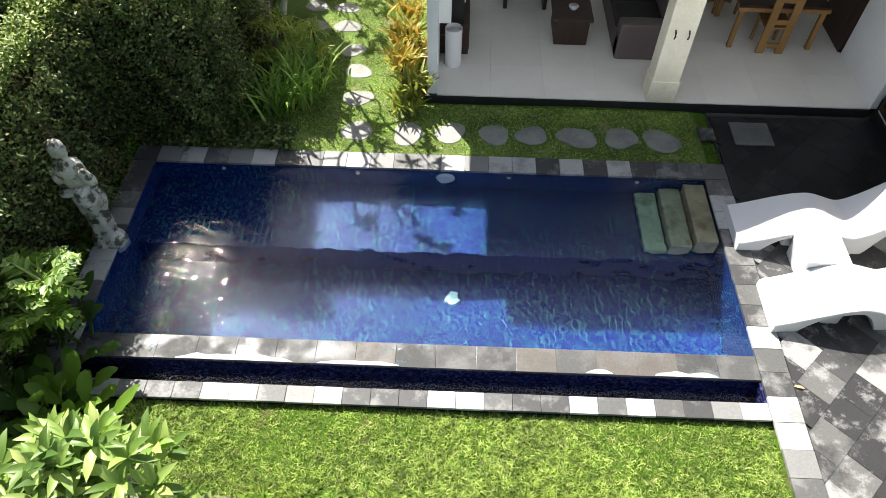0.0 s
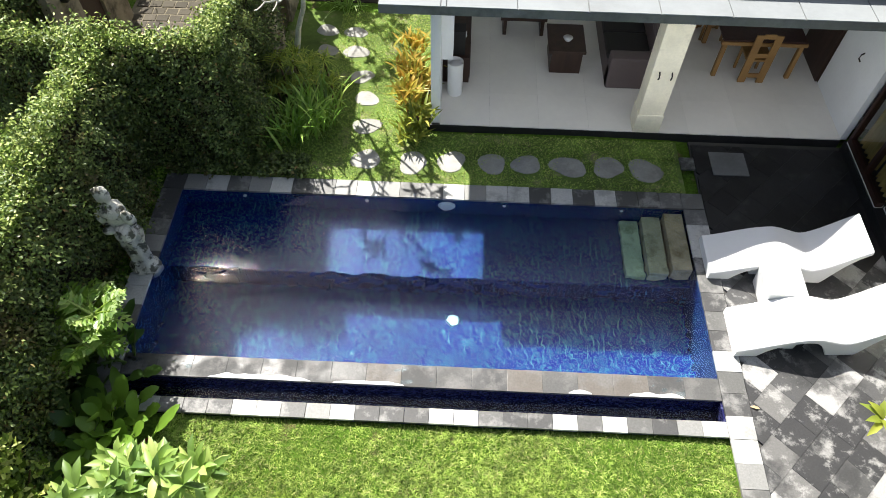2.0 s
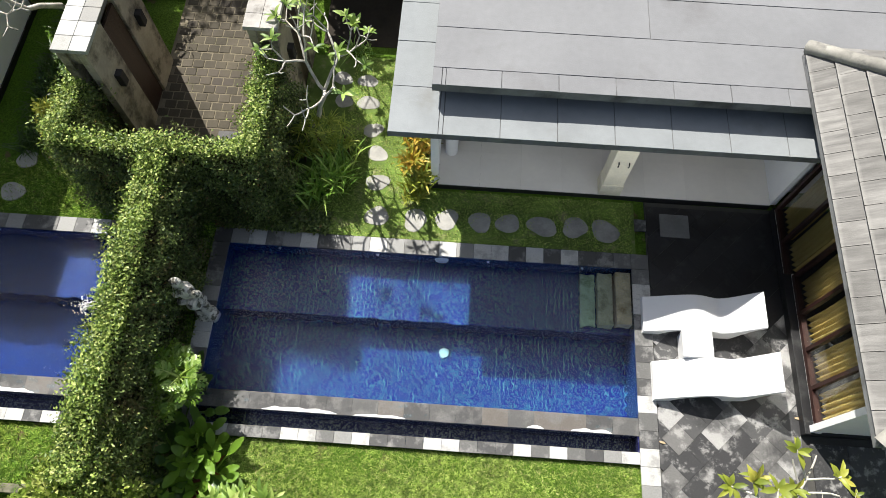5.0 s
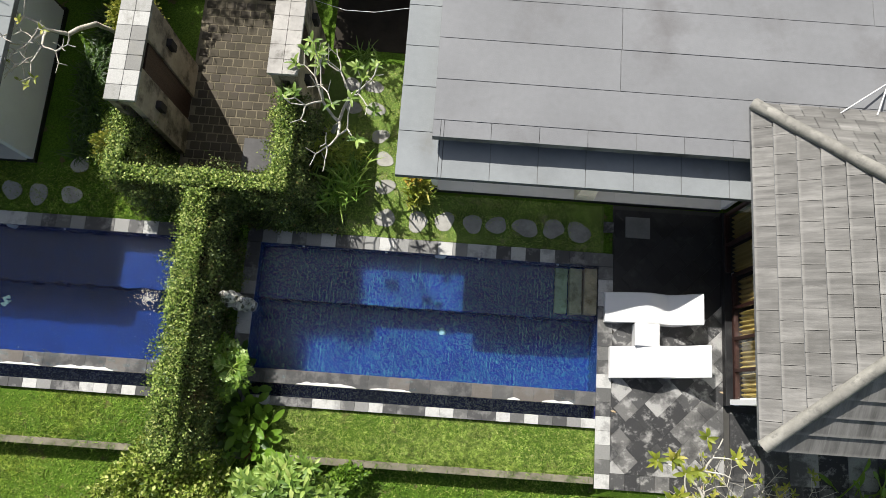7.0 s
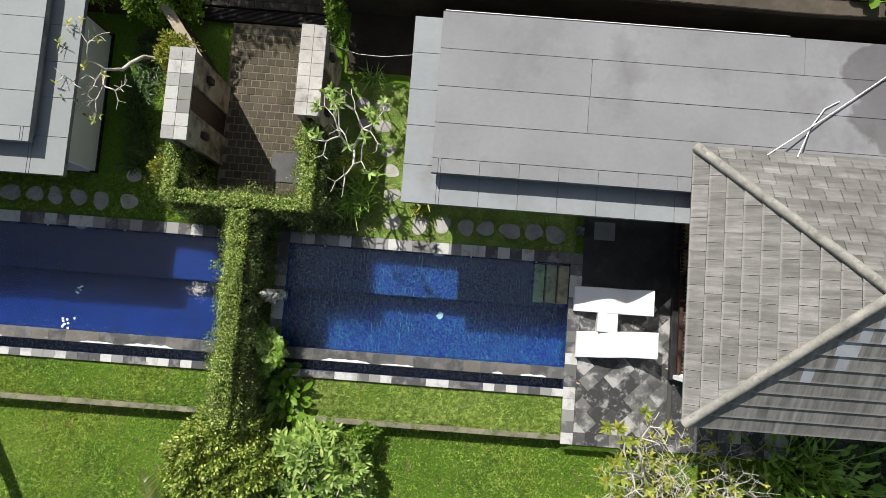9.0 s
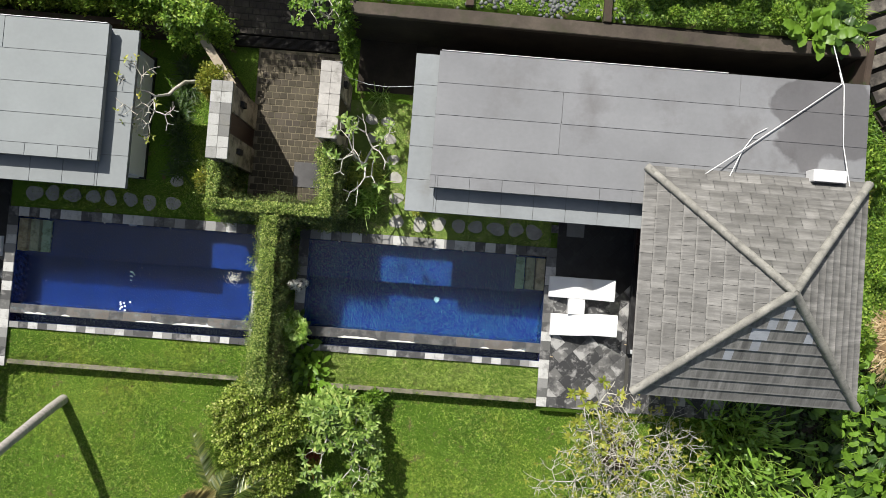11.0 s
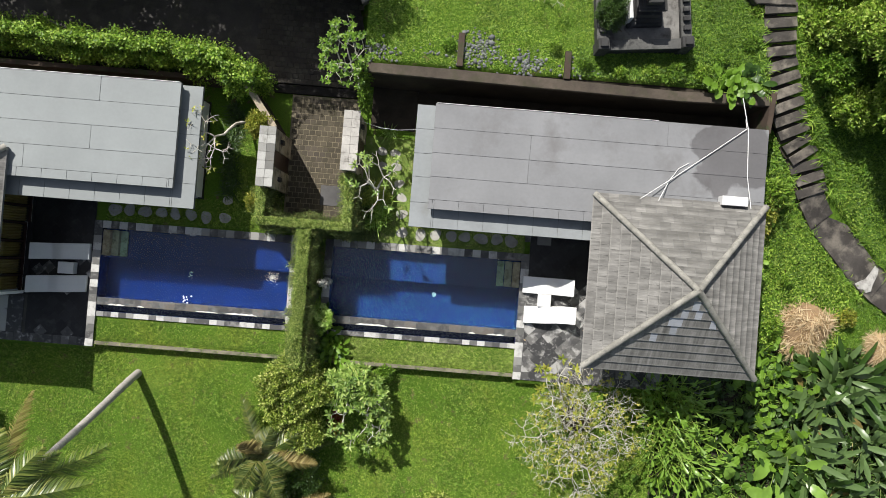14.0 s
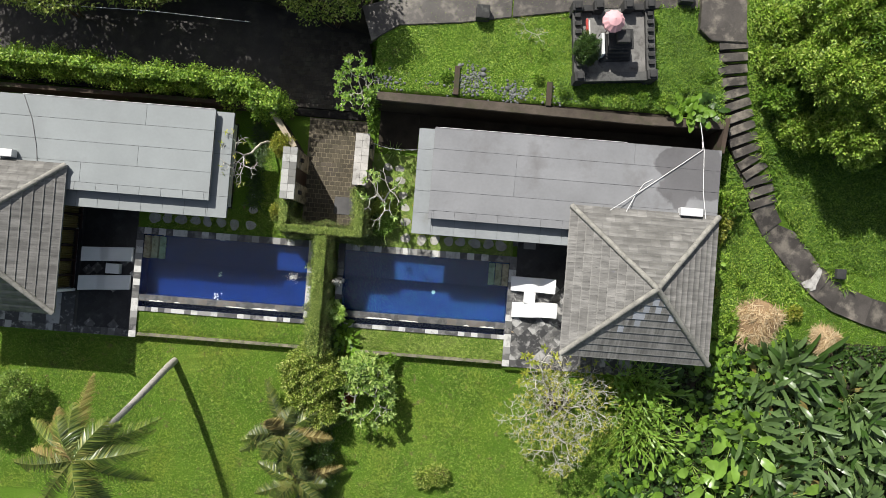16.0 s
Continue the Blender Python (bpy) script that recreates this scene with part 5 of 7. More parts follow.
for k, (x, y) in enumerate(((3.76, 7.68),)):
    tagged(part("loose_stone", box(x - 0.11, x + 0.11, y - 0.12, y + 0.12, -0.01, 0.03, 0.01), M_COPING, None, "square offcut of pale stone by the lawn"), "", "stone")


# ---- inside the living pavilion ----
def furnish():
    z = 0.118
    cab = thing("television_cabinet", "dark timber cabinet against the white wall", "cabinet", (0.2, 9.5, z))
    part("body", box(-0.05, 0.38, 9.22, 10.6, z, z + 0.5, 0.008), M_WOODDARK, cab)
    for k in range(3):
        part("drawer", box(0.375, 0.392, 9.26 + 0.45 * k, 9.66 + 0.45 * k, z + 0.06, z + 0.44, 0.004), M_WOODDARK, cab)
    tv = thing("speaker", "small black loudspeaker on the cabinet", "speaker", (0.15, 9.4, z + 0.5))
    part("case", box(0.02, 0.3, 9.28, 9.5, z + 0.5, z + 0.95, 0.01), M_BLACKFAB, tv)
    v, f = tube([(0.3, 9.39, z + 0.83), (0.32, 9.39, z + 0.83)], [0.05, 0.045], 16)
    np_part("cone", v, f, M_STEEL, tv, "", True)
    panel = thing("wall_unit", "white wall unit beside the television", "cabinet", (0.1, 9.0, 1.0))
    part("body", box(-0.055, 0.12, 8.75, 9.2, 0.95, 1.75, 0.006), M_WHITE, panel)
    vase = thing("floor_vase", "tall white cylinder vase on the floor", "vase", (0.16, 8.98, z))
    bm = bmesh.new()
    bmesh.ops.create_cone(bm, segments=28, radius1=0.12, radius2=0.125, depth=0.62, matrix=Matrix.Translation((0.16, 8.98, z + 0.31)))
    bmesh.ops.create_cone(bm, cap_ends=True, segments=28, radius1=0.10, radius2=0.105, depth=0.56, matrix=Matrix.Translation((0.16, 8.98, z + 0.29)))
    part("vessel", bm, M_LOUNGER, vase, "", True)
    coffee = thing("coffee_table", "dark timber block coffee table", "table", (1.98, 9.75, z))
    part("block", box(1.72, 2.23, 9.55, 10.2, z, z + 0.42, 0.01), M_WOODDARK, coffee)
    part("top", box(1.66, 2.27, 9.51, 10.24, z + 0.42, z + 0.47, 0.006), M_WOODDARK, coffee)
    bowl = bmesh.new()
    bmesh.ops.create_cone(bowl, cap_ends=True, segments=20, radius1=0.04, radius2=0.08, depth=0.06, matrix=Matrix.Translation((1.98, 9.8, z + 0.5)))
    tagged(part("bowl", bowl, M_STEEL, None, "small pale bowl on the dark table", True), "", "bowl")
    bench = thing("low_bench", "dark timber bench by the far wall", "bench", (1.3, 10.8, z))
    part("seat", box(0.9, 1.7, 10.5, 10.9, z + 0.3, z + 0.36, 0.008), M_WOODDARK, bench)
    for x in (0.95, 1.6):
        part("leg", box(x, x + 0.06, 10.52, 10.88, z, z + 0.3), M_WOODDARK, bench)
    sofa = thing("sofa", "long sofa in mauve-brown leather with black cushions", "sofa", (3.0, 10, z))
    part("base", box(2.62, 3.5, 9.22, 11.3, z, z + 0.38, 0.03), M_SOFA, sofa)
    part("armrest", box(2.62, 3.5, 9.21, 9.45, z, z + 0.6, 0.04), M_SOFA, sofa)
    part("backrest", box(3.3, 3.52, 9.25, 11.3, z + 0.3, z + 0.8, 0.05), M_SOFA, sofa)
    for k in range(3):
        part("cushion", box(2.6, 3.3, 9.47 + 0.6 * k, 10.05 + 0.6 * k, z + 0.38, z + 0.5, 0.04), M_BLACKFAB, sofa, "black seat cushion")
    table = thing("dining_table", "red-brown dining table with light timber frame", "table", (4.95, 9.95, z))
    part("tabletop", box(4.42, 5.75, 9.62, 10.55, z + 0.70, z + 0.735, 0.006), M_WOODRED, table)
    part("apron", box(4.40, 5.77, 9.60, 9.68, z + 0.64, z + 0.70, 0.005), M_PINE, table)
    part("apron", box(4.40, 5.77, 10.49, 10.57, z + 0.64, z + 0.70, 0.005), M_PINE, table)
    for x in (4.44, 5.66):
        for y in (9.62, 10.48):
            part("leg", box(x, x + 0.07, y, y + 0.07, z, z + 0.66, 0.005), M_PINE, table)

    def chair(x, y, turn):
        c = thing("dining_chair", "light timber dining chair with a slotted tall back", "chair", (x, y, z), "chairs round the dining table")
        m = pose(x, y, z, 0, 0, turn)
        part("seat", box(-0.21, 0.21, -0.2, 0.2, 0.42, 0.45, 0.006, m=m), M_PINE, c)
        for a in (-0.2, 0.16):
            for b in (-0.19, 0.15):
                part("leg", box(a, a + 0.04, b, b + 0.04, 0, 0.42, 0.004, m=m), M_PINE, c)
        for a, b in ((-0.21, -0.09), (0.09, 0.21)):
            part("back_post", box(a, b, -0.21, -0.18, 0.0, 0.92, 0.005, m=m), M_PINE, c)
        for h in (0.1, 0.5, 0.86):
            part("back_rail", box(-0.09, 0.09, -0.208, -0.182, h, h + 0.08, 0.004, m=m), M_PINE, c)
        return c

    chair(5.06, 9.70, 0)
    chair(4.6, 10.75, 180)
    chair(5.4, 10.75, 180)
    v, f = tube([(6.12, 8.75, 1.35), (6.08, 8.75, 1.32), (6.07, 8.74, 1.26), (6.10, 8.72, 1.22)], 0.012, 6)
    tagged(np_part("wall_hook", v, f, M_IRON, None, "small bent iron hook on the white wall", True), "", "hook")
    door = thing("dark_door", "dark timber door standing open in the far room", "door", (6.2, 9.9, z))
    part("leaf", box(6.16, 6.22, 9.58, 10.5, z, 2.05, 0.005), M_WOODDARK, door)


furnish()


# ---- plants ----
def branch_tree(base, height, spread, depth, rng, first=None, fork=(2, 3), bend=0.12):
    """Forking branches: lists of polylines with radii, and the tips with their ways."""
    lines, tips = [], []

    def grow(p, d, length, r, level):
        n = 4
        pts, q, w = [p], p.copy(), d.copy()
        for _ in range(n):
            w = w + rng.normal(0, bend, 3)
            w[2] += 0.06
            w /= np.linalg.norm(w)
            q = q + w * length / n
            pts.append(q.copy())
        lines.append((np.array(pts), np.linspace(r, r * 0.72, n + 1)))
        if level == 0:
            tips.append((q, w))
            return
        k = rng.integers(fork[0], fork[1] + 1)
        a0 = rng.uniform(0, 6.28)
        for i in range(k):
            a = a0 + 2 * np.pi * i / k + rng.normal(0, 0.3)
            side = np.cross(w, [0.3, 0.2, 1.0])
            side /= np.linalg.norm(side) + 1e-9
            up = np.cross(side, w)
            out = w * 0.62 + (np.cos(a) * side + np.sin(a) * up) * rng.uniform(0.6, 0.95) * spread
            out[2] = out[2] * 0.75 + 0.12
            out /= np.linalg.norm(out)
            grow(q, out, length * rng.uniform(0.66, 0.86), r * 0.68, level - 1)

    d0 = np.array(first if first is not None else (0.05, 0.05, 1.0), float)
    grow(np.array(base, float), d0 / np.linalg.norm(d0), height * 0.34, height * 0.028, depth)
    return lines, tips


def rosettes(tips, rng, count, length, width, prob=1.0, droop=0.25):
    p, w, u = [], [], []
    for q, d in tips:
        if rng.random() > prob:
            continue
        k = rng.integers(count[0], count[1] + 1)
        for i in range(k):
            a = 2.4 * i + rng.normal(0, 0.2)
            el = rng.uniform(-droop, 0.75)
            way = np.array([np.cos(a) * np.cos(el), np.sin(a) * np.cos(el), np.sin(el)]) + 0.35 * d
            p.append(q - d * rng.uniform(0, 0.06))
            w.append(way)
            u.append([0, 0, 1])
    if not p:
        return np.zeros((0, 3)), np.zeros((0, 3), int)
    n = len(p)
    return scatter(p, w, np.array(u) + rng.normal(0, 0.2, (n, 3)), length * rng.uniform(0.7, 1.15, n), width * rng.uniform(0.8, 1.15, n), LONG)


def frangipani(label, base, height, spread, depth, seed, leaves=(7, 11), length=0.2, width=0.062, prob=1.0, leaf=None, first=None, fork=(2, 3), category="tree", fit=None, thin=1.0, stem=None):
    rng = np.random.default_rng(seed)
    t = thing("frangipani_tree", label, category, base)
    lines, tips = branch_tree(base, height, spread, depth, rng, first, fork)
    pts = np.concatenate([l[0] for l in lines])
    if fit:                                               # stretch the crown to its known middle, half widths and top
        (cx, cy), (rx, ry), ztop = fit
        lo, hi = pts.min(0), pts.max(0)

        def warp(p):
            p = np.asarray(p, float)
            f = np.clip((p[..., 2:3] - base[2]) / max(1e-6, hi[2] - base[2]), 0, 1)
            mid = (lo + hi) / 2
            tgt = np.concatenate([cx + (p[..., 0:1] - mid[0]) * 2 * rx / (hi[0] - lo[0]), cy + (p[..., 1:2] - mid[1]) * 2 * ry / (hi[1] - lo[1])], -1)
            k = smooth_step(0, 0.35, f)
            xy = p[..., :2] * (1 - k) + tgt * k
            zz = base[2] + (p[..., 2:3] - base[2]) * (ztop - base[2]) / (hi[2] - base[2])
            return np.concatenate([xy, zz], -1)

        lines = [(warp(a), r) for a, r in lines]
        tips = [(warp(q), d) for q, d in tips]
    if stem:                                              # a bent bole below the first fork
        bole = [np.array(p, float) for p in stem] + [lines[0][0][0] + np.array([0, 0, 0.02])]
        lines.insert(0, (np.array(bole), np.linspace(1.45, 1.02, len(bole)) * lines[0][1][0]))
    v, f = merged([tube(a, r * thin, 6) for a, r in lines])
    np_part("trunk", v, f, M_BARK, t, "pale smooth forking branches", True)
    v, f = rosettes(tips, rng, leaves, length, width, prob)
    if len(v):
        tagged(np_part("crown", v, f, leaf or L_FRANGI, t, "", True), "", "", "", "")
    return t


def lumpy(n, centre, radii, rng, inner=0.5, power=0.6, squash_low=True):
    """Places in and on a lumpy ellipsoid, with outward ways."""
    d = rng.normal(size=(n, 3))
    d /= np.linalg.norm(d, axis=1, keepdims=True)
    if squash_low:
        d[:, 2] = np.where(d[:, 2] < -0.3, -d[:, 2], d[:, 2])
    ph = rng.uniform(0, 6, 6)
    lump = 1 + 0.16 * np.sin(5 * d[:, 0] + ph[0]) * np.sin(5 * d[:, 1] + ph[1]) + 0.12 * np.sin(9 * d[:, 2] + 7 * d[:, 0] + ph[2]) + 0.10 * np.sin(11 * d[:, 1] - 8 * d[:, 0] + ph[3])
    r = inner + (1 - inner) * rng.random(n) ** power
    return np.asarray(centre) + d * np.asarray(radii) * (lump * r)[:, None], d


def bush(name, label, category, balls, leaf, length, width, per, seed, core=True, template=FOLD, group="", kind="", twigs=True, up=0.4, inner=0.55):
    """A bush or crown out of lumpy balls (x, y, z, rx, ry, rz); leaves point outwards and up."""
    rng = np.random.default_rng(seed)
    x, y, z, rx, ry, rz = balls[0]
    low = min(b[2] - b[5] for b in balls)
    t = thing(name, label, category, (x, y, max(low, float(ground_height(x, y)) - 0.05)), group, kind)
    P, W = [], []
    for b in balls:
        n = int(per * (b[3] * b[4] + b[3] * b[5] + b[4] * b[5]) / 3)
        p, d = lumpy(n, b[:3], b[3:], rng, inner)
        P.append(p)
        W.append(d)
    P, W = np.concatenate(P), np.concatenate(W)
    gz = ground_height(P[:, 0], P[:, 1]) + 0.02
    keep = P[:, 2] > gz
    P, W = P[keep], W[keep]
    n = len(P)
    way = W * 0.7 + rng.normal(0, 0.55, (n, 3)) + np.array([0, 0, up])
    v, f = scatter(P, way, W + np.array([0, 0, 0.7]) + rng.normal(0, 0.35, (n, 3)), length * rng.uniform(0.65, 1.25, n), width * rng.uniform(0.7, 1.2, n), template)
    np_part("foliage", v, f, leaf, t)
    if twigs:
        lines = []
        for b in balls:
            g0 = np.array([b[0], b[1], float(ground_height(b[0], b[1])) - 0.05])
            for _ in range(7):
                e = np.array(b[:3]) + rng.normal(0, 0.45, 3) * np.array(b[3:])
                mid = (g0 + e) / 2 + rng.normal(0, 0.12, 3)
                lines.append(tube([g0 + rng.normal(0, 0.05, 3) * [1, 1, 0], mid, e], [0.035, 0.022, 0.008], 5))
        v, f = merged(lines)
        np_part("stem", v, f, M_TWIG, t)
    return t


def hedge(label, boxes, leaf, per_m2, size, seed, shag=0.1, group=""):
    """A clipped climbing hedge: a dark brown core, for twigs and inner shade, thick with small leaves."""
    rng = np.random.default_rng(seed)
    b0 = boxes[0]
    t = thing("hedge", label, "hedge", ((b0[0] + b0[1]) / 2, (b0[2] + b0[3]) / 2, b0[4]), group)
    P, N = [], []
    core = bmesh.new()
    for x0, x1, y0, y1, z0, z1 in boxes:
        s = min(0.15, 0.4 * (x1 - x0), 0.4 * (y1 - y0))
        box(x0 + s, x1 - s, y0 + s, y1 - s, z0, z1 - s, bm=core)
        for ax, sgn, a in ((0, -1, (y1 - y0) * (z1 - z0)), (0, 1, (y1 - y0) * (z1 - z0)), (1, -1, (x1 - x0) * (z1 - z0)), (1, 1, (x1 - x0) * (z1 - z0)), (2, 1, (x1 - x0) * (y1 - y0))):
            n = int(a * per_m2 * (2.1 if ax == 2 else 1.0))
            p = np.column_stack([rng.uniform(x0, x1, n), rng.uniform(y0, y1, n), rng.uniform(z0, z1, n)])
            lim = {(0, -1): x0, (0, 1): x1, (1, -1): y0, (1, 1): y1, (2, 1): z1}[(ax, sgn)]
            bulge = 0.07 * np.sin(p[:, 0] * 4.1 + 1.7 * p[:, 2]) * np.sin(p[:, 1] * 3.3 + 2.1 * p[:, 2]) + 0.05 * np.sin(p[:, 0] * 9 + p[:, 1] * 11 + p[:, 2] * 7)
            p[:, ax] = lim + sgn * (rng.uniform(-0.16, shag, n) * rng.random(n) + (2.0 + 4.0 * max(0.0, shag - 0.1)) * bulge)
            nn = np.zeros((n, 3))
            nn[:, ax] = sgn
            P.append(p)
            N.append(nn)
    P, N = np.concatenate(P), np.concatenate(N)
    inside = np.zeros(len(P), bool)
    for x0, x1, y0, y1, z0, z1 in boxes:
        s = 0.12
        inside |= (P[:, 0] > x0 + s) & (P[:, 0] < x1 - s) & (P[:, 1] > y0 + s) & (P[:, 1] < y1 - s) & (P[:, 2] < z1 - s)
    P, N = P[~inside], N[~inside]
    n = len(P)
    way = N * 0.3 + rng.normal(0, 0.6, (n, 3)) + np.array([0, 0, -0.15])
    v, f = scatter(P, way, N * 1.2 + rng.normal(0, 0.38, (n, 3)) + np.array([0, 0, 0.2]), size * rng.uniform(0.7, 1.4, n), size * 0.62 * rng.uniform(0.8, 1.2, n), KITE)
    # top and west faces take the paler leaf, painting in the sunlight
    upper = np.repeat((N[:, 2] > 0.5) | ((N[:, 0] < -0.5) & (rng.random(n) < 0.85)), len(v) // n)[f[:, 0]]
    for nm, pick, mt in (("foliage", ~upper, leaf), ("new_growth", upper, L_HEDGELIT if leaf is L_HEDGE else leaf)):
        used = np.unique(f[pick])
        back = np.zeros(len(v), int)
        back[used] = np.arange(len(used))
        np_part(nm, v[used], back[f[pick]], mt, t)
    # solid dark box that paints in the shade between the leaves
    part("core", core, M_HEDGECORE, t, "dark brown core for twigs and inner shade")
    return t


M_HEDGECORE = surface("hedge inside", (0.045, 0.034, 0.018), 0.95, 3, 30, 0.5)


def strap_clump(label, x, y, count, length, width, leaf, seed, lean=0.9, category="plant", name="strap_leaf_plant", r=0.15, z=None, stem=0.0, el=(0.7, 1.45)):
    rng = np.random.default_rng(seed)
    z = float(ground_height(x, y)) if z is None else z
    t = thing(name, label, category, (x, y, z))
    if stem:
        sv, sf = tube([(x, y, z - 0.03), (x + 0.03, y, z + stem * 0.5), (x, y, z + stem + 0.03)], [0.022, 0.018, 0.015], 6)
        np_part("stem", sv, sf, M_TWIG, t)
        z += stem
    parts = []
    for k in range(count):
        a, rise = rng.uniform(0, 6.28), rng.uniform(*el)
        L, s = length * rng.uniform(0.6, 1.15), 7
        u = np.linspace(0, 1, s)
        out = u * L * np.cos(rise) * (1 + 0.5 * u)
        up = u * L * np.sin(rise) - lean * 0.55 * L * u ** 2.4
        bx, by = x + rng.normal(0, r), y + rng.normal(0, r)
        ca, sa = np.cos(a), np.sin(a)
        w = width * np.array([0.7, 1, 1, 0.95, 0.8, 0.5, 0.05])
        mid = np.column_stack([bx + ca * out, by + sa * out, z + up])
        l = mid + np.column_stack([-sa * w / 2, ca * w / 2, w * 0.18])
        rr = mid + np.column_stack([sa * w / 2, -ca * w / 2, w * 0.18])
        v = np.stack([l, mid, rr], 1).reshape(-1, 3)
        i = np.arange(s - 1) * 3
        f = np.concatenate([np.column_stack([i, i + 1, i + 4, i + 3]), np.column_stack([i + 1, i + 2, i + 5, i + 4])])
        parts.append((v, f))
    v, f = merged(parts)
    np_part("leaves", v, f, leaf, t, "", True)
    return t


def big_leaf(base, az, el, length, width, droop, rng, stalk=0.35, segs=10, lobe=0.0):
    """A broad blade on a stalk: banana, heliconia, taro and their like."""
    u = np.linspace(0, 1, segs)
    ca, sa = np.cos(az), np.sin(az)
    tot = length + stalk

    def at(s):
        return np.column_stack([base[0] + ca * tot * s * np.cos(el), base[1] + sa * tot * s * np.cos(el), base[2] + tot * (s * np.sin(el) - droop * s ** 2.2)])

    s0 = stalk / tot
    mid = at(s0 + (1 - s0) * u)
    prof = width / 2 * np.sin(np.pi * np.clip(u * 0.97 + 0.03 + lobe * (1 - u), 0, 1)) ** 0.62
    prof = prof * (1 + 0.08 * np.sin(u * 23 + rng.uniform(0, 6)))
    side = np.array([-sa, ca, 0.0])
    wav = 0.05 * width * np.sin(u * 16 + rng.uniform(0, 6))
    cols = []
    for k, lift in ((-1, 0.16), (-0.5, 0.12), (0, 0), (0.5, 0.12), (1, 0.16)):
        cols.append(mid + k * prof[:, None] * side + np.column_stack([0 * u, 0 * u, lift * prof + abs(k) * wav]))
    v = np.stack(cols, 1).reshape(-1, 3)
    i, j = np.meshgrid(np.arange(segs - 1), np.arange(4), indexing="ij")
    q = np.stack([i * 5 + j, i * 5 + j + 1, (i + 1) * 5 + j + 1, (i + 1) * 5 + j], -1).reshape(-1, 4)
    sv, sf = tube(at(np.linspace(0, s0 + 0.02, 4)), [0.022, 0.018, 0.014, 0.012], 5)
    return merged([(v, q), (sv, sf)])


def leaf_plant(name, label, x, y, count, length, width, leaf, seed, el=(0.5, 1.2), droop=(0.2, 0.5), stalk=0.35, r=0.12, category="plant", lobe=0.0, group="", z=None):
    rng = np.random.default_rng(seed)
    z = float(ground_height(x, y)) - 0.02 if z is None else z
    t = thing(name, label, category, (x, y, z), group)
    for k in range(count):
        b = (x + rng.normal(0, r), y + rng.normal(0, r), z)
        v, f = big_leaf(b, 2.4 * k + rng.normal(0, 0.35), rng.uniform(*el), length * rng.uniform(0.7, 1.1), width * rng.uniform(0.8, 1.1), rng.uniform(*droop), rng, stalk * rng.uniform(0.45, 1.55), lobe=lobe)
        np_part("leaf", v, f, leaf, t, "", True)
    return t


def frond_parts(parent, leaf, origin, count, *rest):
    """Each frond a part of its own: leaflets along a midrib."""
    for k in range(count):
        (v, f), (rv, rf) = fronds(origin, 1, *rest, first=k)
        rf = np.concatenate([rf[:, [0, 1, 2]], rf[:, [0, 2, 3]]])
        v, f = merged([(v, f), (rv, rf)])
        np_part("frond", v, f, leaf[k % len(leaf)], parent)


def fronds(origin, count, length, leaflet, el, droop, rng, width=0.035, pairs=34, hang=0.0, shape=BLADE, first=0):
    P, W, U, L = [], [], [], []
    rach = []
    for k in range(count):
        az, e = 2.4 * (k + first) + rng.normal(0, 0.25), rng.uniform(*el)
        LL, dr = length * rng.uniform(0.8, 1.1), rng.uniform(*droop)
        u = np.linspace(0, 1, pairs)
        ca, sa = np.cos(az), np.sin(az)
        pts = np.column_stack([origin[0] + ca * LL * u * np.cos(e), origin[1] + sa * LL * u * np.cos(e), origin[2] + LL * (u * np.sin(e) - dr * u ** 2)])
        rach.append(tube(pts[::3], np.linspace(0.6, 0.17, len(pts[::3])) * min(0.036, 0.5 * width), 5))
        tang = np.gradient(pts, axis=0)
        tang /= np.linalg.norm(tang, axis=1, keepdims=True)
        side = np.array([-sa, ca, 0.0])
        for sg in (-1, 1):
            for i in range(3, pairs):
                P.append(pts[i])
                W.append(sg * side * 0.85 + tang[i] * 0.55 + np.array([0, 0, 0.12 - hang * (0.5 + 0.8 * rng.random()) - 0.25 * rng.random()]))
                U.append([0, 0, 1])
                L.append(leaflet * np.sin(np.pi * (0.12 + 0.85 * u[i])) ** 0.7 * rng.uniform(0.85, 1.1))
    n = len(P)
    v, f = scatter(P, W, np.array(U) + rng.normal(0, 0.15, (n, 3)), np.array(L), width, shape)
    return (v, f), merged(rach)

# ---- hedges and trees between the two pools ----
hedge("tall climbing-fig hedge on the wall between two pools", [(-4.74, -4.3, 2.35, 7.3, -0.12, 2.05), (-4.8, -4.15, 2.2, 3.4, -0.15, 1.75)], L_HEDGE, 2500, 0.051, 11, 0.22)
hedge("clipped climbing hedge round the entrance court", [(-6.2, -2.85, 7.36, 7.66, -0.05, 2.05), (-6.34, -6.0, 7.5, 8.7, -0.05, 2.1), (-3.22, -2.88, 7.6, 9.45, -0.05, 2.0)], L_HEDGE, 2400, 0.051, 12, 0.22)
bush("garden_bush", "large yellow-green leafy bush at the hedge's end", "bush", [(-4.65, 2.0, 0.95, 0.85, 0.8, 1.15), (-5.15, 1.4, 0.7, 0.85, 0.85, 1.1), (-4.1, 1.4, 0.8, 0.85, 0.8, 1.15), (-4.75, 0.5, 0.4, 1.0, 0.85, 1.15), (-4.2, -0.3, 0.3, 0.75, 0.7, 1.0)], L_BUSH, 0.095, 0.062, 8200, 13)
frangipani("leafy frangipani with long pale-backed leaves", (-2.5, 0.75, -0.5), 2.2, 0.95, 5, 21, (8, 11), 0.22, 0.07, 0.85, L_FRANGI, fork=(2, 3), fit=((-2.2, 0.75), (1.2, 1.45), 1.75), thin=0.9)
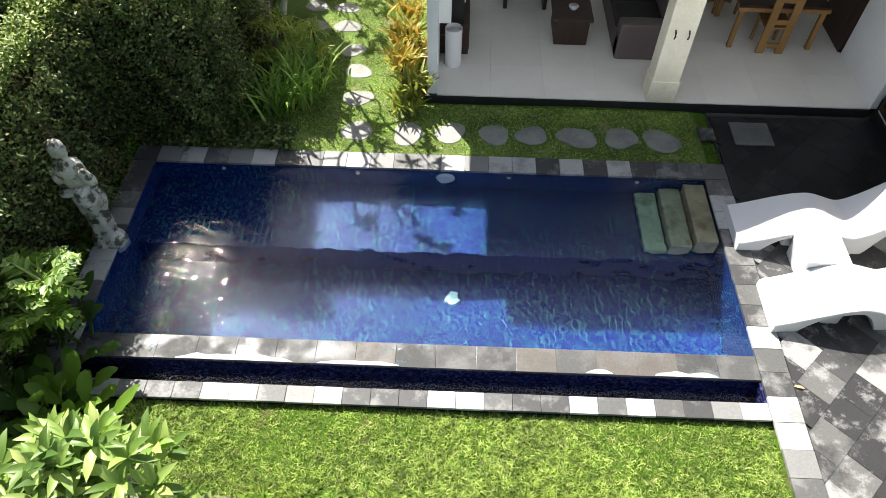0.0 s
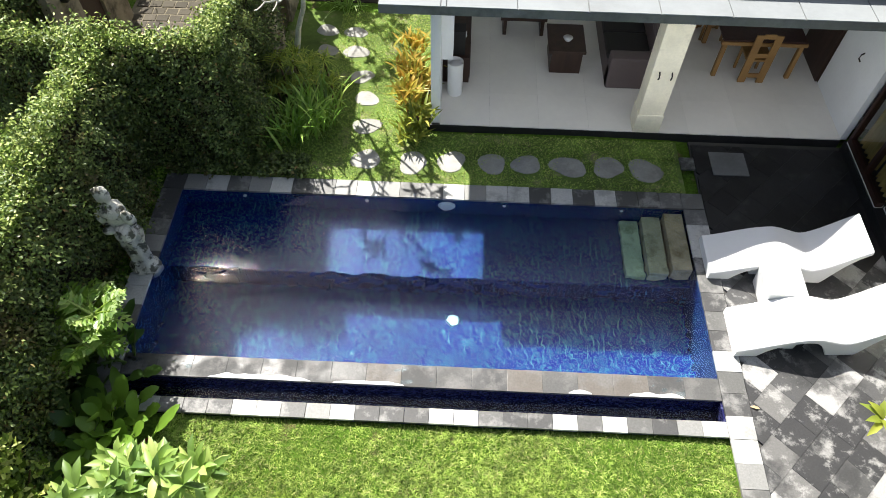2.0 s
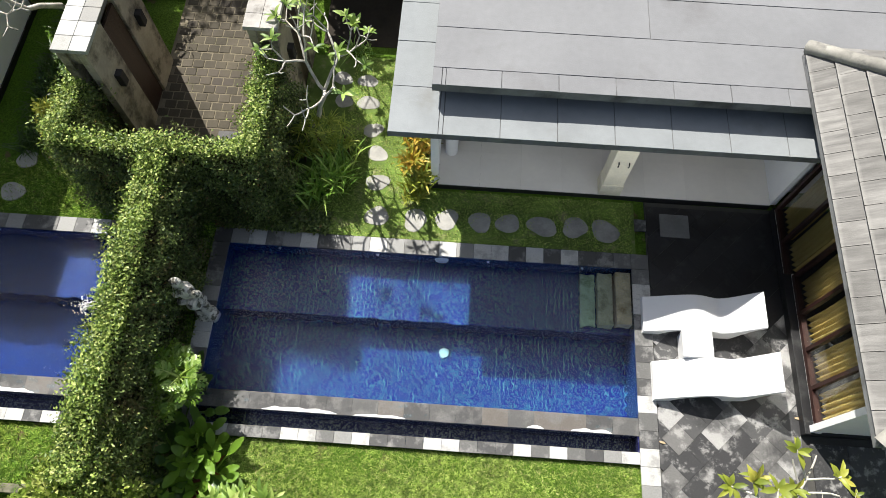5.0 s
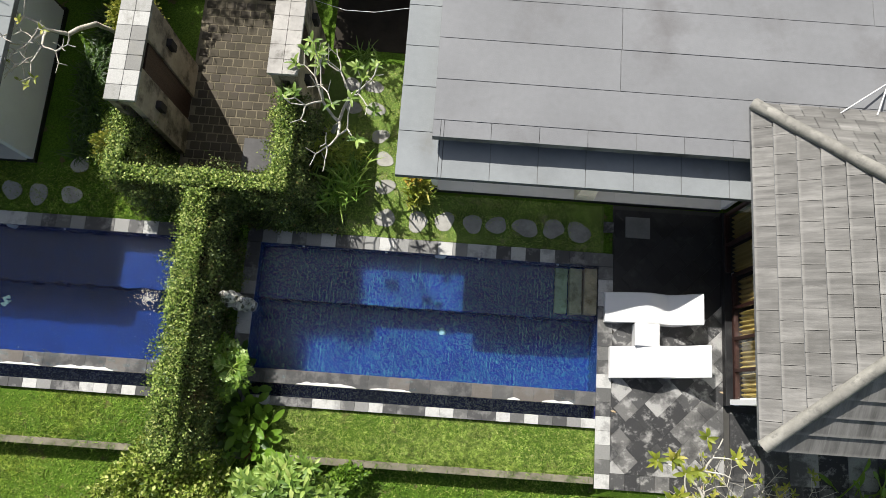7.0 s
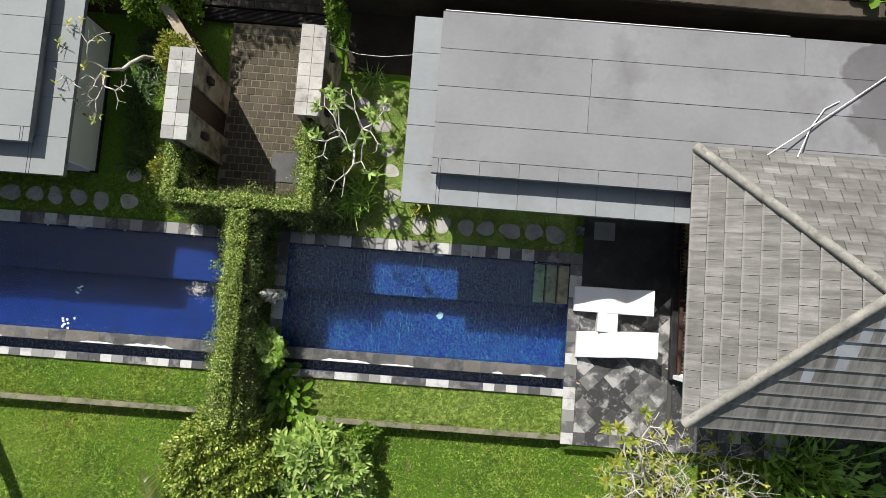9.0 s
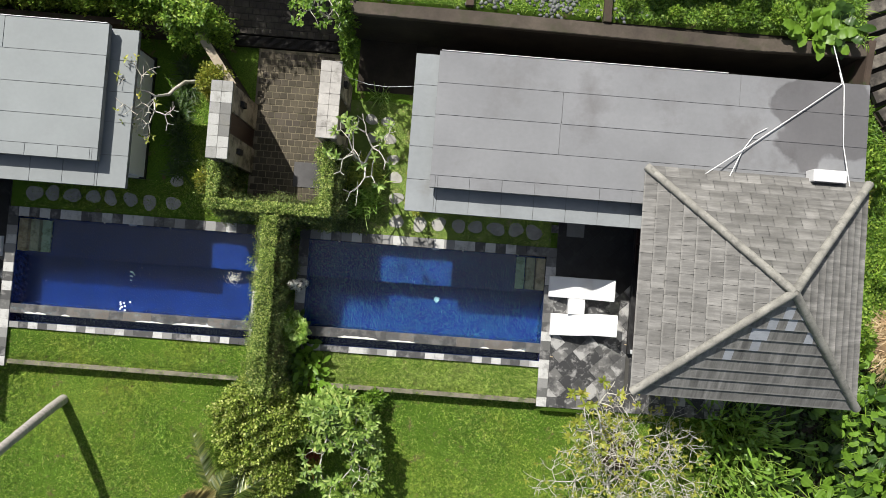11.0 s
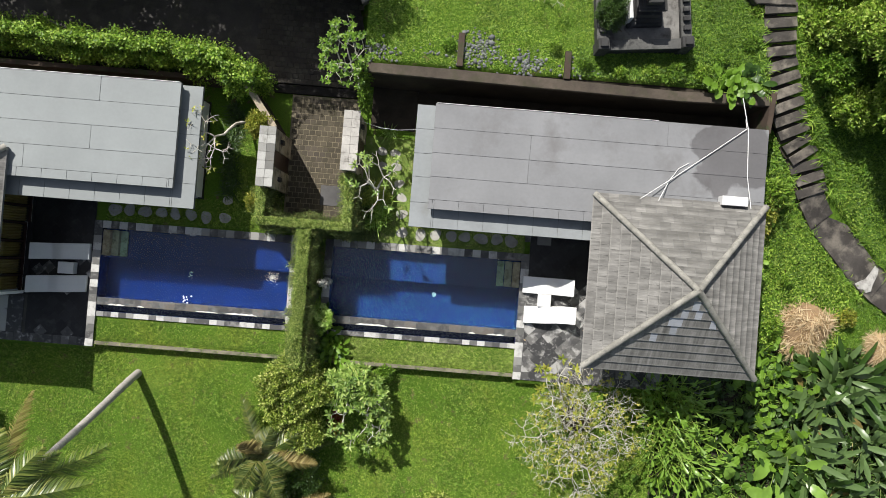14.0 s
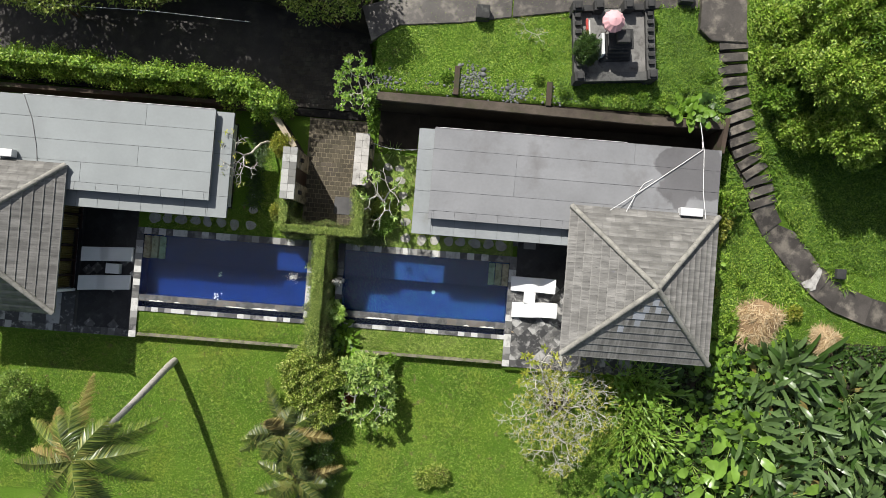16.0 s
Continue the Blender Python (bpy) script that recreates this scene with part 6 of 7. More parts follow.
frangipani("young frangipani with long pale leaves by the pool corner", (-2.75, 1.9, -0.5), 1.6, 0.95, 4, 22, (7, 10), 0.25, 0.074, 1.0, L_FRANGI, fork=(3, 3), fit=((-2.6, 1.8), (0.8, 0.62), 1.9), thin=0.6)
bare_tree = frangipani("broad bare frangipani with sparse yellow leaves", (6.2, 0.55, -0.5), 3.4, 1.15, 6, 23, (3, 5), 0.13, 0.05, 0.3, L_YELLOW, fit=((5.95, 0.4), (2.75, 2.65), 2.7), fork=(3, 4), thin=0.6)
limb_rng = np.random.default_rng(27)
limb, limb_tips = branch_tree((5.5, 1.3, 1.25), 2.5, 0.75, 3, limb_rng, (-0.5, 0.75, 0.6), (2, 3))
v, f = merged([tube(a, r * 0.75, 6) for a, r in limb])
np_part("limb", v, f, M_BARK, bare_tree, "pale limb reaching over the terrace", True)
v, f = rosettes(limb_tips, limb_rng, (6, 9), 0.22, 0.075, 0.85)
np_part("limb_leaves", v, f, L_YELLOW, bare_tree, "", True)
frangipani("leaning frangipani with pale bare branches", (-2.3, 9.1, 0.95), 2.6, 0.95, 4, 29, (5, 8), 0.2, 0.065, 0.4, L_FRANGI, first=(0.1, 0.05, 1.0), fit=((-2.15, 9.0), (0.9, 1.3), 3.45), thin=0.68, stem=((-2.7, 9.5, -0.08), (-2.52, 9.3, 0.3), (-2.38, 9.17, 0.65)))
frangipani("bare pale frangipani by the neighbouring pavilion", (-7.85, 10.55, 1.55), 1.9, 1.05, 4, 33, (2, 4), 0.15, 0.05, 0.25, L_YELLOW, first=(-0.3, -0.2, 1.0), fit=((-8.15, 10.15), (0.88, 1.12), 2.95), fork=(3, 3), thin=0.85, stem=((-7.4, 11.3, -0.08), (-7.5, 11.22, 0.6), (-7.58, 11.05, 1.15), (-7.75, 10.75, 1.45)))

bush("garden_bush", "dark purple-brown shrub under the bare frangipani", "bush", [(6.1, 1.0, 0.0, 0.6, 0.7, 0.6)], L_PLUM, 0.09, 0.05, 4000, 30)
bush("garden_bush", "dark green shrubs behind the cycad", "bush", [(-4.3, -2.0, 0.1, 0.8, 1.0, 0.8), (-4.2, -3.6, 0.0, 0.8, 1.1, 0.7)], L_DARK, 0.1, 0.05, 4500, 31)
# cycad at the lawn's edge
rng_c = np.random.default_rng(41)
for cx_, cy_, cz_, n_, len_ in ((-5.6, -1.1, 1.1, 19, 2.35), (-5.0, -3.3, 0.7, 15, 2.0)):
    cyc = thing("cycad", "cycad with arching browning fronds on the lawn", "plant", (cx_, cy_, -0.5), "cycads at the lawn's edge")
    frond_parts(cyc, (L_CYCAD, L_CYCAD, L_PALM, L_CYCAD, L_CYCAD, L_CYCAD, L_BROWN), (cx_, cy_, cz_), n_, len_, 0.5, (-0.1, 1.15), (0.15, 0.6), rng_c, 0.035, 50, 0.45)
    v, f = tube([(cx_, cy_, -0.55), (cx_ + 0.01, cy_, cz_ * 0.4), (cx_, cy_, cz_ + 0.03)], [0.2, 0.18, 0.14], 10)
    np_part("trunk", v, f, M_PALMBARK, cyc, "", True)
bush("flowering_shrub", "pale flowering shrub growing through a cycad", "bush", [(-5.5, -1.7, 0.2, 0.75, 0.7, 0.75)], L_YELLOW, 0.07, 0.05, 6000, 42)

# coconut palm
palm = thing("coconut_palm", "tall coconut palm with a pale ringed trunk", "palm", (-11.08, 1.23, -0.5))
tp = [(-11.08 - 0.3 * s + 0.22 * math.sin(s * 3.0), 1.23 - 2.25 * s ** 1.25, -0.6 + 7.9 * s) for s in np.linspace(0, 1, 26)]
v, f = tube(tp, np.linspace(0.16, 0.1, 26) * (1 + 0.04 * np.sin(np.arange(26) * 2.6)), 12)
np_part("trunk", v, f, M_PALMBARK, palm, "pale ringed grey trunk", True)
rng_p = np.random.default_rng(44)
frond_parts(palm, (L_PALM, L_PALM, L_CYCAD, L_PALM, L_BROWN), tp[-1], 20, 2.4, 0.62, (-0.35, 1.1), (0.3, 0.75), rng_p, 0.036, 58, 0.55)

# the planting round the pools
for k, (x, y, n, L) in enumerate(((-2.3, 7.95, 60, 1.0), (-2.0, 8.25, 60, 1.0), (-2.62, 8.0, 40, 0.9), (-1.9, 8.55, 40, 0.95))):
    strap_clump("clump of long green strap leaves by the hedge", x, y, n, L, 0.038, L_LILY, 50 + k, r=0.15, lean=0.45, el=(1.05, 1.52))
for k, (x, y) in enumerate(((-2.45, 8.6), (-2.1, 8.8), (-2.6, 8.85), (-2.25, 9.3), (-1.95, 9.1), (-2.35, 8.75), (-2.65, 8.6), (-2.15, 8.6), (-2.4, 9.0), (-1.85, 8.85))):
    strap_clump("feathery yellow-green dracaena under the frangipani", x, y, 56, 0.21, 0.02, L_DRACAENA, 60 + k, r=0.06, lean=0.7, stem=0.4 + 0.2 * (k % 3), name="dracaena", el=(0.2, 1.3))
for k, (x, y) in enumerate(((-2.65, 8.2), (-2.75, 8.7))):
    leaf_plant("broad_leaf_plant", "dark striped broad-leaved plant under the hedge", x, y, 10, 0.32, 0.14, L_DARK, 66 + k, stalk=0.12)
for k in range(9):
    x, y = -0.48 + 0.1 * math.sin(k * 2.3), 8.0 + 0.2 * k
    strap_clump("orange and green croton by the pavilion wall", x, y, 64, 0.3, 0.045, L_CROTON if k > 1 else L_YELLOW, 70 + k, lean=0.3, name="croton", r=0.1, stem=0.12 + 0.22 * (k % 3))
for k, (x, y, n, L, W) in enumerate(((-3.85, 3.6, 22, 0.5, 0.18), (-3.55, 3.15, 22, 0.5, 0.18), (-3.9, 3.95, 16, 0.45, 0.17), (-3.35, 2.75, 18, 0.45, 0.17), (-3.85, 3.0, 20, 0.5, 0.18), (-3.6, 2.5, 16, 0.45, 0.17))):
    leaf_plant("broad_leaf_plant", "dark glossy broad-leaved plant by the pool corner", x, y, int(n * 1.5), L * 1.05, W * 0.95, L_JUNGLE if k % 2 else L_DARK, 80 + k, stalk=0.45, el=(0.6, 1.3), droop=(0.15, 0.4))
pin = thing("pinnate_shrub", "bright green shrub with paired leaflets by the pool", "shrub", (-3.95, 4.2, -0.1))
pin_rng = np.random.default_rng(90)
for k, (x, y, z, n, L) in enumerate(((-3.95, 4.25, 0.75, 16, 0.48), (-3.75, 4.05, 1.0, 14, 0.46), (-4.0, 4.0, 0.5, 14, 0.46), (-3.85, 3.8, 0.8, 12, 0.44))):
    frond_parts(pin, (L_JUNGLE, L_LILY), (x, y, z), n, L, 0.17, (0.1, 0.9), (0.1, 0.5), pin_rng, 0.075, 8, 0.1, FOLD)
    sv2, sf2 = tube([(-3.95, 4.2, -0.1), ((x - 3.95) / 2, (y + 4.2) / 2, z * 0.6), (x, y, z)], [0.02, 0.015, 0.01], 6)
    np_part("stem", sv2, sf2, M_TWIG, pin)
for k, (x, y) in enumerate(((-3.05, 2.15), (-3.45, 2.7), (-3.2, 0.2), (-3.1, -0.15))):
    strap_clump("dark red cordyline among green leaves", x, y, 22, 0.42, 0.07, L_RED if k < 3 else L_CROTON, 94 + k, lean=0.5, name="cordyline", r=0.08)
bush("small_bush", "small bright green bush by the low wall", "bush", [(-1.43, 2.02, -0.1, 0.34, 0.32, 0.5)], L_JUNGLE, 0.1, 0.055, 7000, 99)
bush("small_bush", "small bright green bush on the lawn", "bush", [(1.1, -2.9, -0.3, 0.6, 0.5, 0.45), (0.5, -3.1, -0.3, 0.45, 0.45, 0.4)], L_BUSH, 0.09, 0.05, 5000, 100)
bush("garden_bush", "yellow-leaved bush beside the gate wall", "bush", [(-6.5, 8.15, 1.3, 0.35, 0.35, 0.75)], L_YELLOW, 0.1, 0.045, 9000, 101)
bush("garden_bush", "yellow-leaved bush behind the gate wall", "bush", [(-6.6, 11.05, 1.3, 0.42, 0.5, 0.8)], L_YELLOW, 0.1, 0.045, 9000, 102)
bush("flowering_shrub", "shrub with white blossom at the lawn's edge", "bush", [(-17.4, -0.5, 0.6, 0.9, 1.0, 1.0), (-18.6, -1.4, 0.6, 1.0, 0.9, 0.9)], L_FRANGI, 0.12, 0.05, 5000, 103)
for k in range(10):
    strap_clump("dark grassy tuft along the pavilion wall", -8.0 + 0.12 * math.sin(k), 8.6 + 0.35 * k, 80, 0.5, 0.03, L_DARK, 110 + k, r=0.12)
strap_clump("spiky green tuft beside the dark garden corner", -1.95, 11.3, 50, 0.5, 0.02, L_LILY, 121, r=0.1)

# ---- the lane side ----
hedge("bright green hedge along the lane", [(-22.0, -14.5, 13.5, 13.9, 0.5, 1.95), (-14.5, -9.5, 13.25, 13.65, 0.5, 2.05), (-9.5, -7.9, 13.0, 13.5, 0.5, 2.1), (-7.9, -6.75, 12.4, 13.0, 0.4, 2.1)], L_SLOPE, 950, 0.115, 130, 0.36)
wall_b = thing("boundary_wall", "dark boundary wall under the lane hedge", "wall", (-14, 13.1, 0), kind="structure")
part("wall", box(-22, -7.4, 12.62, 12.80, -0.2, 1.1), M_RETAIN, wall_b)
frangipani("roadside tree with broad leaves over the lane", (-3.05, 13.55, 0.0), 4.5, 0.9, 5, 131, (6, 9), 0.15, 0.07, 0.9, L_JUNGLE, fit=((-3.4, 13.55), (1.0, 1.3), 4.4), thin=0.5)
bush("creeper", "creeper hanging over the corner of the wall", "climber", [(-2.95, 13.2, 1.6, 0.3, 0.5, 0.9), (-2.85, 12.4, 1.2, 0.2, 0.5, 0.9)], L_JUNGLE, 0.11, 0.06, 5000, 132, twigs=False)
bush("lane_trees", "trees leaning over the far side of the lane", "tree", [(-16.4, 16.2, 3.0, 2.0, 0.9, 1.3), (-13.0, 16.9, 2.6, 2.0, 0.9, 1.2), (-5.0, 16.7, 3.0, 1.6, 0.8, 1.3), (-8.5, 17.9, 2.6, 2.2, 0.9, 1.2)], L_BUSH, 0.17, 0.08, 1500, 133)
# unseen trees, added so that their shadows fall on lane and court
for k, (x, y, h, r) in enumerate(((-20, 19.6, 6.5, 2.4), (-15.5, 19.4, 6.8, 2.4), (-11.5, 20.0, 7.0, 2.3), (-8.8, 19.8, 8.4, 2.4), (-5.6, 19.3, 7.6, 1.9))):
    bush("shade_tree", "tall unseen tree placed to shade the lane", "tree", [(x, y, h - 1.2, r, r * 0.8, 1.5), (x - 0.8, y + 0.5, h - 2.2, r * 0.8, r * 0.7, 1.4)], L_BUSH, 0.2, 0.1, 1300, 340 + k, group="shade trees beyond the lane", inner=0.3)
bank = thing("lane_bank", "dark overgrown bank beyond the lane", "bank", (-10, 18, 0), kind="structure")
part("earth", prism([(-60, 17.0), (-8.4, 17.5), (-3.4, 16.4), (-3.0, 20), (-8, 24), (-60, 24)], -0.2, 1.8, 0.3), M_EARTH_SHADE, bank)
v, f = tube([(-17, 15.6, 3.2), (-12, 15.75, 3.0), (-7.9, 15.6, 3.1)], 0.009, 5)
tagged(np_part("overhead_wire", v, f, M_CABLE, None, "pale wire strung above the lane"), "", "wire")

# ---- the raised garden ----
shr = thing("shrine_enclosure", "black stone shrine court with low carved walls", "shrine", (6.8, 16.0, 2.2))
SHRINE = pose(6.8, 16.05, 2.2, 0, 0, 6)                   # the shrine court stands a little askew


def gz(x, y):
    return float(ground_height(x, y))


def court_box(x0, x1, y0, y1, z0, z1, bevel=0.02):
    return box(x0, x1, y0, y1, z0, z1, bevel, m=SHRINE)


part("floor", court_box(-1.5, 1.5, -1.3, 1.5, -0.2, 0.35), M_SHRINEFLOOR, shr, "wet stone floor")
for x0, x1, y0, y1 in ((-1.6, 1.6, -1.5, -1.24), (-1.6, -1.34, -1.24, 1.6), (1.34, 1.6, -1.24, 1.6), (-1.34, -0.6, 1.34, 1.6), (0.6, 1.34, 1.34, 1.6)):
    part("wall", court_box(x0, x1, y0, y1, -0.2, 0.6), M_LAVA, shr)
for x0, x1, y0, y1 in ((-1.66, 1.66, -1.56, -1.2), (-1.66, -1.3, -1.19, 1.66), (1.3, 1.66, -1.19, 1.66)):
    part("coping", court_box(x0, x1, y0, y1, 0.601, 0.68, 0.015), M_LAVACAP, shr, "grey carved coping")
for x, y in ((-1.47, -1.38), (1.47, -1.38), (-1.47, 1.47), (1.47, 1.47), (-0.6, 1.47), (0.6, 1.47)):
    part("post", court_box(x - 0.2, x + 0.2, y - 0.2, y + 0.2, -0.1, 0.9, 0.03), M_LAVA, shr)
    part("post_cap", court_box(x - 0.13, x + 0.13, y - 0.13, y + 0.13, 0.9, 1.0, 0.03), M_LAVA, shr)
for k in range(7):
    for x in (-1.47, 1.47):
        part("knob", court_box(x - 0.11, x + 0.11, -0.95 + 0.33 * k, -0.78 + 0.33 * k, 0.68, 0.82), M_LAVA, shr)
alt = thing("altar", "stepped dark stone altar inside the shrine court", "altar", (6.85, 15.9, 2.2))
for a, b, h0, h1 in ((0.62, 0.55, 0.35, 0.6), (0.52, 0.46, 0.6, 0.85), (0.42, 0.38, 0.85, 1.15), (0.3, 0.28, 1.15, 1.5), (0.48, 0.4, 1.5, 1.6), (0.36, 0.32, 1.6, 1.68), (0.26, 0.24, 1.68, 1.95)):
    part("tier", court_box(0.05 - a, 0.05 + a, -0.15 - b, -0.15 + b, h0, h1, 0.03), M_LAVA, alt)
part("cloth", court_box(-0.62, -0.5, -0.6, 0.25, 0.35, 1.15, 0.01), M_LOUNGER_G, alt, "pale cloth")
part("offering_stone", court_box(-0.48, -0.32, -0.72, -0.5, 0.35, 0.8, 0.03), M_LAVACAP, alt, "pale carved stone")
PX, PY, PZ = 6.36, 16.35, 4.45
par = thing("parasol", "pink ceremonial parasol over the altar", "parasol", (PX, PY, 2.2))
v, f = tube([(PX, PY, 2.5), (PX, PY, PZ + 0.3)], 0.02, 6)
np_part("pole", v, f, M_WOODDARK, par)
bm = bmesh.new()
ring_a = np.linspace(0, 2 * math.pi, 24, endpoint=False)
rim = [bm.verts.new((PX + 0.44 * math.cos(a) * (1 if k % 2 else 0.93), PY + 0.44 * math.sin(a) * (1 if k % 2 else 0.93), PZ)) for k, a in enumerate(ring_a)]
mid = [bm.verts.new((PX + 0.25 * math.cos(a), PY + 0.25 * math.sin(a), PZ + 0.2)) for a in ring_a]
tip = bm.verts.new((PX, PY, PZ + 0.3))
for k in range(24):
    bm.faces.new((rim[k], rim[(k + 1) % 24], mid[(k + 1) % 24], mid[k]))
    bm.faces.new((mid[k], mid[(k + 1) % 24], tip))
low = [bm.verts.new(r.co - Vector((0, 0, 0.13))) for r in rim]
for k in range(24):
    bm.faces.new((low[k], low[(k + 1) % 24], rim[(k + 1) % 24], rim[k]))
part("canopy", bm, M_PINK, par, "scalloped pink cloth canopy")
pole2 = thing("banner_pole", "red and white banner pole in the shrine court", "banner", (5.6, 16.6, 2.2))
part("pole", court_box(-1.18, -1.1, 0.1, 0.9, 0.85, 1.0, 0.01), M_BANNER, pole2, "red banner")
part("cloth", court_box(-1.08, -1.02, 0.12, 0.85, 0.85, 0.95, 0.005), M_LOUNGER_G, pole2, "white banner edge")
bush("conifer_shrub", "dark clipped conifer beside the shrine", "shrub", [(5.65, 15.6, 3.05, 0.5, 0.6, 0.8)], L_DARK, 0.09, 0.02, 30000, 140, template=BLADE)

np_path = [(-3.1, 15.5), (-2.0, 16.25), (0.5, 16.55), (2.6, 16.95), (2.6, 17.9), (0.0, 17.6), (-2.5, 17.3), (-3.6, 16.9)]
walkway = thing("stone_path", "weathered dark stone path round the raised garden", "path", (0, 17, 2.2), kind="structure")
part("slab", prism(np_path, 2.0, 2.30, 0.02), M_PATHSTONE, walkway)
part("slab", prism([(2.65, 16.95), (6.2, 17.6), (10.3, 17.95), (10.3, 19.2), (6, 18.8), (2.65, 17.95)], 2.0, 2.32, 0.02), M_PATHSTONE, walkway)
part("slab", prism([(10.35, 17.0), (10.9, 16.55), (12.3, 16.6), (12.15, 19.2), (10.35, 19.2)], 2.0, 2.6, 0.02), M_PATHSTONE, walkway)
for x, y in ((1.4, 16.95), (9.7, 18.3)):
    tagged(part("stone_block", box(x - 0.28, x + 0.28, y - 0.28, y + 0.28, 2.2, 2.75, 0.05, m=None), M_LAVA, None, "square black stone block beside the path"), "", "stone block")
for x0, x1, y0, y1 in ((0.44, 0.66, 13.55, 14.75), (4.3, 4.52, 13.4, 14.4)):
    tagged(part("garden_kerb", box(x0, x1, y0, y1, 2.05, 2.33, 0.015), M_RETAIN, None, "short brown kerb dividing the raised garden"), "", "kerb")


def river_stones(label, spots, seed):
    rng = np.random.default_rng(seed)
    bm = bmesh.new()
    bmesh.ops.create_icosphere(bm, subdivisions=1, radius=1)
    tv = np.array([v.co[:] for v in bm.verts])
    tf = np.array([[v.index for v in f.verts] for f in bm.faces])
    bm.free()
    parts = []
    for cx, cy, rx, ry, n in spots:
        for _ in range(n):
            x, y = cx + rng.normal(0, rx), cy + rng.normal(0, ry)
            s = rng.uniform(0.03, 0.085) * (2.2 if rng.random() < 0.03 else 1)
            a = rng.uniform(0, 3.14)
            rot = np.array([[np.cos(a), -np.sin(a), 0], [np.sin(a), np.cos(a), 0], [0, 0, 1]])
            parts.append(((tv * [s, s * 0.75, s * 0.55]) @ rot.T + [x, y, gz(x, y) + 0.15 * s + 0.01], tf))
    v, f = merged(parts)
    return tagged(np_part("river_stones", v, f, island_version(M_RIVER), None, label, True), "", "stones", "", "stuff")


river_stones("heap of rounded grey river stones in the garden", [(1.25, 14.25, 0.42, 0.32, 210), (2.9, 13.85, 0.38, 0.2, 130), (-2.35, 13.9, 0.3, 0.2, 70), (4.9, 13.8, 0.4, 0.15, 40), (-0.5, 14.0, 0.3, 0.15, 14)], 150)
frangipani("small bare shrub in the raised garden", (3.4, 16.1, 2.15), 1.4, 1.0, 4, 151, (2, 3), 0.1, 0.04, 0.25, L_YELLOW, fit=((3.4, 16.25), (0.75, 0.5), 3.3), fork=(2, 4), thin=0.62)
leaf_plant("plantain_plant", "broad-leaved plantain on the corner of the wall", 10.45, 13.6, 18, 0.7, 0.3, L_JUNGLE, 152, el=(0.5, 1.2), stalk=0.3, z=2.2)
leaf_plant("plantain_plant", "broad-leaved plantain on the corner of the wall", 10.1, 13.6, 20, 0.66, 0.3, L_JUNGLE, 153, el=(0.4, 1.2), stalk=0.4, z=2.1)
leaf_plant("plantain_plant", "broad-leaved plantain on the corner of the wall", 10.85, 13.8, 18, 0.6, 0.28, L_DARK, 154, el=(0.4, 1.2), stalk=0.4, z=2.1)

# ---- the eastern slope ----
steps = thing("garden_steps", "long flight of dark concrete garden steps", "stairs", (12.5, 13, 1), kind="structure")
LINE = [(11.8, 16.7), (12.05, 15.0), (12.45, 14.1), (12.75, 13.4), (13.4, 12.0), (13.9, 11.35), (14.45, 10.1)]


def along(line, s):
    seg = [math.dist(a, b) for a, b in zip(line, line[1:])]
    d = s * sum(seg)
    for (a, b), L in zip(zip(line, line[1:]), seg):
        if d <= L:
            k = d / L
            return (a[0] + k * (b[0] - a[0]), a[1] + k * (b[1] - a[1])), math.atan2(b[1] - a[1], b[0] - a[0])
        d -= L
    return line[-1], math.atan2(line[-1][1] - line[-2][1], line[-1][0] - line[-2][0])


NSTEP = 15
for k in range(NSTEP):
    (x, y), a = along(LINE, (k + 0.5) / NSTEP)
    zz = gz(x, y) + 0.12
    part("step", box(-0.21, 0.14, -0.6 + 0.04 * RNG.normal(), 0.58, -0.16, 0.0, 0.012, m=pose(x, y, zz, 0, 0, math.degrees(a) + RNG.normal(0, 2.0))), M_PATHSTONE, steps)
    # dark bed in the gap that paints the shadow below each step
    part("riser_bed", box(-0.27, 0.27, -0.62, 0.62, -0.7, -0.16, m=pose(x, y, zz, 0, 0, math.degrees(a))), M_EARTH_SHADE, steps)
lower = thing("garden_path", "dark wet concrete path curving down the slope", "path", (16, 7.5, 0), kind="structure")
CURVE = [(14.4, 10.2), (15.05, 9.3), (16.05, 8.3), (16.85, 7.45), (17.6, 6.85), (18.4, 6.35), (19.8, 5.9), (22, 5.4)]
def strip_edges(line, half):
    out = []
    for k, p in enumerate(line):
        a, b = line[max(0, k - 1)], line[min(len(line) - 1, k + 1)]
        d = math.hypot(b[0] - a[0], b[1] - a[1])
        nx, ny = -(b[1] - a[1]) / d * half, (b[0] - a[0]) / d * half
        out.append(((p[0] - nx, p[1] - ny), (p[0] + nx, p[1] + ny)))
    return out


def off_path(px, py, clear=0.68):
    """True where a place lies clear of the steps, the path and the shrine's paving."""
    ok = np.ones(np.shape(px), bool)
    for line in (LINE, CURVE):
        for (ax, ay), (bx, by) in zip(line, line[1:]):
            k = np.clip(((px - ax) * (bx - ax) + (py - ay) * (by - ay)) / ((bx - ax) ** 2 + (by - ay) ** 2), 0, 1)
            ok &= np.hypot(px - ax - k * (bx - ax), py - ay - k * (by - ay)) > clear
    return ok


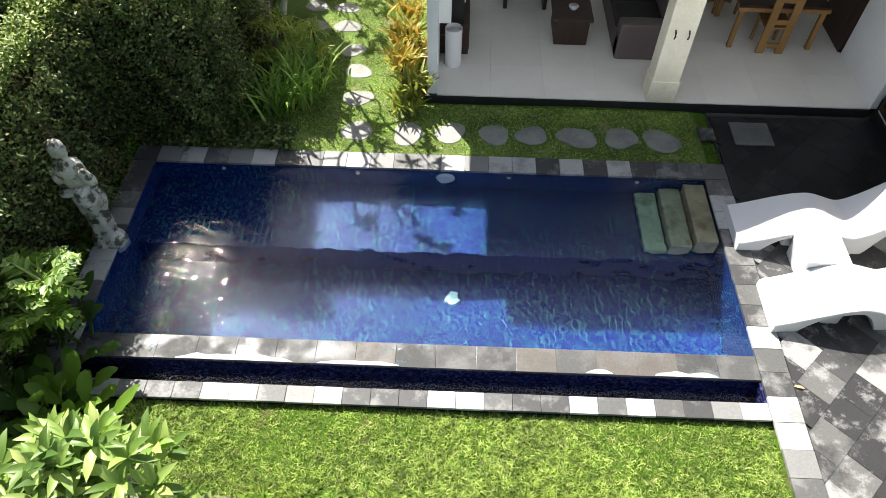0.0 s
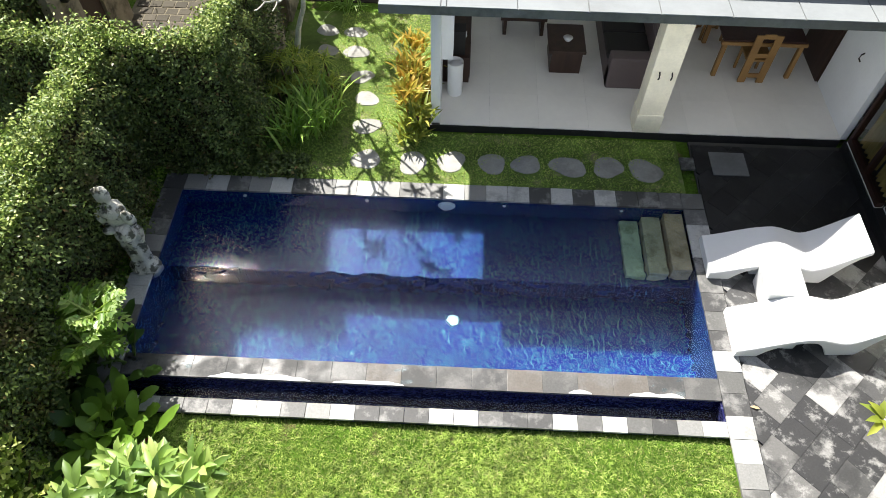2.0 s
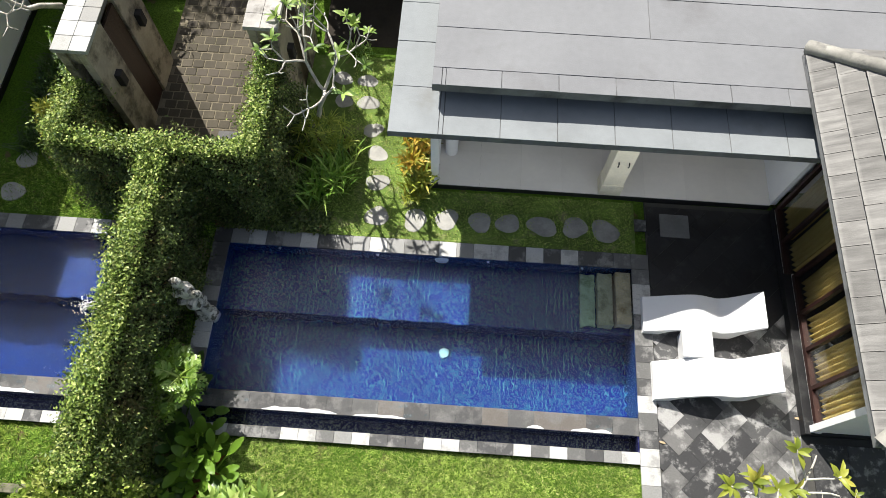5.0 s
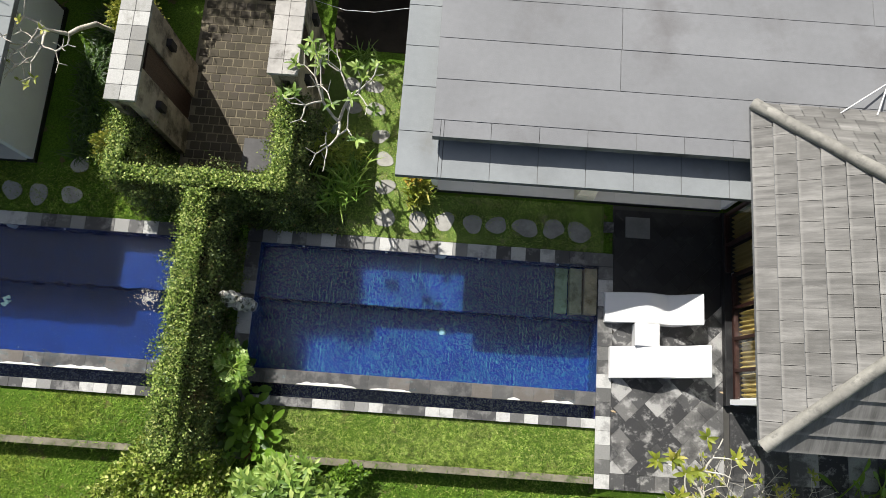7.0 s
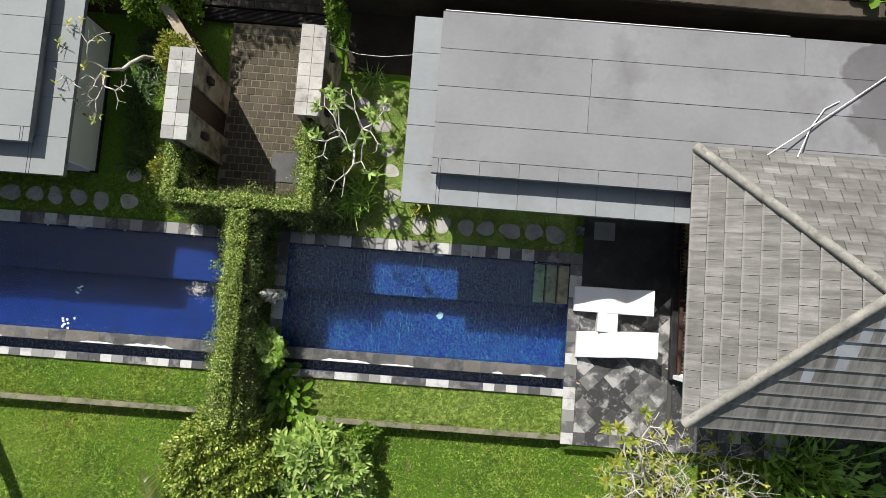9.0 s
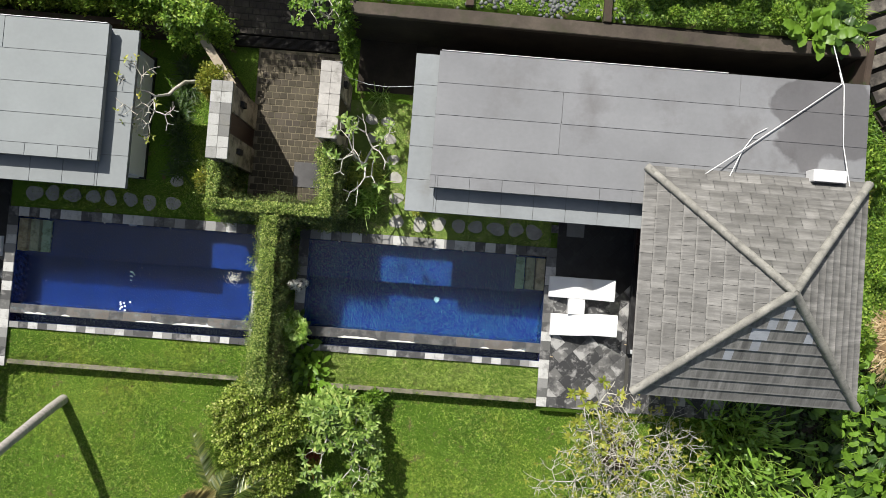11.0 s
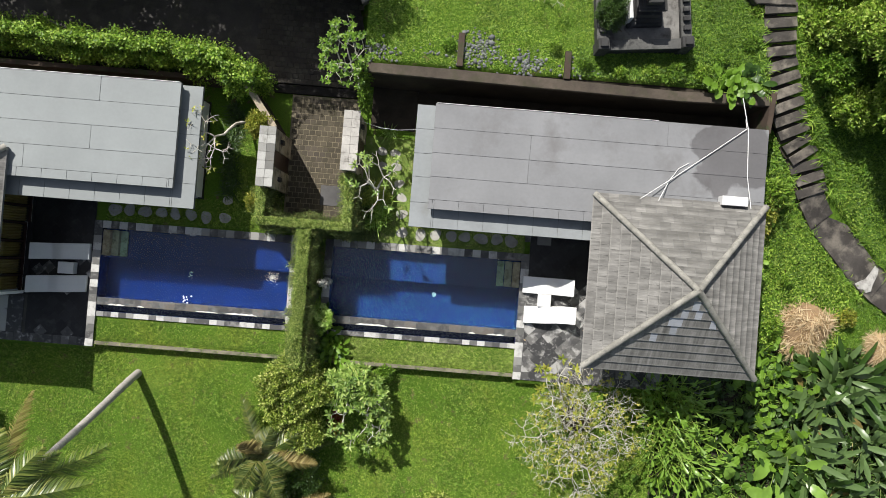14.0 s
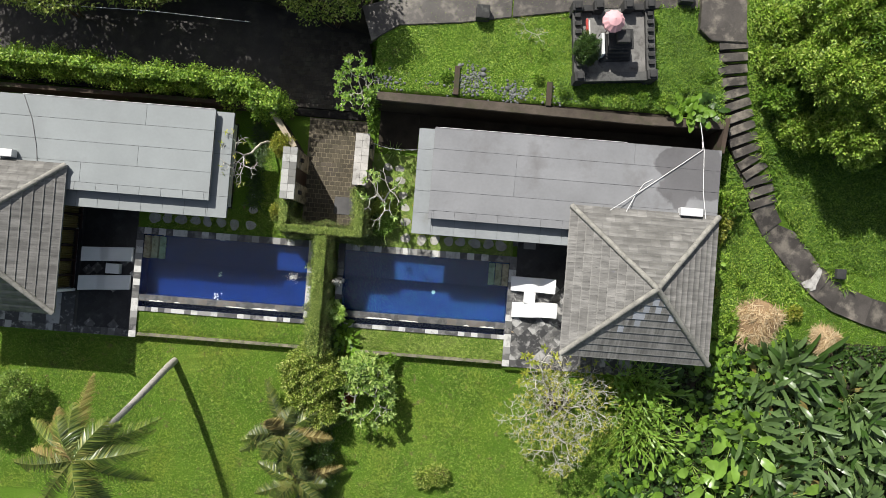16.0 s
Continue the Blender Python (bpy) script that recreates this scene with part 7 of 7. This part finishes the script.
EDGE = strip_edges(CURVE, 0.62)
for k in range(len(CURVE) - 1):
    za, zc = (gz(*CURVE[j]) + 0.09 - (0.05 if j == k else 0) * (k % 3 == 1) for j in (k, k + 1))
    bm = prism([EDGE[k][0], EDGE[k + 1][0], EDGE[k + 1][1], EDGE[k][1]], -1.0, 0.0)
    for vtx in bm.verts:
        near_a = (Vector(CURVE[k]) - vtx.co.xy).length < (Vector(CURVE[k + 1]) - vtx.co.xy).length
        vtx.co.z = (za if near_a else zc) - (0.3 if vtx.co.z < -0.5 else 0.0)
    part("slab", bm, M_PATHSTONE, lower)
part("patch", prism([(16.6, 6.95), (16.75, 6.75), (16.95, 6.75), (17.05, 6.62), (17.25, 6.7), (17.3, 6.95), (17.45, 7.3), (17.5, 7.6), (17.35, 7.7), (17.2, 7.45), (17.0, 7.15), (16.85, 7.1)], gz(17, 7.1) - 0.12, gz(17, 7.1) + 0.13), surface("pale worn cement", (0.42, 0.41, 0.39), 0.85, 4, 30, 0.3, stain=(0.16, 0.15, 0.14), stain_at=(0.52, 0.66), stain_scale=5), lower, "pale cement patch")
tagged(part("stone_block", box(18.0, 18.42, 7.25, 7.7, gz(18.2, 7.5) - 0.1, gz(18.2, 7.5) + 0.4, 0.05), M_LAVA, None, "square black stone block beside the path"), "", "stone block")

SLOPE = [(13.9, 14.5, 0.8), (13.6, 15.9, 0.9), (13.5, 17.3, 1.0), (15.3, 15.1, 1.6), (17.2, 16.6, 2.0), (16.6, 14.6, 1.7), (18.5, 15.0, 2.0), (15.2, 17.3, 1.6), (19.5, 17.0, 2.1), (20.5, 14.8, 2.0), (18.6, 13.3, 1.5), (17.4, 18.6, 1.9), (21.4, 16.6, 2.1), (14.9, 13.3, 0.9), (16.4, 13.0, 1.3), (20.3, 13.0, 1.4)]
for k, (x, y, r) in enumerate(SLOPE):
    tall = 1.5 if r >= 1.3 else 0.45
    bush("slope_bush", "dense bright green wild bush on the slope", "bush", [(x, y, gz(x, y) + r * tall, r * 0.85, r * 0.8, r * 0.8), (x + 0.5 * r, y - 0.4 * r, gz(x, y) + r * tall * 0.75, r * 0.6, r * 0.6, r * 0.6), (x - 0.45 * r, y + 0.35 * r, gz(x, y) + r * tall * 0.7, r * 0.55, r * 0.6, r * 0.5)], L_CROWN if k % 4 else L_JUNGLE, 0.15, 0.075, 4600, 160 + k, group="bushes on the slope")
for k in range(14):
    x, y = 12.3 + 0.25 * math.sin(k * 1.9), 3.4 + 0.5 * k
    leaf_plant("ground_creeper", "bright green broad leaves along the house wall", x, y, 12, 0.3, 0.2, L_SLOPE, 180 + k, el=(0.5, 1.3), stalk=0.35, r=0.2, lobe=0.15)


tuft_rng = np.random.default_rng(190)
for k in range(46):
    (tx, ty), ta = along(LINE + CURVE[1:6], tuft_rng.random())
    off = tuft_rng.choice([-1, 1]) * tuft_rng.uniform(0.62, 0.95)
    tx, ty = tx - math.sin(ta) * off, ty + math.cos(ta) * off
    strap_clump("ferny green tuft at the edge of the path", tx, ty, 40, tuft_rng.uniform(0.3, 0.55), 0.03, L_SLOPE if k % 2 else L_JUNGLE, 600 + k, r=0.12, lean=1.0, name="fern_tuft")


def straw_heap(x, y, r, seed):
    rng = np.random.default_rng(seed)
    n = 2600
    a, rr = rng.uniform(0, 6.28, n), r * np.sqrt(rng.random(n))
    h = 0.55 * r * (1 - (rr / r) ** 2) * (1 + 0.25 * np.sin(3 * a + seed))
    rr = rr * (1 + 0.18 * np.sin(3 * a + 1.0) + 0.1 * np.sin(5 * a + seed))
    p = np.column_stack([x + rr * np.cos(a), y + 1.05 * rr * np.sin(a), gz(x, y) + h * rng.uniform(0.6, 1.0, n)])
    w = np.column_stack([0.15 * np.cos(a) + rng.normal(0, 1, n), 0.15 * np.sin(a) - 0.5 + rng.normal(0, 1, n), rng.normal(-0.2, 0.25, n)])
    v, f = scatter(p, w, np.tile([0, 0, 1.0], (n, 1)) + rng.normal(0, 0.3, (n, 3)), rng.uniform(0.25, 0.6, n), rng.uniform(0.012, 0.04, n), BLADE)
    t = thing("straw_heap", "heap of dry tan palm leaves and straw", "straw heap", (x, y, gz(x, y)))
    np_part("straw", v, f, M_STRAW, t)
    bm = bmesh.new()
    bmesh.ops.create_icosphere(bm, subdivisions=3, radius=1.0, matrix=Matrix.Translation((x, y, gz(x, y))) @ Matrix.Diagonal((r * 0.9, r * 0.95, r * 0.42, 1)))
    part("mound", bm, M_STRAWCORE, t, "", True)


M_STRAWCORE = surface("matted straw", (0.3, 0.2, 0.11), 0.95, 3, 40, 0.35)
straw_heap(14.9, 5.15, 1.05, 201)
straw_heap(18.0, 4.55, 0.55, 202)

# banana and heliconia thicket
sx, sy = np.meshgrid(np.arange(9.3, 23, 0.4), np.arange(-6, 4.41, 0.4), indexing="ij")
sv = np.stack([sx, sy, ground_height(sx, sy) + 0.025], -1).reshape(-1, 3)
si, sj = np.meshgrid(np.arange(sx.shape[0] - 1), np.arange(sx.shape[1] - 1), indexing="ij")
sm = sx.shape[1]
# dark sheet over the lawn that paints the shade between the plants
tagged(np_part("planting_bed", sv, np.stack([si * sm + sj, (si + 1) * sm + sj, (si + 1) * sm + sj + 1, si * sm + sj + 1], -1).reshape(-1, 4), M_EARTH_SHADE), "dark earth sheet for the shade under the thicket", "soil", "", "structure")
rng_t = np.random.default_rng(210)
for k in range(42):
    x, y = rng_t.uniform(14.7, 21.5), rng_t.uniform(-3.6, 3.3)
    leaf_plant("banana_plant", "banana plant with long dark green blades", x, y, 13, 1.7, 0.25, L_BANANA if k % 5 else L_DARK, 220 + k, el=(0.35, 1.2), droop=(0.1, 0.45), stalk=0.7, r=0.15, group="banana thicket")
for k in range(44):
    x, y = rng_t.uniform(11.7, 15.2), rng_t.uniform(-3.6, 4.2)
    leaf_plant("taro_plant", "large heart-leaved green plant in the thicket", x, y, 10, 0.42, 0.38, L_JUNGLE if k % 3 else L_DARK, 250 + k, el=(0.6, 1.25), droop=(0.2, 0.5), stalk=0.75, r=0.3, lobe=0.22, group="heart-leaved plants")
for k, (x, y) in enumerate(((9.0, 2.1), (9.6, 2.3), (10.2, 2.1), (9.3, 1.5), (9.9, 1.5), (10.5, 1.4), (9.2, 0.8), (9.8, 0.7), (10.4, 0.6), (9.5, 0.0), (10.2, -0.1), (10.7, -0.4), (9.9, -0.7))):
    leaf_plant("ginger_plant", "tall clump of glossy bright green ginger leaves", x, y, 34, 0.62, 0.1, L_PADDLE if k % 4 else L_JUNGLE, 290 + k, el=(0.85, 1.45), droop=(0.2, 0.45), stalk=1.5, r=0.18, group="ginger clumps")
for k in range(9):
    x, y = rng_t.uniform(8.9, 12.0), rng_t.uniform(-3.4, -1.2)
    leaf_plant("taro_plant", "large heart-leaved green plant in the thicket", x, y, 10, 0.5, 0.4, L_DARK if k % 2 else L_JUNGLE, 320 + k, el=(0.6, 1.25), droop=(0.2, 0.5), stalk=0.6, r=0.3, lobe=0.2, group="heart-leaved plants")
for k, (x, y) in enumerate(((14.3, -0.4), (12.6, -1.5), (13.6, -2.4), (16.8, -2.8))):
    leaf_plant("banana_plant", "young banana plant with broad bright green blades", x, y, 6, 1.6, 0.46, L_PADDLE, 310 + k, el=(0.7, 1.15), droop=(0.25, 0.5), stalk=1.1, group="young bananas")
for k, (x, y) in enumerate(((15.6, -1.6), (17.6, 0.9), (15.2, 2.5), (19.2, 2.2), (17.2, -1.9))):
    leaf_plant("dying_banana_leaf", "withered yellow-brown banana leaves in the thicket", x, y, 3, 1.3, 0.28, L_BROWN, 335 + k, el=(0.5, 0.9), droop=(0.3, 0.6), stalk=0.5, group="withered leaves")

# ---- on the roofs ----
ac = thing("roof_unit", "white air-conditioning unit on the flat roof", "air conditioner", (10.3, 9.4, 3.0))
part("case", box(9.83, 10.71, 9.22, 9.54, 3.04, 3.44, 0.02), M_STEEL, ac)
for k in range(6):
    part("louvre", box(9.9, 10.64, 9.205, 9.222, 3.1 + 0.055 * k, 3.125 + 0.055 * k), M_HATCH, ac)
for x in (9.92, 10.58):
    part("foot", box(x, x + 0.06, 9.24, 9.52, 2.998, 3.04), M_IRON, ac)


def cable(label, pts, r=0.015):
    v, f = tube(pts, r, 6)
    tagged(np_part("cable", v, f, M_CABLE, None, label, True), "", "cable")


cable("white cable lying across the flat roof", [(7.05, 9.2, 3.25), (8.35, 10.15, 3.06), (9.7, 11.2, 3.06), (10.65, 11.95, 3.06), (10.66, 12.3, 2.9)])
cable("white cable running up to the garden wall", [(10.9, 9.05, 3.3), (10.8, 10.3, 3.03), (10.72, 11.9, 3.04), (10.7, 13.2, 2.45)])
cable("short bent white cable on the flat roof", [(7.7, 9.2, 3.28), (8.1, 9.95, 3.03), (8.4, 10.4, 3.03), (8.72, 10.6, 3.03)])
grey_unit = thing("roof_unit", "grey-white air-conditioning unit on the neighbouring roof", "air conditioner", (-17.1, 9.55, 3.0))
part("case", box(-17.45, -16.75, 9.4, 9.7, 3.04, 3.42, 0.02), M_STEEL, grey_unit)
for x in (-17.35, -16.9):
    part("foot", box(x, x + 0.06, 9.42, 9.68, 2.998, 3.04), M_IRON, grey_unit)
gv, gf = tube([(-16.7, 11.95, 3.02), (-16.3, 11.0, 3.02), (-16.05, 10.0, 3.02), (-15.95, 9.3, 3.02), (-15.1, 9.25, 3.02)], 0.016, 6)
tagged(np_part("cable", gv, gf, M_HATCH, None, "grey cable lying on the neighbouring roof", True), "", "cable")
cable("thin wire across the dark side garden", [(-2.8, 11.3, 2.3), (-2.1, 11.12, 2.28), (-1.5, 11.07, 2.36), (-0.8, 11.1, 2.55)], 0.006)

# low leafy cover along the foot of the hedges
def cover(label, area, n, leaf, size, seed):
    rng = np.random.default_rng(seed)
    p = np.column_stack([rng.uniform(area[0], area[1], n), rng.uniform(area[2], area[3], n), np.zeros(n)])
    p[:, 2] = ground_height(p[:, 0], p[:, 1]) + rng.uniform(0.02, 0.16, n) * (0.4 + 0.6 * np.abs(np.sin(p[:, 0] * 3 + p[:, 1] * 2)))
    p = p[off_path(p[:, 0], p[:, 1])]
    n = len(p)
    v, f = scatter(p, np.column_stack([rng.normal(0, 1, n), rng.normal(0, 1, n), rng.normal(0.3, 0.3, n)]), np.tile([0, 0, 1.0], (n, 1)) + rng.normal(0, 0.35, (n, 3)), size * rng.uniform(0.6, 1.3, n), size * 0.6, FOLD)
    tagged(np_part("ground_cover", v, f, leaf, None, label), "", "plants", "", "stuff")


cover("low green ground cover at the hedge's foot", (-4.1, -2.0, 7.08, 7.5), 2200, L_HEDGE, 0.07, 401)
cover("low green ground cover beside the pool", (-4.25, -4.08, 4.6, 7.1), 900, L_JUNGLE, 0.06, 402)
# darker leaf chosen here to paint in the shade below the bushes
cover("wild leafy cover on the slope above the path", (13.2, 21.5, 7.6, 18.5), 60000, L_JUNGLE, 0.09, 403)
cover("wild leafy cover along the house's side", (11.9, 13.1, 3.5, 13.3), 9000, L_JUNGLE, 0.09, 404)
cover("dark leafy undergrowth of the thicket", (9.4, 22.5, -5.5, 4.3), 16000, L_DARK, 0.2, 408)
cover("lush low cover between house and path", (12.1, 16.5, 4.2, 10.5), 15000, L_SLOPE, 0.1, 409)
cover("low weeds beside the garden steps", (12.3, 13.6, 13.0, 18.8), 9000, L_SLOPE, 0.08, 407)
cover("leafy weeds in the raised garden", (4.7, 11.8, 13.6, 14.6), 8000, L_JUNGLE, 0.08, 405)
cover("leafy weeds in the raised garden", (8.7, 11.6, 14.4, 18), 12000, L_JUNGLE, 0.07, 406)

# a bubbling jet in the neighbouring pool
jet_rng = np.random.default_rng(410)
bm = bmesh.new()
for _ in range(260):
    r = abs(jet_rng.normal(0, 0.12))
    a = jet_rng.uniform(0, 6.28)
    bmesh.ops.create_icosphere(bm, subdivisions=1, radius=jet_rng.uniform(0.004, 0.015), matrix=Matrix.Translation((-6.0 + r * 1.3 * math.cos(a), 5.4 + r * math.sin(a), -0.02 + max(0, 0.12 - 0.5 * r) * jet_rng.random())))
tagged(part("water_splash", bm, M_LOUNGER, None, "white splash of a bubbling jet in the pool"), "", "water", "", "stuff")

# petals afloat on the neighbouring pool
pet_rng = np.random.default_rng(420)
for k in range(9):
    px, py, ang = -9.3 + pet_rng.normal(0, 0.2), 4.3 + pet_rng.normal(0, 0.09), pet_rng.uniform(0, 360)
    bm = prism([(0.03 * math.cos(a) * (1 + 0.25 * math.cos(5 * a)), 0.03 * math.sin(a) * (1 + 0.25 * math.cos(5 * a))) for a in np.linspace(0, 2 * math.pi, 20, endpoint=False)], -0.004, 0.006)
    bmesh.ops.transform(bm, verts=bm.verts, matrix=pose(px, py, -0.02, 0, 0, ang))
    tagged(part("fallen_blossom", bm, M_LOUNGER, None, "white five-petalled blossom floating on the pool"), "", "blossom", "blossoms on the pool")

for k, (x, y, r) in enumerate(((5.0, 13.95, 0.22), (7.4, 13.85, 0.3), (8.3, 13.95, 0.34), (9.2, 14.0, 0.3), (9.9, 14.5, 0.26), (6.3, 13.8, 0.22), (10.9, 15.2, 0.3), (11.1, 16.4, 0.26), (0.1, 14.3, 0.2), (3.9, 14.5, 0.22))):
    bush("weed_clump", "small leafy weed clump in the raised garden", "weed", [(x, y, 2.2 + 0.3 * r, r, r, r * 0.8)], L_SLOPE if k % 2 else L_JUNGLE, 0.09, 0.05, 7000, 450 + k, group="weeds of the raised garden", twigs=False)
for k, (x, y, r) in enumerate(((12.45, 8.8, 0.5), (12.75, 10.1, 0.6), (12.6, 9.5, 0.5), (12.45, 7.4, 0.35), (12.6, 6.2, 0.3), (13.6, 5.0, 0.35), (16.4, 5.6, 0.35), (13.9, 6.9, 0.25))):
    bush("wayside_shrub", "leafy yellow-green shrub beside the house wall", "shrub", [(x, y, gz(x, y) + 0.5 * r, r, r, r)], L_YELLOW if k % 2 == 0 else L_SLOPE, 0.12, 0.065, 3500, 470 + k, group="shrubs by the house wall")

# fallen leaves on the paving and the roof
fall_rng = np.random.default_rng(430)
for x, y, z in ((3.88, 3.76, 0.008), (6.15, 4.3, 0.01), (7.4, 2.36, 0.008), (5.72, 2.3, 0.008)):
    v, f = scatter([(x, y, z)], [(fall_rng.normal(), fall_rng.normal(), 0.03)], [(0.1, 0.05, 1.0)], 0.12, 0.04, LONG)
    tagged(np_part("fallen_leaf", v, f, M_STRAW, None, "yellowed frangipani leaf lying on the stone"), "", "leaf", "fallen leaves")

# ---- grass ----
def off_stones(px, py):
    ok = np.ones(np.shape(px), bool)
    for sx_, sy_, sr_, *_ in STONES:
        ok &= np.hypot(px - sx_, py - sy_) > 0.88 * sr_
    return ok


grass("lawn_grass", [(-3.1, POOL_E - 0.02, 2.42, COPE_S - 0.02)], 5600, 0.07, L_GRASS, "short bright green lawn blades", ground_height, 0.011)
# paler sheet: missing fill light put into the colour, with soil blotches
turf = bmesh.new()
for tx0, tx1, ty0, ty1 in ((-2.9, 3.66, POOL_N + 0.3, 8.15), (-2.9, -0.25, 8.15, 11.2)):
    box(tx0, tx1, ty0, ty1, -0.1, -0.012, bm=turf)
tagged(part("worn_turf", turf, surface("turf paled for fill light", (0.13, 0.2, 0.04), 0.95, 1.6, 26, 0.4, stain=(0.3, 0.27, 0.15), stain_at=(0.56, 0.7), stain_scale=2.4, bump=0.6, bump_scale=60)), "thin turf paled for fill light, and soil, round the stepping stones", "turf", "", "structure")
grass("lawn_grass", [(-2.7, 3.6, POOL_N + 0.3, 8.15), (-1.95, -0.25, 8.15, 11.2)], 3000, 0.04, L_GRASS_D, "short green lawn blades by the stones", lambda x, y: 0 * x - 0.01, 0.011, off_stones)
grass("lawn_grass", [(-12.9, -4.9, 2.42, COPE_S - 0.02), (-12.6, -6.3, POOL_N + 0.35, 8.2), (-8.0, -6.4, 8.2, 11.0)], 2000, 0.085, L_LOWER, "green lawn blades beside the neighbouring pool", ground_height, 0.014)
grass("lawn_grass", [(-19, 9.6, -5.0, 2.25)], 1150, 0.095, L_LOWER, "mown lawn blades across the lower garden", ground_height, 0.017)
grass("kerb_grass", [(-13.0, -5.0, 2.36, 2.5), (-4.2, POOL_E, 2.38, 2.5)], 900, 0.2, L_LOWER, "longer grass hanging over the kerb", lambda x, y: ground_height(x, y + 0.06), 0.012)
grass("wild_grass", [(-2.8, 11.7, 13.6, 19.0)], 1000, 0.13, L_SLOPE, "rough yellow-green grass of the raised garden", ground_height, 0.018, off_path)
grass("wild_grass", [(12.4, 22, 4.0, 19)], 900, 0.15, L_JUNGLE, "rough wild grass on the slope", ground_height, 0.018, off_path)
